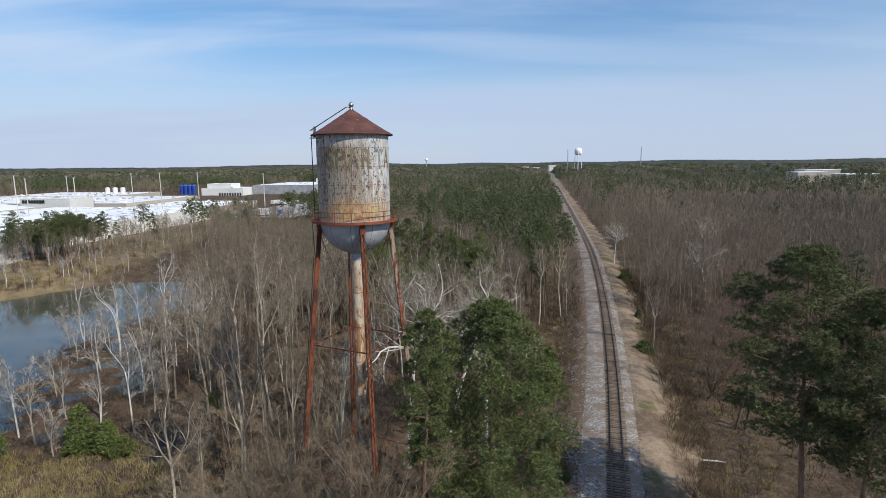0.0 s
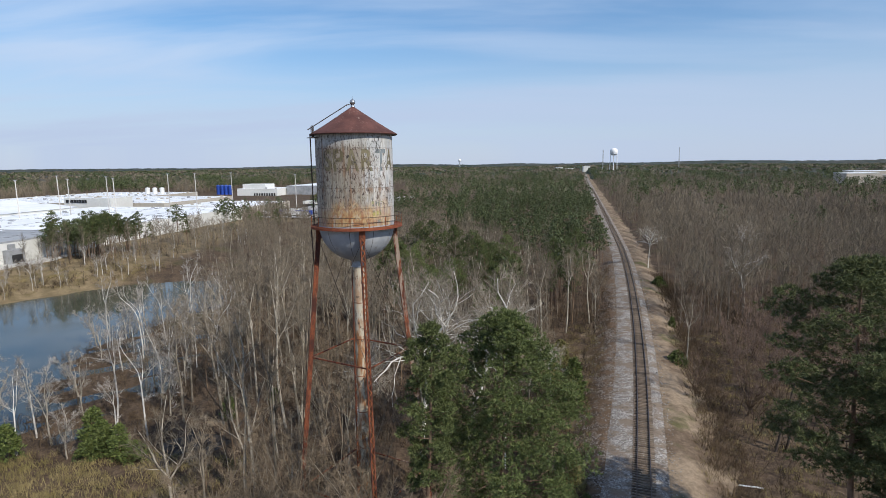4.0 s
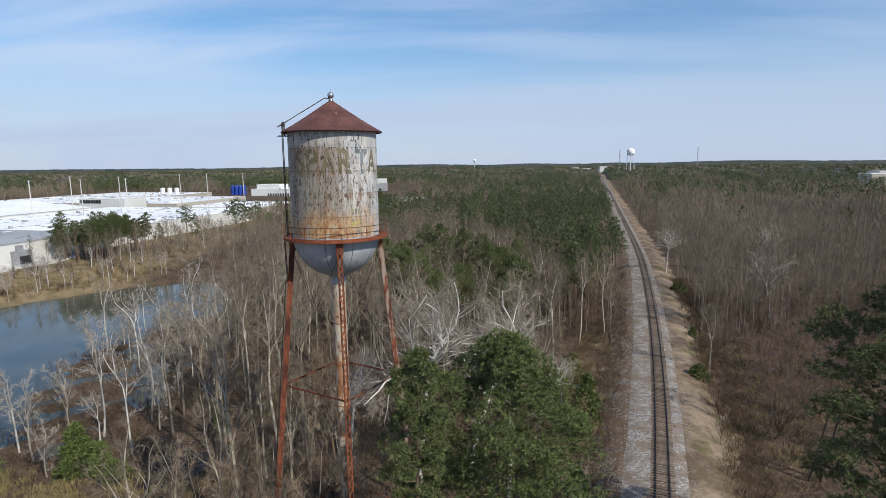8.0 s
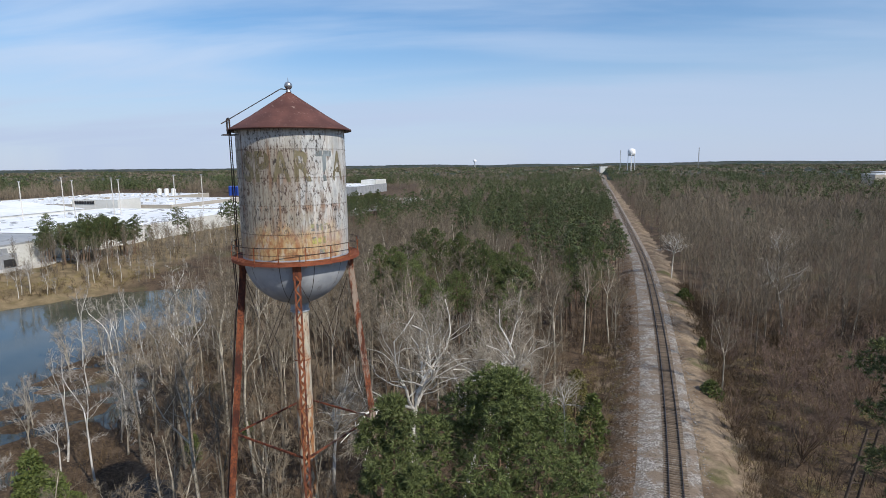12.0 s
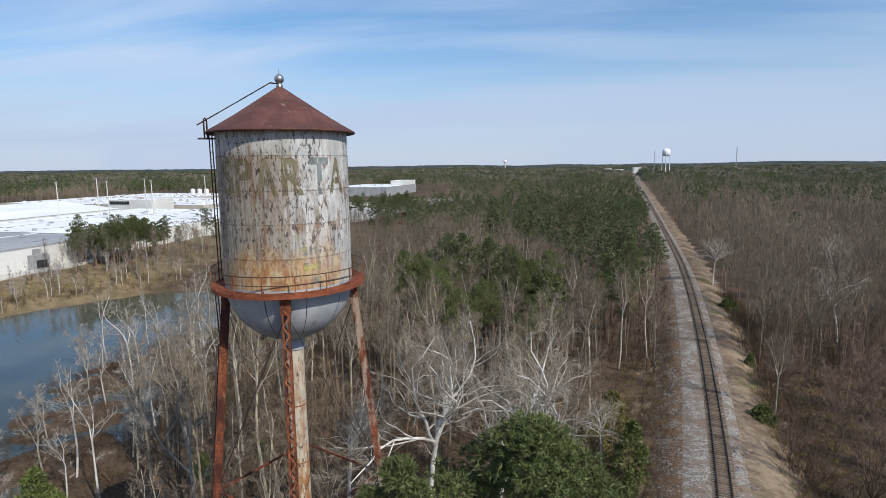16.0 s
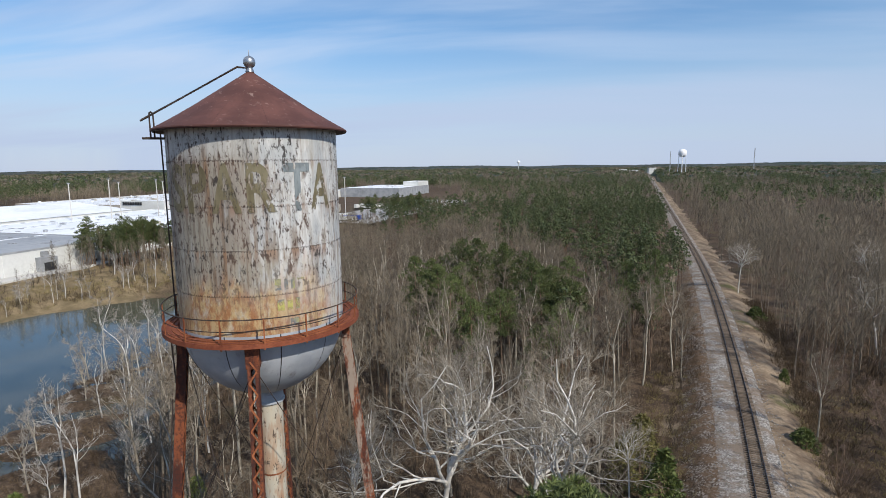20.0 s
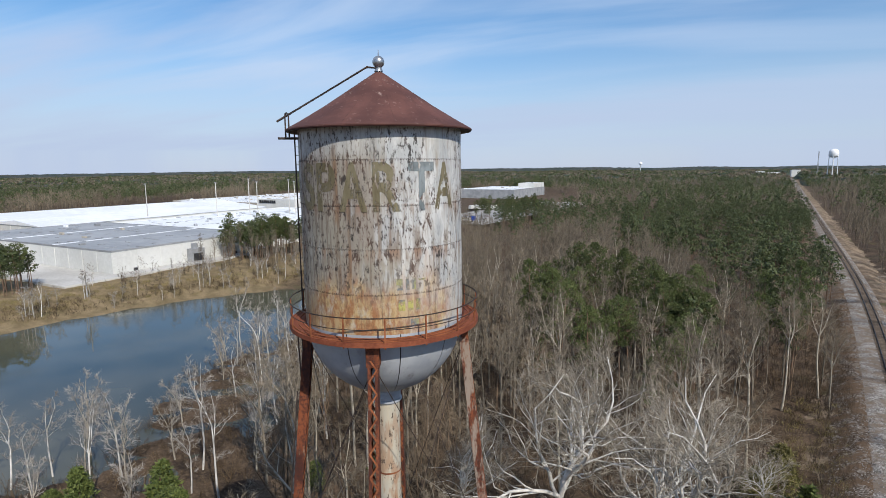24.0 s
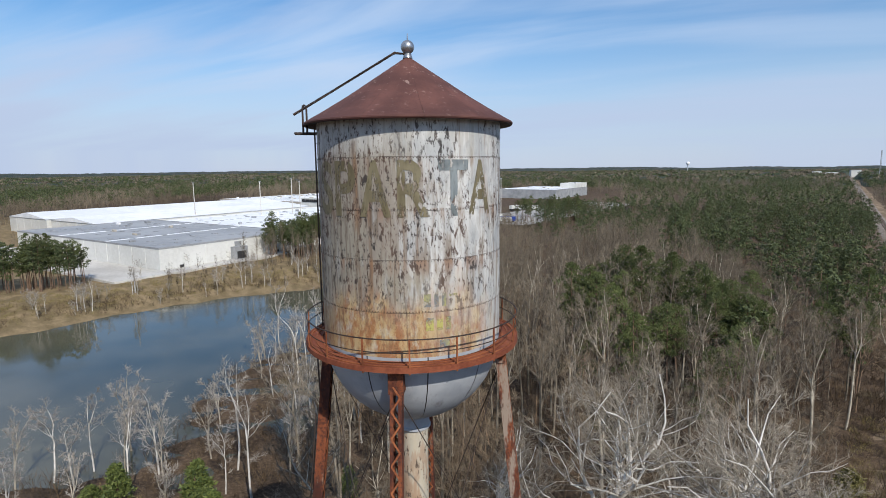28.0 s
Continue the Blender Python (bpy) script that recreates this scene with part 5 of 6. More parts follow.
# spreading pale trees beyond the tower
for x, y, sc, i in ((-4.8, 66.5, 1.12, 0), (5.3, 70, 1.06, 1), (0.6, 75, 0.95, 2), (-15, 76, 0.8, 2), (13.8, 89.1, 0.42, 0), (40.5, 43.0, 1.1, 1), (72, 150, 0.8, 2), (62, 200, 0.7, 0), (90, 190, 0.75, 1)):
    place(oak_patterns[i], x, y, sc)
# white trees at the flooded edge of the pond
fixed = [(-63, 77, 1.0, 0), (-60, 83, 0.9, 1), (-54, 82, 1.05, 2), (-45, 75.5, 1.0, 2), (-53, 93, 0.95, 0), (-50, 95.5, 1.0, 1), (-55, 114, 0.9, 2), (-42, 94, 1.1, 2), (-67, 75, 0.95, 1), (-72, 74, 0.9, 0), (-74, 70, 1.0, 4), (-77, 67, 0.9, 1)]
for x, y, sc, i in fixed:
    place(marsh_patterns[i], x, y, sc)
placed = 0
while placed < 46:
    x, y = rnd.uniform(-88, -40), rnd.uniform(56, 150)
    if float(ring_distance(x, y, MARSH)) > 0 or any((x - a) ** 2 + (y - b) ** 2 < 14 for a, b, *_ in fixed):
        continue
    fixed.append((x, y))
    place(marsh_patterns[rnd.randrange(5)], x, y, rnd.uniform(0.75, 1.1))
    placed += 1
# along the plant's side of the pond
for i in range(44):
    t = rnd.random()
    x = np.interp(t, [0, 0.25, 0.5, 0.75, 1], [-172, -158, -150, -134, -110]) + rnd.uniform(-9, 2)
    y = np.interp(t, [0, 0.25, 0.5, 0.75, 1], [80, 118, 140, 172, 200]) + rnd.uniform(-6, 6)
    if float(ring_distance(x, y, POND)) > 1.0:
        place(marsh_patterns[rnd.randrange(5)], x, y, rnd.uniform(0.4, 0.8))
for i in range(46):
    x, y = plant_xy(rnd.uniform(8, 62), rnd.uniform(-14, 118))
    if float(ring_distance(x, y, POND)) > 5:
        place(marsh_patterns[rnd.randrange(5)], x, y, rnd.uniform(0.5, 0.9))
# pine stands before the plant's walls
for i in range(24):
    x, y = plant_xy(rnd.uniform(4, 24), rnd.uniform(44, 73))
    place(pine_patterns[rnd.randrange(6)], x, y, rnd.uniform(0.64, 0.82))
for x, y, sc in ((29, 90, 0.9), (33, 91, 0.75), (23, 80, 0.6), (44, 112, 0.55), (50, 118, 0.6), (48, 130, 0.6), (54, 138, 0.7)):
    place(pine_patterns[rnd.randrange(6)], *plant_xy(x, y), sc)
for i in range(22):
    x, y = plant_xy(rnd.uniform(30, 66), rnd.uniform(228, 300))
    place(pine_patterns[rnd.randrange(6)], x, y, rnd.uniform(0.62, 0.85))
for i in range(26):
    t = rnd.random()
    place(pine_patterns[rnd.randrange(6)], -209 + 29 * t + rnd.uniform(-4, 3), 112 + 29 * t + rnd.uniform(-5, 4), rnd.uniform(0.55, 0.74))

# the nearer woods: every tree on its own
spots = []


def clear_of(x, y, gap):
    return all((x - a) ** 2 + (y - b) ** 2 > gap * gap for a, b in spots)


tries = near_n = 0
while near_n < 235 and tries < 12000:
    tries += 1
    x, y = rnd.uniform(-75, 95), rnd.uniform(33, 150)
    if math.hypot(x - hx, y - hy) < 7 or math.hypot(x - hx * 0.86, y - hy * 0.86) < 6:
        continue
    if rnd.random() > 1.15 - 0.0055 * y:
        continue
    ok, pn = wood_kind(x, y)
    if not ok or not clear_of(x, y, 4.0) or (-13 < x < 17 and 56 < y < 84) or (x < 14 and y < 105 and rnd.random() < 0.62) or float(waves(x, y, 17, 9)) > 0.45 or math.hypot(x - TX, y - TY) < 3.5 or (11 < x < 24 and 105 < y < 125) or (-5 < x < 12 and 34 < y < 62) or (-19 < x < 0 and y < 48):
        continue
    spots.append((x, y))
    if rnd.random() < float(pn):
        place(pine_patterns[rnd.randrange(6)], x, y, rnd.uniform(0.72, 0.92))
    else:
        i = rnd.choice((0, 0, 1, 2, 3, 3, 4, 5, 5, 6, 7)) if x < 30 + 0.1 * y else rnd.choice((0, 2, 2, 5, 6, 6, 3))
        sc = rnd.uniform(0.80, 1.08) * (0.85 if y < 60 else 0.8 if x > 30 else 1.0)
        place(bare_patterns[i], x, y, sc)
    near_n += 1

# tall pale trees standing between the tower and the pines
near_n = tries = 0
while near_n < 75 and tries < 4000:
    tries += 1
    x, y = rnd.uniform(-52, 8), rnd.uniform(88, 165)
    ok, pn = wood_kind(x, y)
    if not ok or float(pn) > 0.5 or not clear_of(x, y, 4.2):
        continue
    spots.append((x, y))
    place(bare_patterns[rnd.choice((1, 1, 4, 7, 0, 3))], x, y, rnd.uniform(0.88, 1.1))
    near_n += 1

# woods further off, joined
low_bare, thin_bare, low_pine, tiny_bare, tiny_pine, low_trunk, thin_trunk = [], [], [], [], [], [], []
for i in range(6):
    b = Wood(200 + i)
    H = 17
    pts, rad = b.grow(Vector((0, 0, -0.2)), Vector((b.r.gauss(0, 0.03), b.r.gauss(0, 0.03), 1)), H, 0.14, 5, 0.03, 0.04)
    b.limb(pts, [0.75 * v for v in rad], 3)
    for q in range(3):
        p2, d2 = at_len(pts, b.r.uniform(0.45, 0.75))
        b.twig(p2, off_axis(d2, radians(b.r.uniform(12, 32)), b.r.uniform(0, 6.28)), H * b.r.uniform(0.25, 0.42), 0.14)
    low_trunk.append(b.arrays())
    b = Wood(205 + i * 7)
    for q in range(26):
        t = 0.42 + 0.56 * (q + b.r.random()) / 26
        p2, d2 = at_len(pts, min(t, 0.99))
        e = off_axis(d2, radians(b.r.uniform(18, 48)), q * 2.4 + b.r.uniform(-0.5, 0.5))
        e = (e + Vector((0, 0, 0.15))).normalized()
        L2 = H * (0.30 - 0.20 * (t - 0.42) / 0.56) * b.r.uniform(0.6, 1.15)
        b.twig(p2, e, L2, 0.095)
        for u in range(5):
            b.twig(p2 + e * L2 * b.r.uniform(0.25, 1.0), (b.turn(e, 0.42) + Vector((0, 0, 0.15))).normalized(), b.r.uniform(0.8, 1.9), 0.075)
    low_bare.append(b.arrays())
    b = Wood(210 + i)
    b.twig(Vector((0, 0, -0.2)), Vector((b.r.gauss(0, 0.03), b.r.gauss(0, 0.03), 1)), 14, 0.30)
    thin_trunk.append(b.arrays())
    b = Wood(215 + i * 7)
    for q in range(70):
        ang, u = b.r.uniform(0, 6.28), b.r.random()
        rr = 2.6 * math.sqrt(b.r.random()) * (1 - 0.6 * u)
        b.twig(Vector((rr * math.cos(ang) * 0.7, rr * math.sin(ang) * 0.7, 4.0 + 9.5 * u)), Vector((math.cos(ang) * 0.45, math.sin(ang) * 0.45, 1)).normalized(), b.r.uniform(1.6, 3.4), 0.15)
    thin_bare.append(b.arrays())
for i in range(6):
    b = Wood(220 + i)
    b.twig(Vector((0, 0, -0.2)), Vector((0, 0, 1)), 19, 0.42)
    b.twig(Vector((0.1, 0.1, -0.2)), Vector((0, 0, 1)), 19, 0.42)
    trunk = b.arrays()
    b = Wood(230 + i)
    for q in range(11):
        u = (q + b.r.random()) / 11
        ang = q * 2.4 + b.r.uniform(-0.4, 0.4)
        rr = 3.5 * (0.6 + u if u < 0.35 else math.sqrt(1 - ((u - 0.35) / 0.65) ** 2)) * b.r.uniform(0.3, 1.0)
        c0 = Vector((rr * math.cos(ang), rr * math.sin(ang), 9.0 + 9.6 * u))
        size = b.r.uniform(1.3, 2.0) * (1.05 - 0.35 * u)
        spray(b, c0, size, size * 0.62, 52, 0.36)
    low_pine.append((trunk, b.arrays()))
    b = Wood(240 + i)
    for q in range(26):
        ang = b.r.uniform(0, 6.28)
        p = Vector((b.r.gauss(0, 1.9), b.r.gauss(0, 1.9), b.r.uniform(5, 12)))
        b.twig(p, Vector((math.cos(ang) * 0.35, math.sin(ang) * 0.35, 1)).normalized(), b.r.uniform(2.5, 5.0), 0.32)
    for q in range(4):
        b.twig(Vector((b.r.gauss(0, 2), b.r.gauss(0, 2), 0)), Vector((0, 0, 1)), 13, 0.3)
    tiny_bare.append(b.arrays())
    b = Wood(260 + i)
    for q in range(3):
        ang = b.r.uniform(0, 6.28)
        spray(b, Vector((1.2 * q * math.cos(ang), 1.2 * q * math.sin(ang), 14.5 - 2.4 * q)), 1.8 + 0.35 * q, 1.7, 20, 0.68)
    tiny_pine.append(b.arrays())

horizon_tree, last_pine, last_bare = [], [], []
for i in range(4):
    b = Wood(280 + i)
    for q in range(3):
        spray(b, Vector((b.r.uniform(-5, 5), b.r.uniform(-5, 5), b.r.uniform(5, 8.5))), 3.4, 2.8, 14, 1.35)
    horizon_tree.append(b.arrays())
rs = np.random.RandomState(5)
mid_bare, mid_boles, mid_trunks, mid_needles, far_bare, far_pine = [], [], [], [], [], []


def ring_points(r0, r1, gap):
    """Jittered points in a wide fan ahead, about gap metres apart."""
    n = int((r1 * r1 - r0 * r0) * 0.5 * radians(120) / gap ** 2)
    r = np.sqrt(rs.uniform(r0 * r0, r1 * r1, n))
    a = radians(-13) + rs.uniform(-radians(60), radians(60), n)
    return r * np.sin(a), r * np.cos(a)


for r0, r1, gap, bare_set, bole_set in ((60, 270, 4.7, low_bare, low_trunk), (270, 450, 5.4, thin_bare, thin_trunk)):
    X, Y = ring_points(r0, r1, gap)
    ok, pn = wood_kind(X, Y)
    Z = ground_z(X, Y)
    dens = np.clip((np.hypot(X, Y) - 105) / 70, 0.0, 1.0)
    for x, y, z, o, p, dn in zip(X, Y, Z, ok, pn, dens):
        if not o or rs.rand() > dn or (11 < x < 24 and 100 < y < 125) or (x < 10 and y < 170 and p < 0.5 and rs.rand() < 0.6):
            continue
        s, t = rs.uniform(0.72, 1.12), rs.uniform(0, 6.28)
        if rs.rand() < p:
            if rs.rand() < 0.50:
                a, b = low_pine[rs.randint(6)]
                mid_trunks.append((a, x, y, z, s * 0.92, t))
                mid_needles.append((b, x, y, z, s * 0.92, t))
        else:
            i = rs.randint(6)
            s *= 0.74 if x < -40 and y > 165 else 1.0
            mid_bare.append((bare_set[i], x, y, z, s, t))
            mid_boles.append((bole_set[i], x, y, z, s, t))
# the pine stands before the plant, filled in
for i in range(210):
    if i >= 150:
        x, y = plant_xy(rs.uniform(28, 68), rs.uniform(226, 320))
    elif i < 70:
        x, y = plant_xy(rs.uniform(4, 25), rs.uniform(43, 74))
    else:
        t = rs.rand()
        x, y = -209 + 29 * t + rs.uniform(-5, 4), 112 + 29 * t + rs.uniform(-6, 5)
    a, b = low_pine[rs.randint(6)]
    z, sc, t = float(ground_z(x, y)), rs.uniform(0.60, 0.84), rs.uniform(0, 6.28)
    mid_trunks.append((a, x, y, z, sc, t))
    mid_needles.append((b, x, y, z, sc, t))
X, Y = ring_points(430, 1250, 10.5)
ok, pn = wood_kind(X, Y)
Z = ground_z(X, Y)
for x, y, z, o, p in zip(X, Y, Z, ok, pn):
    if o:
        s, t = rs.uniform(0.6, 1.25), rs.uniform(0, 6.28)
        if rs.rand() < p:
            far_pine.append((tiny_pine[rs.randint(6)], x, y, z, s, t))
        else:
            far_bare.append((tiny_bare[rs.randint(6)], x, y, z, s, t))
# bare trees between the pond and the yard
for i in range(260):
    x, y = rs.uniform(-158, -92), rs.uniform(188, 345)
    if ring_distance(x, y, PLANT) > 4 and ring_distance(x, y, POND) > 5:
        i = rs.randint(6)
        sc, t = rs.uniform(0.55, 0.9), rs.uniform(0, 6.28)
        mid_bare.append((low_bare[i], x, y, float(ground_z(x, y)), sc, t))
        mid_boles.append((low_trunk[i], x, y, float(ground_z(x, y)), sc, t))
# behind the plant, and the far woods out towards the horizon
X, Y = ring_points(300, 900, 8.0)
ok, pn = wood_kind(X, Y)
for x, y, z, o in zip(X, Y, ground_z(X, Y), ok):
    if o and x < -118:
        green = rs.rand() < 0.12 + 0.85 * float(smooth(-0.10, 0.12, waves(x, y, 170, 6)))
        (far_pine if green else far_bare).append(((tiny_pine if green else tiny_bare)[rs.randint(6)], x, y, z, rs.uniform(0.8, 1.25), rs.uniform(0, 6.28)))
X, Y = ring_points(1200, 2700, 27.0)
_, pn = wood_kind(X, Y)
for x, y, z, p in zip(X, Y, ground_z(X, Y), pn):
    if abs(x - float(track_x(min(y, 2190.0)))) > 16:
        wide = rs.uniform(1.1, 1.9)
        (last_pine if rs.rand() < p else last_bare).append((horizon_tree[rs.randint(4)], x, y, z + 6 - 9 * wide + 9, wide, rs.uniform(0, 6.28)))
bake("horizon_pine_woods", last_pine, far_needle, "dark pine woods near the horizon", "woods")
bake("horizon_bare_woods", last_bare, woods_twig, "grey leafless woods near the horizon", "woods")
bake("bare_woods", mid_bare, woods_twig, "leafless grey-brown winter woods", "woods")
bake("woods_trunks", mid_boles, woods_trunk, "pale upright trunks of the winter woods", "woods")
bake("pine_trunks", mid_trunks, pine_bark, "brown trunks of the pine woods", "woods")
bake("pine_woods", mid_needles, far_needle, "dense green pine woods", "woods")
bake("distant_bare_woods", far_bare, woods_twig, "distant leafless brown woods", "woods")
bake("distant_pine_woods", far_pine, far_needle, "distant dark green pine woods", "woods")
for ob in (*bare_patterns, *marsh_patterns, *oak_patterns, *pine_patterns, *bush_patterns, vase_tree, haze_tree, shrub_pattern, big_pine, slim_pine, dark_pine):
    drop_pattern(ob)

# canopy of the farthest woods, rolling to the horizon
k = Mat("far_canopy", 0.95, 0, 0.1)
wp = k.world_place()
# distance haze is put into the base colours: greens greyed and blued
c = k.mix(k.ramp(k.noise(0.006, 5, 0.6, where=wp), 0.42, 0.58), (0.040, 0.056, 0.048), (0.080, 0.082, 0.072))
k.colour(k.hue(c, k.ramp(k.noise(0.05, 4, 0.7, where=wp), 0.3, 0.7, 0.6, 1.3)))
k.bump(k.noise(0.09, 4, 0.7, where=wp), 1.0, 4.0)
ra = np.concatenate((np.linspace(1180, 2200, 70), np.linspace(2230, 4850, 50)))
an = np.radians(np.linspace(-95, 70, 380))
RA, AN = np.meshgrid(ra, an, indexing="ij")
CX, CY = RA * np.sin(AN), RA * np.cos(AN)
bumpz = rs.uniform(-1, 1, CX.shape)
CZ = ground_z(CX, CY) + 10.5 + 3.0 * bumpz + 2.5 * waves(CX, CY, 90, 6) - 14 * smooth(1260, 1180, RA)
near_track = np.abs(CX - track_x(np.clip(CY, -100, 2190))) < 14
CZ = np.where(near_track & (CY > 0) & (CY < 2100), ground_z(CX, CY) - 1, CZ)
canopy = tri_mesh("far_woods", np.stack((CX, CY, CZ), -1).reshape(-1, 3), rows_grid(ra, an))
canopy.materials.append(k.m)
tagged(new("far_woods", canopy), "far woods rolling to the horizon, haze tinted into their colour", "woods", kind="stuff")

# young trees and brush filling the woods, the banks and the open ground by the track
young = [sapling(330 + i, (4.5, 6, 3.5, 7.5, 5)[i]) for i in range(5)]
brush = [thicket(300 + i, (2.4, 3.4, 1.8)[i % 3]) for i in range(6)]


def bank_height(x, y):
    s = float(track_side(x, y))
    if abs(s) > 12:
        return float(ground_z(x, y))
    return float(np.interp(s, [-12, -10, -8, -6.5, -5, 5, 6, 7, 8.5, 10, 12], [0.7, 0.85, 1.5, 2.2, 2.7, 2.65, 2.35, 1.9, 1.2, 0.8, 0.7]))


items, stems = [], []
for i in range(3900):
    x, y = rs.uniform(-82, 95), 32 + 132 * rs.rand() ** 1.35
    s = float(track_side(x, y))
    if float(ring_distance(x, y, CLEARING)) < 0 or -4.9 < s < 6.3 or (s > 0 and s < 7.4 and rs.rand() < 0.5) or float(ring_distance(x, y, POND)) < 1:
        continue
    if x < np.interp(y, WOOD_EDGE[:, 1], WOOD_EDGE[:, 0]) - 5 and float(ring_distance(x, y, MARSH)) > 0 and rs.rand() < 0.9:
        continue
    if float(ring_distance(x, y, MARSH)) < 0 and rs.rand() < 0.12:
        continue
    if 9 < s < 34 and y < 100 and rs.rand() < 0.55:
        continue
    big = 0.62 if -15 < s < 0 and 58 < y < 128 else 1.35 if s > 14 and y > 75 else 0.5 if abs(s) < 7.5 else 1.0
    items.append((brush[rs.randint(6)], x, y, bank_height(x, y), rs.uniform(0.6, 1.25) * big, rs.uniform(0, 6.28)))
for i in range(2200):
    x, y = rs.uniform(-78, 100), 33 + 140 * rs.rand() ** 1.25
    s = float(track_side(x, y))
    if float(ring_distance(x, y, CLEARING)) < 0 or float(ring_distance(x, y, MARSH)) < 0 or -8.5 < s < 11 or float(ring_distance(x, y, POND)) < 2 or math.hypot(x - TX, y - TY) < 2.5 or (11 < x < 23 and 105 < y < 125):
        continue
    if x < np.interp(y, WOOD_EDGE[:, 1], WOOD_EDGE[:, 0]) + 1 and float(ring_distance(x, y, MARSH)) > 0:
        continue
    if -15 < s < 0 and 55 < y < 128 and rs.rand() < 0.85:
        continue
    if math.hypot(x, y - 66) < 11 and rs.rand() < 0.6:
        continue
    if 0 < s < 36 and y < 110 and rs.rand() < (0.9 if s < 22 else 0.5):
        continue
    stems.append((young[rs.randint(5)], x, y, bank_height(x, y), rs.uniform(0.6, 1.2) * (0.7 if s > 0 and y < 125 else 1.0), rs.uniform(0, 6.28)))
for i in range(260):
    x, y = plant_xy(rs.uniform(3, 56), rs.uniform(-12, 150))
    if float(ring_distance(x, y, POND)) > 6:
        stems.append((young[rs.randint(5)], x, y, float(ground_z(x, y)), rs.uniform(0.5, 0.95), rs.uniform(0, 6.28)))
        items.append((brush[rs.randint(6)], x + rs.uniform(-6, 6), y + rs.uniform(-6, 6), float(ground_z(x, y)), rs.uniform(0.5, 1.1), rs.uniform(0, 6.28)))
for i in range(520):
    t = rs.rand()
    x = np.interp(t, [0, 0.25, 0.5, 0.75, 1], [-172, -157, -148, -131, -106]) + rs.uniform(-12, 1)
    y = np.interp(t, [0, 0.25, 0.5, 0.75, 1], [80, 118, 140, 172, 200]) + rs.uniform(-4, 6)
    if float(ring_distance(x, y, POND)) > 0.3:
        items.append((brush[rs.randint(6)], x, y, float(ground_z(x, y)), rs.uniform(0.4, 0.9), rs.uniform(0, 6.28)))
for i in range(900):
    yy = 45 + 150 * rs.rand()
    p, d, sv = along(yy)
    o = 7.6 + 5.0 * rs.rand() ** 0.8
    q = p + sv * o
    items.append((brush[rs.randint(6)], q.x, q.y, bank_height(q.x, q.y), rs.uniform(0.45, 0.95), rs.uniform(0, 6.28)))
for i in range(900):
    yy = 45 + 150 * rs.rand()
    p, d, sv = along(yy)
    q = p - sv * (6.2 + 8.0 * rs.rand())
    items.append((brush[rs.randint(6)], q.x, q.y, bank_height(q.x, q.y), rs.uniform(0.35, 0.75), rs.uniform(0, 6.28)))
for i in range(1100):
    x, y = rs.uniform(-88, -46), rs.uniform(60, 150)
    if float(ring_distance(x, y, MARSH)) < 0 and float(ground_z(x, y)) > -0.35:
        items.append((brush[rs.randint(6)], x, y, float(ground_z(x, y)), rs.uniform(0.30, 0.60), rs.uniform(0, 6.28)))
items = [q for q in items if math.hypot(q[1] - hx, q[2] - hy) > 5.2]
stems = [q for q in stems if math.hypot(q[1] - hx, q[2] - hy) > 6.5]
bake("brush", items, brush_stem, "tangled brown leafless undergrowth", "undergrowth")
bake("saplings", stems, sapling_bark, "thin leafless saplings crowding the woods", "saplings")
blade_sets = []
for i in range(4):
    b = Wood(410 + i)
    for q in range(26):
        b.twig(Vector((b.r.gauss(0, 0.35), b.r.gauss(0, 0.35), 0)), (Vector((b.r.gauss(0, 0.4), b.r.gauss(0, 0.4), 1))).normalized(), b.r.uniform(0.35, 0.9), 0.05)
    blade_sets.append(b.arrays())
items = []
for i in range(1300):
    x, y = rs.uniform(-66, -28), rs.uniform(42, 72)
    if y > 74 + (x + 50) * 0.05 - 4 and rs.rand() < 0.5:
        continue
    items.append((blade_sets[rs.randint(4)], x, y, float(ground_z(x, y)), rs.uniform(0.7, 1.4), rs.uniform(0, 6.28)))
for i in range(700):
    t = rs.rand()
    x = np.interp(t, [0, 0.25, 0.5, 0.75, 1], [-172, -158, -150, -134, -110]) + rs.uniform(-22, 1)
    y = np.interp(t, [0, 0.25, 0.5, 0.75, 1], [80, 118, 140, 172, 200]) + rs.uniform(-6, 10)
    if float(ring_distance(x, y, POND)) > 0.3:
        items.append((blade_sets[rs.randint(4)], x, y, float(ground_z(x, y)), rs.uniform(0.8, 1.6), rs.uniform(0, 6.28)))
for i in range(1300):
    y = rs.uniform(46, 130)
    p, d, sv = along(y)
    o = rs.uniform(6.5, 30) if i % 3 else -rs.uniform(6.5, 15)
    q = p + sv * o
    items.append((blade_sets[rs.randint(4)], q.x, q.y, bank_height(q.x, q.y), rs.uniform(0.6, 1.1), rs.uniform(0, 6.28)))
bake("dry_grass", items, dry_grass, "straw-coloured winter grass tufts", "grass")

# a near-black shallow dish laid on the ground at the edge of the clearing
hollow = Geo()
ring = [(0, -0.05), (1.6, -0.02), (3.0, 0.02), (3.9, 0.0)]
vs = []
for q in range(28):
    a = 2 * math.pi * q / 28
    w = 1 + 0.16 * math.sin(3 * a + 1) + 0.08 * math.sin(7 * a)
    for r, dz in ring[1:]:
        x, y = hx + 1.15 * r * w * math.cos(a), hy + 1.3 * r * w * math.sin(a)
        vs.append((x, y, float(ground_z(x, y)) + 0.10 + dz * 3))
fs = [(q * 3 + i, ((q + 1) % 28) * 3 + i, ((q + 1) % 28) * 3 + i + 1, q * 3 + i + 1) for q in range(28) for i in range(2)]
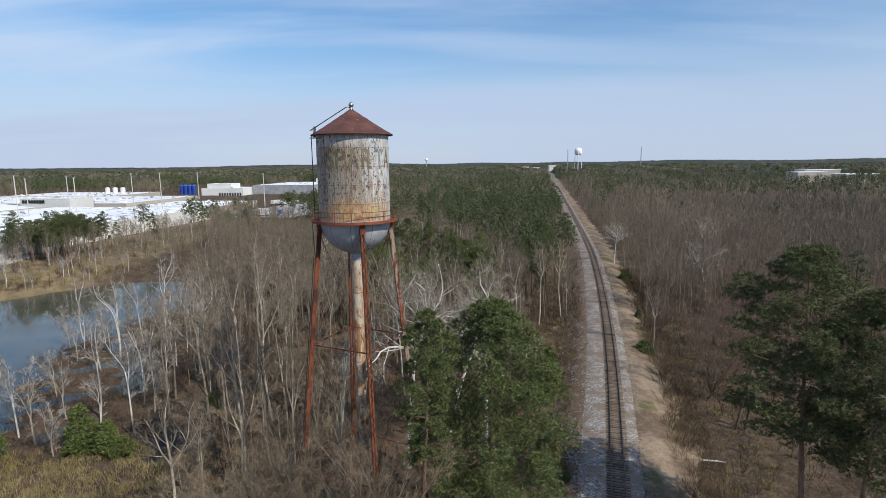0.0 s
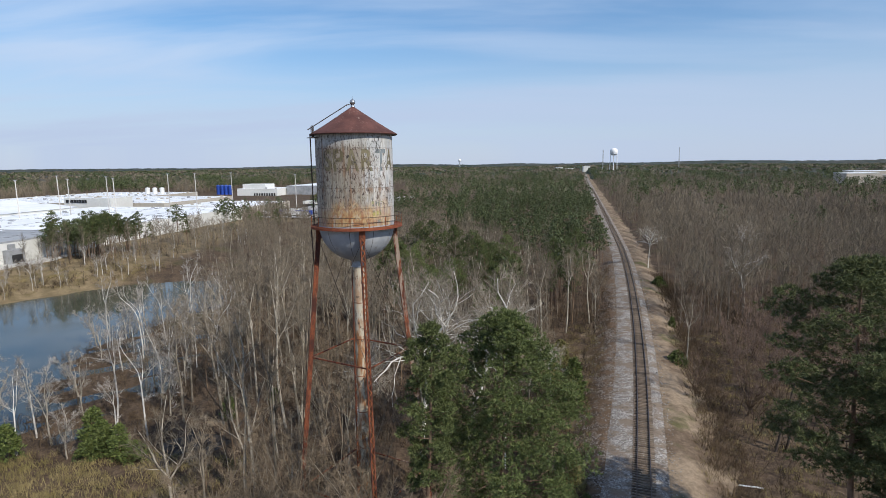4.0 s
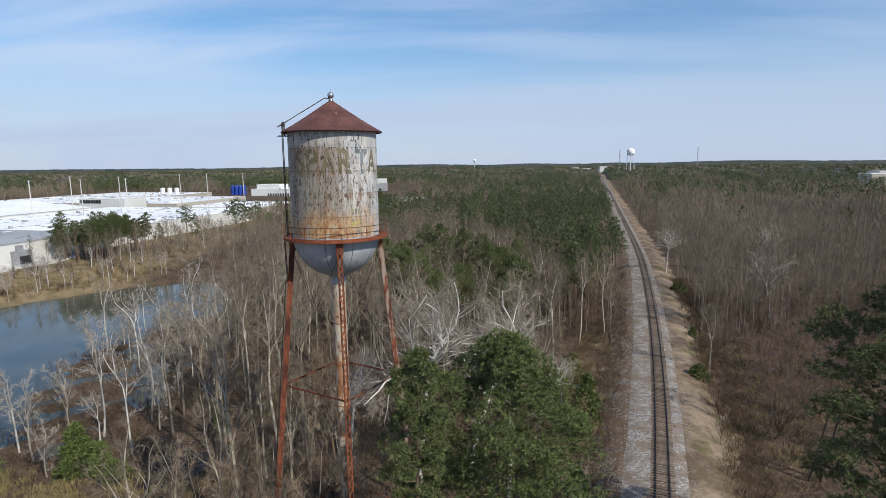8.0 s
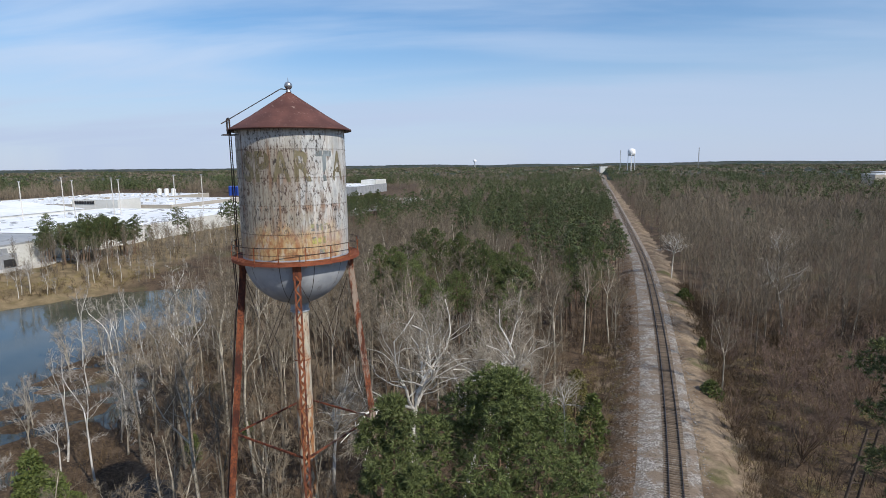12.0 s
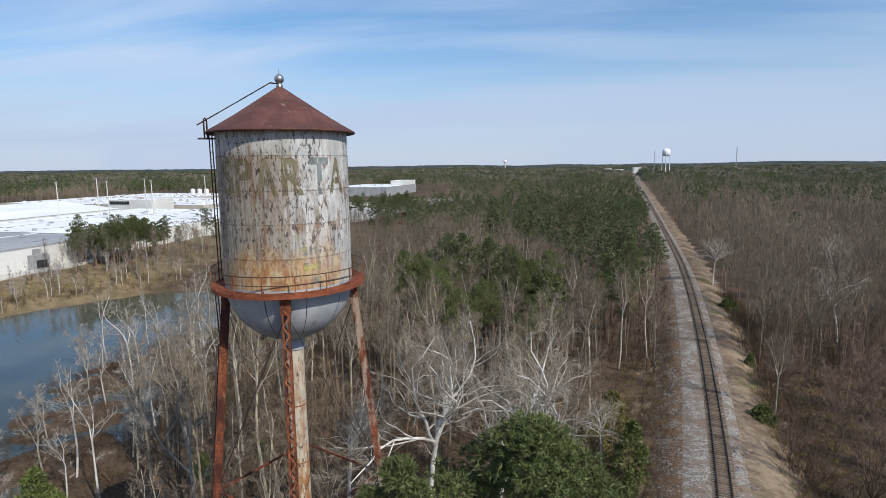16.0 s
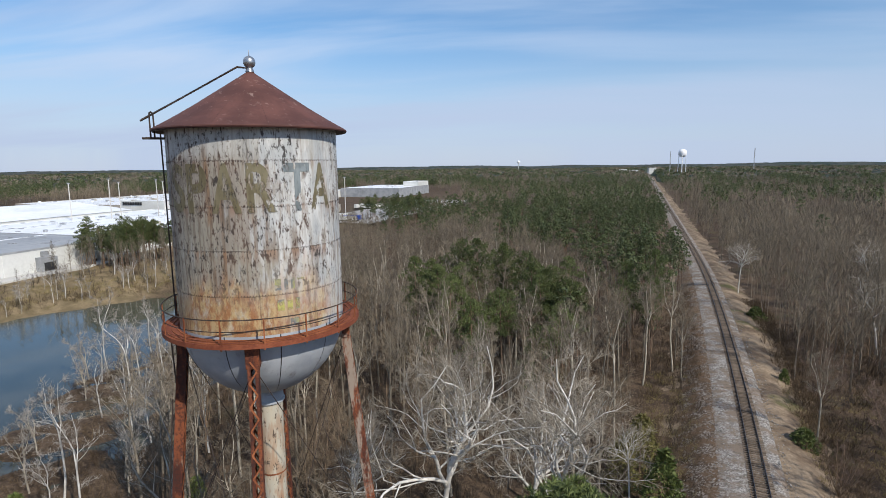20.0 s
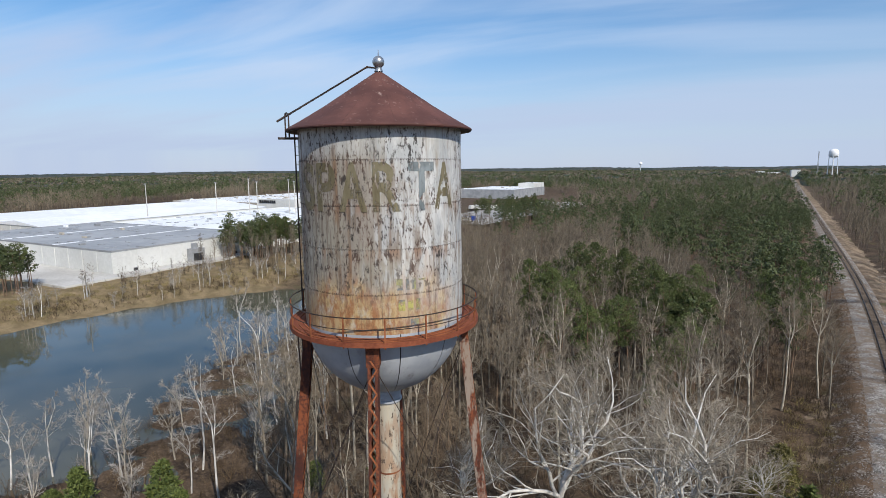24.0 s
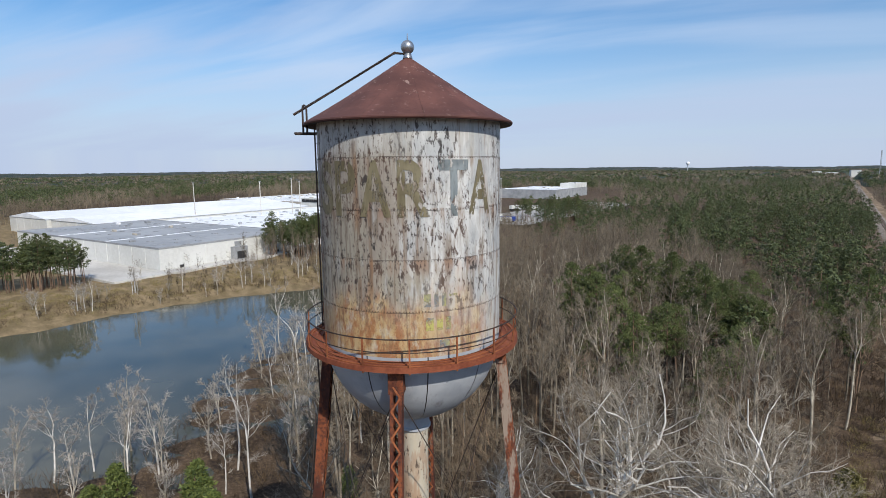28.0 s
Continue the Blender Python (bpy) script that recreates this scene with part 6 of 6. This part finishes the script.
fs.append(tuple(q * 3 for q in range(28)))
hollow.add(vs, fs)
k = Mat("near_black_ground", 0.45, 0, 0.3)
k.colour(k.mix(k.ramp(k.noise(1.2, 5, 0.6), 0.4, 0.6), (0.012, 0.009, 0.007), (0.030, 0.022, 0.016))).bump(k.noise(4, 4), 0.6, 0.08)
solid("mud_hollow", hollow, k.m, "near-black shallow hollow among brush", "mud", kind="structure")

# ---------------------------------------------------------------- the plant beyond the pond
plant_m = pose(PX, PY, 0, 0, 0, PANG)
wall_white = two_tone("painted_metal_wall", (0.56, 0.56, 0.53), (0.68, 0.68, 0.65), 0.05, 0.8, 0.7, vary=0.06, bump=0.1)
wall_tan = two_tone("tan_block_wall", (0.357, 0.323, 0.272), (0.442, 0.408, 0.348), 0.05, 0.8, 0.8, vary=0.08, bump=0.1)
roof_white = two_tone("white_roof_membrane", (0.66, 0.68, 0.70), (0.82, 0.83, 0.84), 0.03, 0.25, 0.6, vary=0.05, bump=0)
roof_grey = two_tone("grey_roof_membrane", (0.26, 0.275, 0.29), (0.35, 0.365, 0.38), 0.03, 0.3, 0.8, vary=0.05, bump=0)
metal_grey = two_tone("grey_sheet_metal", (0.255, 0.264, 0.272), (0.357, 0.365, 0.374), 0.2, 2, 0.6, 0.2, 0.1, 0.15)
blue_paint = two_tone("blue_paint", (0.017, 0.051, 0.272), (0.025, 0.076, 0.357), 0.2, 2, 0.5, vary=0.1, bump=0)
dark_open = two_tone("dark_opening", (0.017, 0.017, 0.019), (0.043, 0.043, 0.044), 0.2, 2, 0.6, vary=0.1, bump=0)


def building(label, x0, y0, x1, y1, z0, z1, roof_m, wall_m, gable=0.0, along_y=True, seams=8.0, units=6, seed=1, openings=0, flat_units=False):
    """A flat- or gable-roofed works building with wall panels, parapet, roof seams and vents."""
    ob = thing("factory_building", label, "building", "plant buildings", plant_m)
    r = random.Random(seed)
    g = Geo()
    g.box(x0, y0, z0, x1, y1, z1 - 0.02)
    wall = part("wall", g, wall_m, ob)
    n = max(2, int((x1 - x0) / 9))
    for i in range(1, n):
        g = Geo()
        xx = x0 + (x1 - x0) * i / n
        g.box(xx - 0.12, y0 - 0.10, z0, xx + 0.12, y0 - 0.002, z1 - 0.4)
        part("pilaster", g, wall_m, wall)
    n = max(2, int((y1 - y0) / 9))
    for i in range(1, n):
        g = Geo()
        yy = y0 + (y1 - y0) * i / n
        g.box(x1 + 0.002, yy - 0.12, z0, x1 + 0.10, yy + 0.12, z1 - 0.4)
        part("pilaster", g, wall_m, wall)
    for i in range(openings):
        g = Geo()
        yy = y0 + (y1 - y0) * (i + 0.5 + r.uniform(-0.2, 0.2)) / openings
        g.box(x1 - 0.3, yy - 1.0, z0, x1 + 0.04, yy + 1.0, z0 + 2.6)
        part("door", g, dark_open, ob)
    if gable:
        g = Geo()
        if along_y:
            xm = (x0 + x1) / 2
            v = [(x0 - 0.4, y0 - 0.4, z1), (xm, y0 - 0.4, z1 + gable), (x1 + 0.4, y0 - 0.4, z1), (x0 - 0.4, y1 + 0.4, z1), (xm, y1 + 0.4, z1 + gable), (x1 + 0.4, y1 + 0.4, z1)]
        else:
            ym = (y0 + y1) / 2
            v = [(x1 + 0.4, y0 - 0.4, z1), (x1 + 0.4, ym, z1 + gable), (x1 + 0.4, y1 + 0.4, z1), (x0 - 0.4, y0 - 0.4, z1), (x0 - 0.4, ym, z1 + gable), (x0 - 0.4, y1 + 0.4, z1)]
        g.add(v, [(0, 1, 4, 3), (1, 2, 5, 4), (0, 2, 1), (3, 4, 5), (0, 3, 5, 2)])
        part("roof", g, roof_m, ob)
        return ob
    g = Geo()
    g.box(x0 + 0.3, y0 + 0.3, z1 - 0.4, x1 - 0.3, y1 - 0.3, z1 + 0.02)
    roof_ob = part("roof", g, roof_m, ob)
    for a, b, c, d in ((x0 - 0.05, y0 - 0.05, x1 + 0.05, y0 + 0.3), (x0 - 0.05, y1 - 0.3, x1 + 0.05, y1 + 0.05), (x0 - 0.05, y0 + 0.301, x0 + 0.3, y1 - 0.301), (x1 - 0.3, y0 + 0.301, x1 + 0.05, y1 - 0.301)):
        g = Geo()
        g.box(a, b, z1 - 0.35, c, d, z1 + 0.32)
        part("parapet", g, metal_grey if roof_m == roof_grey else wall_m, roof_ob)
    m = int((x1 - x0) / seams)
    for i in range(1, m):
        g = Geo()
        xx = x0 + (x1 - x0) * i / m
        w = 1.0 if roof_m == roof_grey else 0.15
        g.box(xx - w, y0 + 0.31, z1 + 0.022, xx + w, y1 - 0.31, z1 + 0.10)
        part("roof_seam", g, roof_white if w > 0.3 else metal_grey, roof_ob)
    for i in range(units):
        g = Geo()
        xx, yy = r.uniform(x0 + 3, x1 - 4), r.uniform(y0 + 3, y1 - 4)
        w, d, h = r.uniform(0.8, 3.2), r.uniform(0.8, 2.4), r.uniform(0.12, 0.3) if flat_units and r.random() < 0.95 else r.uniform(0.5, 1.6)
        g.box(xx, yy, z1 + 0.024, xx + w, yy + d, z1 + h, 0.05)
        part("roof_vent", g, metal_grey if flat_units and h < 0.4 else r.choice((metal_grey, roof_white, wall_tan)), roof_ob)
    return ob


building("wide low factory block with grey roof and white walls", -122, 0, 0, 66, 2.6, 12.2, roof_grey, wall_white, seams=40, units=110, seed=3, openings=3, flat_units=True)
building("long white-roofed factory hall with gable end", -228, 34, -176, 212, 2.6, 12.8, roof_white, wall_white, gable=3.2, seed=4)
building("long white-roofed factory hall with gable end", -175, 36, -123, 190, 2.6, 12.4, roof_white, wall_white, gable=2.6, seed=5)
building("white flat-roofed factory block beside pines", -121, 66.5, -5, 206, 2.6, 11.2, roof_white, wall_white, seams=24, units=130, seed=6, openings=2, flat_units=True)
building("raised white plant house with dark window band", -158, 214, -118, 236, 2.6, 16.6, roof_white, wall_white, seams=9, units=5, seed=9)
building("white flat-roofed factory block with tan walls", -300, 237, -92, 330, 2.6, 11.4, roof_white, wall_tan, seams=14, units=50, seed=8)
building("white flat-roofed factory block with tan walls", -91, 236, -20, 300, 2.6, 9.0, roof_white, wall_tan, seams=14, units=14, seed=7)
building("long tan-walled warehouse with white roof", -330, 340, -205, 440, 3, 9.5, roof_white, wall_tan, seams=14, units=40, seed=10)
building("long grey metal warehouse with white roof", -120, 492, -45, 600, 3, 14.0, roof_white, metal_grey, seams=14, units=8, seed=11)
building("white end block on the grey warehouse roof", -66, 560, -45.5, 599, 14.05, 19.5, roof_white, wall_white, seams=9, units=3, seed=15)
building("white loading warehouse with dark dock doors", -173, 470, -121, 510, 3, 11.5, roof_white, wall_white, seams=9, units=8, seed=12)
building("raised white house on a warehouse roof", -170, 478, -140, 500, 11.55, 16.5, roof_white, wall_white, seams=9, units=2, seed=16)
for i in range(9):
    g = Geo()
    g.box(-151 + 3.2 * i, 469.6, 3.2, -149.2 + 3.2 * i, 469.99, 6.6)
    part("dock_door", g, dark_open, bpy.data.objects["factory_building.010"])
for i in range(8):
    g = Geo()
    g.box(-156 + 2.3 * i, 213.6, 13.6, -154.3 + 2.3 * i, 213.99, 15.8)
    wn = part("window", g, dark_open, bpy.data.objects["factory_building.004"])

# blue silos
for i in range(4):
    silo = thing("silo", "tall bright blue steel silo", "silo", "blue silos", plant_m @ pose(-214 + 5.4 * i, 495, 3))
    g = Geo()
    g.lathe([(2.3, 0), (2.3, 11.5), (1.2, 12.6), (0.0, 12.8)], 20)
    part("shell", g, blue_paint, silo, smooth=False)
    g = Geo()
    g.lathe([(2.34, 11.3), (2.38, 11.3), (2.38, 11.5), (2.34, 11.5)], 20)
    part("rim", g, metal_grey, silo)
for i in range(3):
    silo = thing("tank", "white cylindrical storage tank on a roof", "tank", "white tanks", plant_m @ pose(-241 + 9 * i, 404, 9.55))
    g = Geo()
    g.lathe([(2.4, 0), (2.4, 6.5), (1.0, 7.0), (0, 7.1)], 20)
    part("shell", g, wall_white, silo)
# floodlight poles
pole_mat = two_tone("weathered_pole", (0.42, 0.40, 0.37), (0.58, 0.56, 0.53), 1, 6, 0.8, vary=0.15)
for x, y, h in ((-261, 309, 30), (-246, 322, 32), (-242, 325, 30), (-226, 337, 31), (-223, 339, 30), (-197, 355, 32), (-183, 363, 32), (-163, 373, 32), (-290, 282, 30), (-128, 400, 30)):
    lamp = thing("floodlight_pole", "tall slim floodlight pole over the plant", "light pole", "floodlight poles", pose(x, y, 2.6))
    g = Geo()
    g.tube([(0, 0, 0), (0, 0, h)], [0.36, 0.24], 8)
    part("pole", g, pole_mat, lamp)
    g = Geo()
    g.box(-0.8, -0.2, h - 0.25, 0.8, 0.2, h + 0.25, 0.05)
    part("lamp_head", g, metal_grey, lamp)
# utility pole by the pond
up = thing("utility_pole", "bare pale wooden utility pole on the grassy bank", "utility pole", "", pose(-159, 144, 1.5))
g = Geo()
g.tube([(0, 0, 0), (0.1, 0, 13)], [0.2, 0.13], 8)
part("pole", g, pole_mat, up)

# parked trailers in the yard
for i, (tx, ty, tt) in enumerate(((2, 226, 84), (6, 228, 84), (10.5, 226, 86), (15, 229, 84), (19, 227, 84), (30, 214, 4), (31, 219, 8), (-12, 318, 84), (-7, 320, 84), (-2, 318, 84), (4, 321, 84))):
    tr = thing("trailer", "parked blue box trailer in the yard" if i in (2, 6) else "parked white box trailer in the yard", "trailer", "parked trailers", plant_m @ pose(tx, ty, 4.4, 0, 0, tt))
    g = Geo()
    g.box(-6, -1.25, 1.1, 6, 1.25, 3.9, 0.06)
    part("body", g, blue_paint if i in (2, 6) else wall_white, tr)
    for xx in (-4.6, -3.4, 4.0):
        for yy in (-1.0, 1.0):
            g = Geo()
            g.tube([(xx, yy - 0.15, 0.5), (xx, yy + 0.15, 0.5)], 0.5, 10)
            part("wheel", g, dark_open, tr)

# cars by the wall
tyre = two_tone("black_tyre", (0.018, 0.018, 0.019), (0.035, 0.034, 0.034), 2, 10, 0.8, bump=0)
car_paint = [two_tone("car_paint_" + nm, c0, c1, 0.5, 3, 0.3, 0.2, 0, 0.05) for nm, c0, c1 in (("white", (0.62, 0.63, 0.64), (0.70, 0.70, 0.70)), ("silver", (0.30, 0.31, 0.33), (0.38, 0.39, 0.40)), ("red", (0.26, 0.03, 0.025), (0.33, 0.05, 0.04)), ("dark", (0.03, 0.035, 0.045), (0.05, 0.055, 0.065)))]
for i in range(10):
    nm = ("white", "silver", "white", "dark", "red", "silver", "white", "dark", "white", "silver")[i]
    car = thing("car", nm + " car parked in the factory yard", "car", "parked cars", plant_m @ pose(4 + 3.0 * i, 210.5 + 0.3 * (i % 3), 4.4, 0, 0, 90))
    g = Geo()
    v = [(x, y, z) for x in (-2.2, -2.1, 1.0, 2.2) for y, z in ((-0.88, 0.35), (0.88, 0.35), (0.86, 0.82 if x < 2 else 0.7), (-0.86, 0.82 if x < 2 else 0.7))]
    g.add(v, [(3, 2, 1, 0), (12, 13, 14, 15)] + [(4 * q + e, 4 * q + (e + 1) % 4, 4 * q + 4 + (e + 1) % 4, 4 * q + 4 + e) for q in range(3) for e in range(4)])
    part("body", g, bpy.data.materials["car_paint_" + nm], car)
    g = Geo()
    v = [(x, y, 0.83) for x, y in ((-1.8, -0.8), (1.1, -0.8), (1.1, 0.8), (-1.8, 0.8))] + [(x, y, 1.38) for x, y in ((-1.3, -0.66), (0.35, -0.66), (0.35, 0.66), (-1.3, 0.66))]
    g.add(v, [(3, 2, 1, 0), (4, 5, 6, 7), (0, 1, 5, 4), (1, 2, 6, 5), (2, 3, 7, 6), (3, 0, 4, 7)])
    part("cabin", g, dark_open, car, "dark glazed cabin")
    for xx in (-1.35, 1.35):
        for yy in (-0.8, 0.8):
            g = Geo()
            g.tube([(xx, yy - 0.1, 0.33), (xx, yy + 0.1, 0.33)], 0.33, 10)
            part("wheel", g, tyre, car)
# concrete apron round the grey-roofed block
apron = two_tone("pale_apron_concrete", (0.40, 0.385, 0.355), (0.54, 0.525, 0.49), 0.06, 0.7, 0.9, vary=0)
g = Geo()
g.box(-135, -20, 3.2, 7.5, -0.15, 4.18, 0.1)
g.box(0.15, -0.149, 3.2, 7.4, 56, 4.17, 0.1)
ap = solid("pavement", g, apron, "pale concrete apron in front of the factory block", "pavement", kind="structure")
ap.matrix_basis = plant_m
# yard paving
g = Geo()
g.add([plant_m @ Vector(p) for p in ((-4, 207, 4.35), (50, 207, 4.35), (60, 440, 4.6), (-4, 440, 4.6))], [(0, 1, 2, 3)])
solid("pavement", g, two_tone("worn_concrete_yard", (0.281, 0.272, 0.255), (0.374, 0.365, 0.348), 0.05, 0.5, 0.9, vary=0), "worn pale concrete factory yard", "pavement", kind="structure")

# ---------------------------------------------------------------- far landmarks
paint_white = two_tone("white_tank_paint", (0.74, 0.75, 0.76), (0.82, 0.82, 0.82), 0.1, 1, 0.5, vary=0, bump=0)


def on_bearing(deg, dist, x0=0.0, y0=0.0):
    a = radians(deg)
    return x0 + dist * math.sin(a), y0 + dist * math.cos(a)


x, y = on_bearing(13.45, 1500)
zb = float(ground_z(x, y))
wt2 = thing("water_tower", "distant white elevated water tower with a rounded tank", "water tower", "", pose(x, y, zb))
top = 66 - zb
g = Geo()
g.lathe([(0.0, top + 5), (4, top + 4.4), (8, top + 2), (9.4, top - 2), (9.4, top - 9), (7, top - 12.5), (2.5, top - 14), (0, top - 14)], 28)
part("tank", g, paint_white, wt2, smooth=True)
g = Geo()
g.tube([(0, 0, 0), (0, 0, top - 13)], 1.2, 10)
part("riser", g, paint_white, wt2)
for q in range(6):
    a = 2 * math.pi * q / 6 + 0.3
    g = Geo()
    g.tube([(11 * math.cos(a), 11 * math.sin(a), 0), (8.8 * math.cos(a), 8.8 * math.sin(a), top - 8)], 0.75, 8)
    part("leg", g, paint_white, wt2)
for deg, dist, h in ((19.3, 1900, 78), (12.45, 1700, 70)):
    x, y = on_bearing(deg, dist)
    zb = float(ground_z(x, y))
    mast = thing("radio_mast", "slim distant lattice radio mast", "mast", "masts", pose(x, y, zb))
    g = Geo()
    for q in range(3):
        a = 2 * math.pi * q / 3
        g.tube([(1.6 * math.cos(a), 1.6 * math.sin(a), 0), (0.9 * math.cos(a), 0.9 * math.sin(a), h - zb)], 0.35, 5)
    for q in range(12):
        zz = (h - zb) * q / 12
        g.beam((-1.3, 0, zz), (1.3, 0, zz + 5), 0.3)
    part("mast", g, metal_grey, mast)
x, y = on_bearing(-1.66, 2600)
zb = float(ground_z(x, y))
dome = thing("water_tower", "very distant pale water tower above the tree line", "water tower", "", pose(x, y, zb))
g = Geo()
g.lathe([(0, 56 - zb), (5, 54 - zb), (8, 49 - zb), (6, 44 - zb), (2, 41 - zb), (2, 0)], 20)
part("tank", g, paint_white, dome, smooth=True)
# works to the east
for x0, y0, x1, y1, z1 in ((529, 839, 573, 869, 17), (581, 809, 627, 843, 14), (567, 883, 623, 909, 19)):
    eb = thing("warehouse", "distant pale warehouse among trees", "building", "eastern buildings")
    g = Geo()
    g.box(x0, y0, 1, x1, y1, z1)
    part("wall", g, wall_tan, eb)
    g = Geo()
    g.box(x0 - 0.5, y0 - 0.5, z1 + 0.01, x1 + 0.5, y1 + 0.5, z1 + 0.8)
    part("roof", g, roof_white, eb)
for deg, dist, w, h in ((9.3, 1750, 24, 5), (10.9, 1900, 22, 9), (8.3, 1800, 18, 6)):
    x, y = on_bearing(deg, dist)
    zb = float(ground_z(x, y)) + 10
    eb = thing("warehouse", "far white building at the end of the track", "building", "far buildings", pose(x, y, zb))
    g = Geo()
    g.box(-w / 2, -10, -10, w / 2, 10, h)
    part("wall", g, wall_white, eb)
    g = Geo()
    g.box(-w / 2 - 0.5, -10.5, h + 0.01, w / 2 + 0.5, 10.5, h + 1)
    part("roof", g, roof_white, eb)

# small things by the line
PIPE = (33.1, 66.9)
g = Geo()
g.tube([(0, 0, 0.12), (1.9, 0.4, 0.16), (2.6, 0.5, 0.12)], 0.09, 10)
pipe = solid("fallen_pipe", g, paint_white, "short white pipe lying in the grass by the track", "pipe", smooth=False)
pipe.matrix_basis = pose(PIPE[0], PIPE[1], float(ground_z(*PIPE)), 0, 0, -25)

# air handler with its duct against the plant's east wall
ah = thing("air_handler", "grey sheet-metal air handler against the factory wall", "air handler", "", plant_m @ pose(0.1, 33, 2.9))
for nm, bx, mt in (("casing", (0.1, -3.0, 0.6, 3.2, 3.0, 6.4), metal_grey), ("base", (0.0, -3.3, 0.0, 3.5, 3.3, 0.59), wall_tan), ("duct", (0.1, -1.0, 6.41, 1.6, 1.0, 8.4), metal_grey), ("louvre", (3.21, -2.2, 1.6, 3.27, 2.2, 4.6), dark_open)):
    g = Geo()
    g.box(*bx)
    part(nm, g, mt, ah)


# an old leaning frame of two poles with rungs, in the brush by the track
poles = thing("pole_frame", "dark weathered frame of two leaning poles with rungs", "pole frame", "", pose(42.4, 75.5, float(ground_z(42.4, 75.5)), 3, 9, 12))
wood_dark = two_tone("dark_pole_wood", (0.040, 0.030, 0.024), (0.095, 0.072, 0.056), 1.5, 14, 0.9)
for x in (-0.75, 0.75):
    b = Wood(7)
    b.limb([Vector((x, 0, -0.4)), Vector((x * 0.97, 0, 5.0)), Vector((x * 0.9, 0, 10.5))], [0.17, 0.15, 0.12], 8)
    me = tri_mesh("pole", *b.arrays())
    me.materials.append(wood_dark)
    part("pole", me, None, poles)
for i in range(9):
    z = 0.9 + 1.05 * i
    w = 0.80 - 0.008 * i
    b = Wood(8)
    b.limb([Vector((-w - 0.2, 0.10, z)), Vector((w + 0.2, 0.10, z + 0.05))], [0.06, 0.06], 6)
    me = tri_mesh("rung", *b.arrays())
    me.materials.append(wood_dark)
    part("rung", me, None, poles)
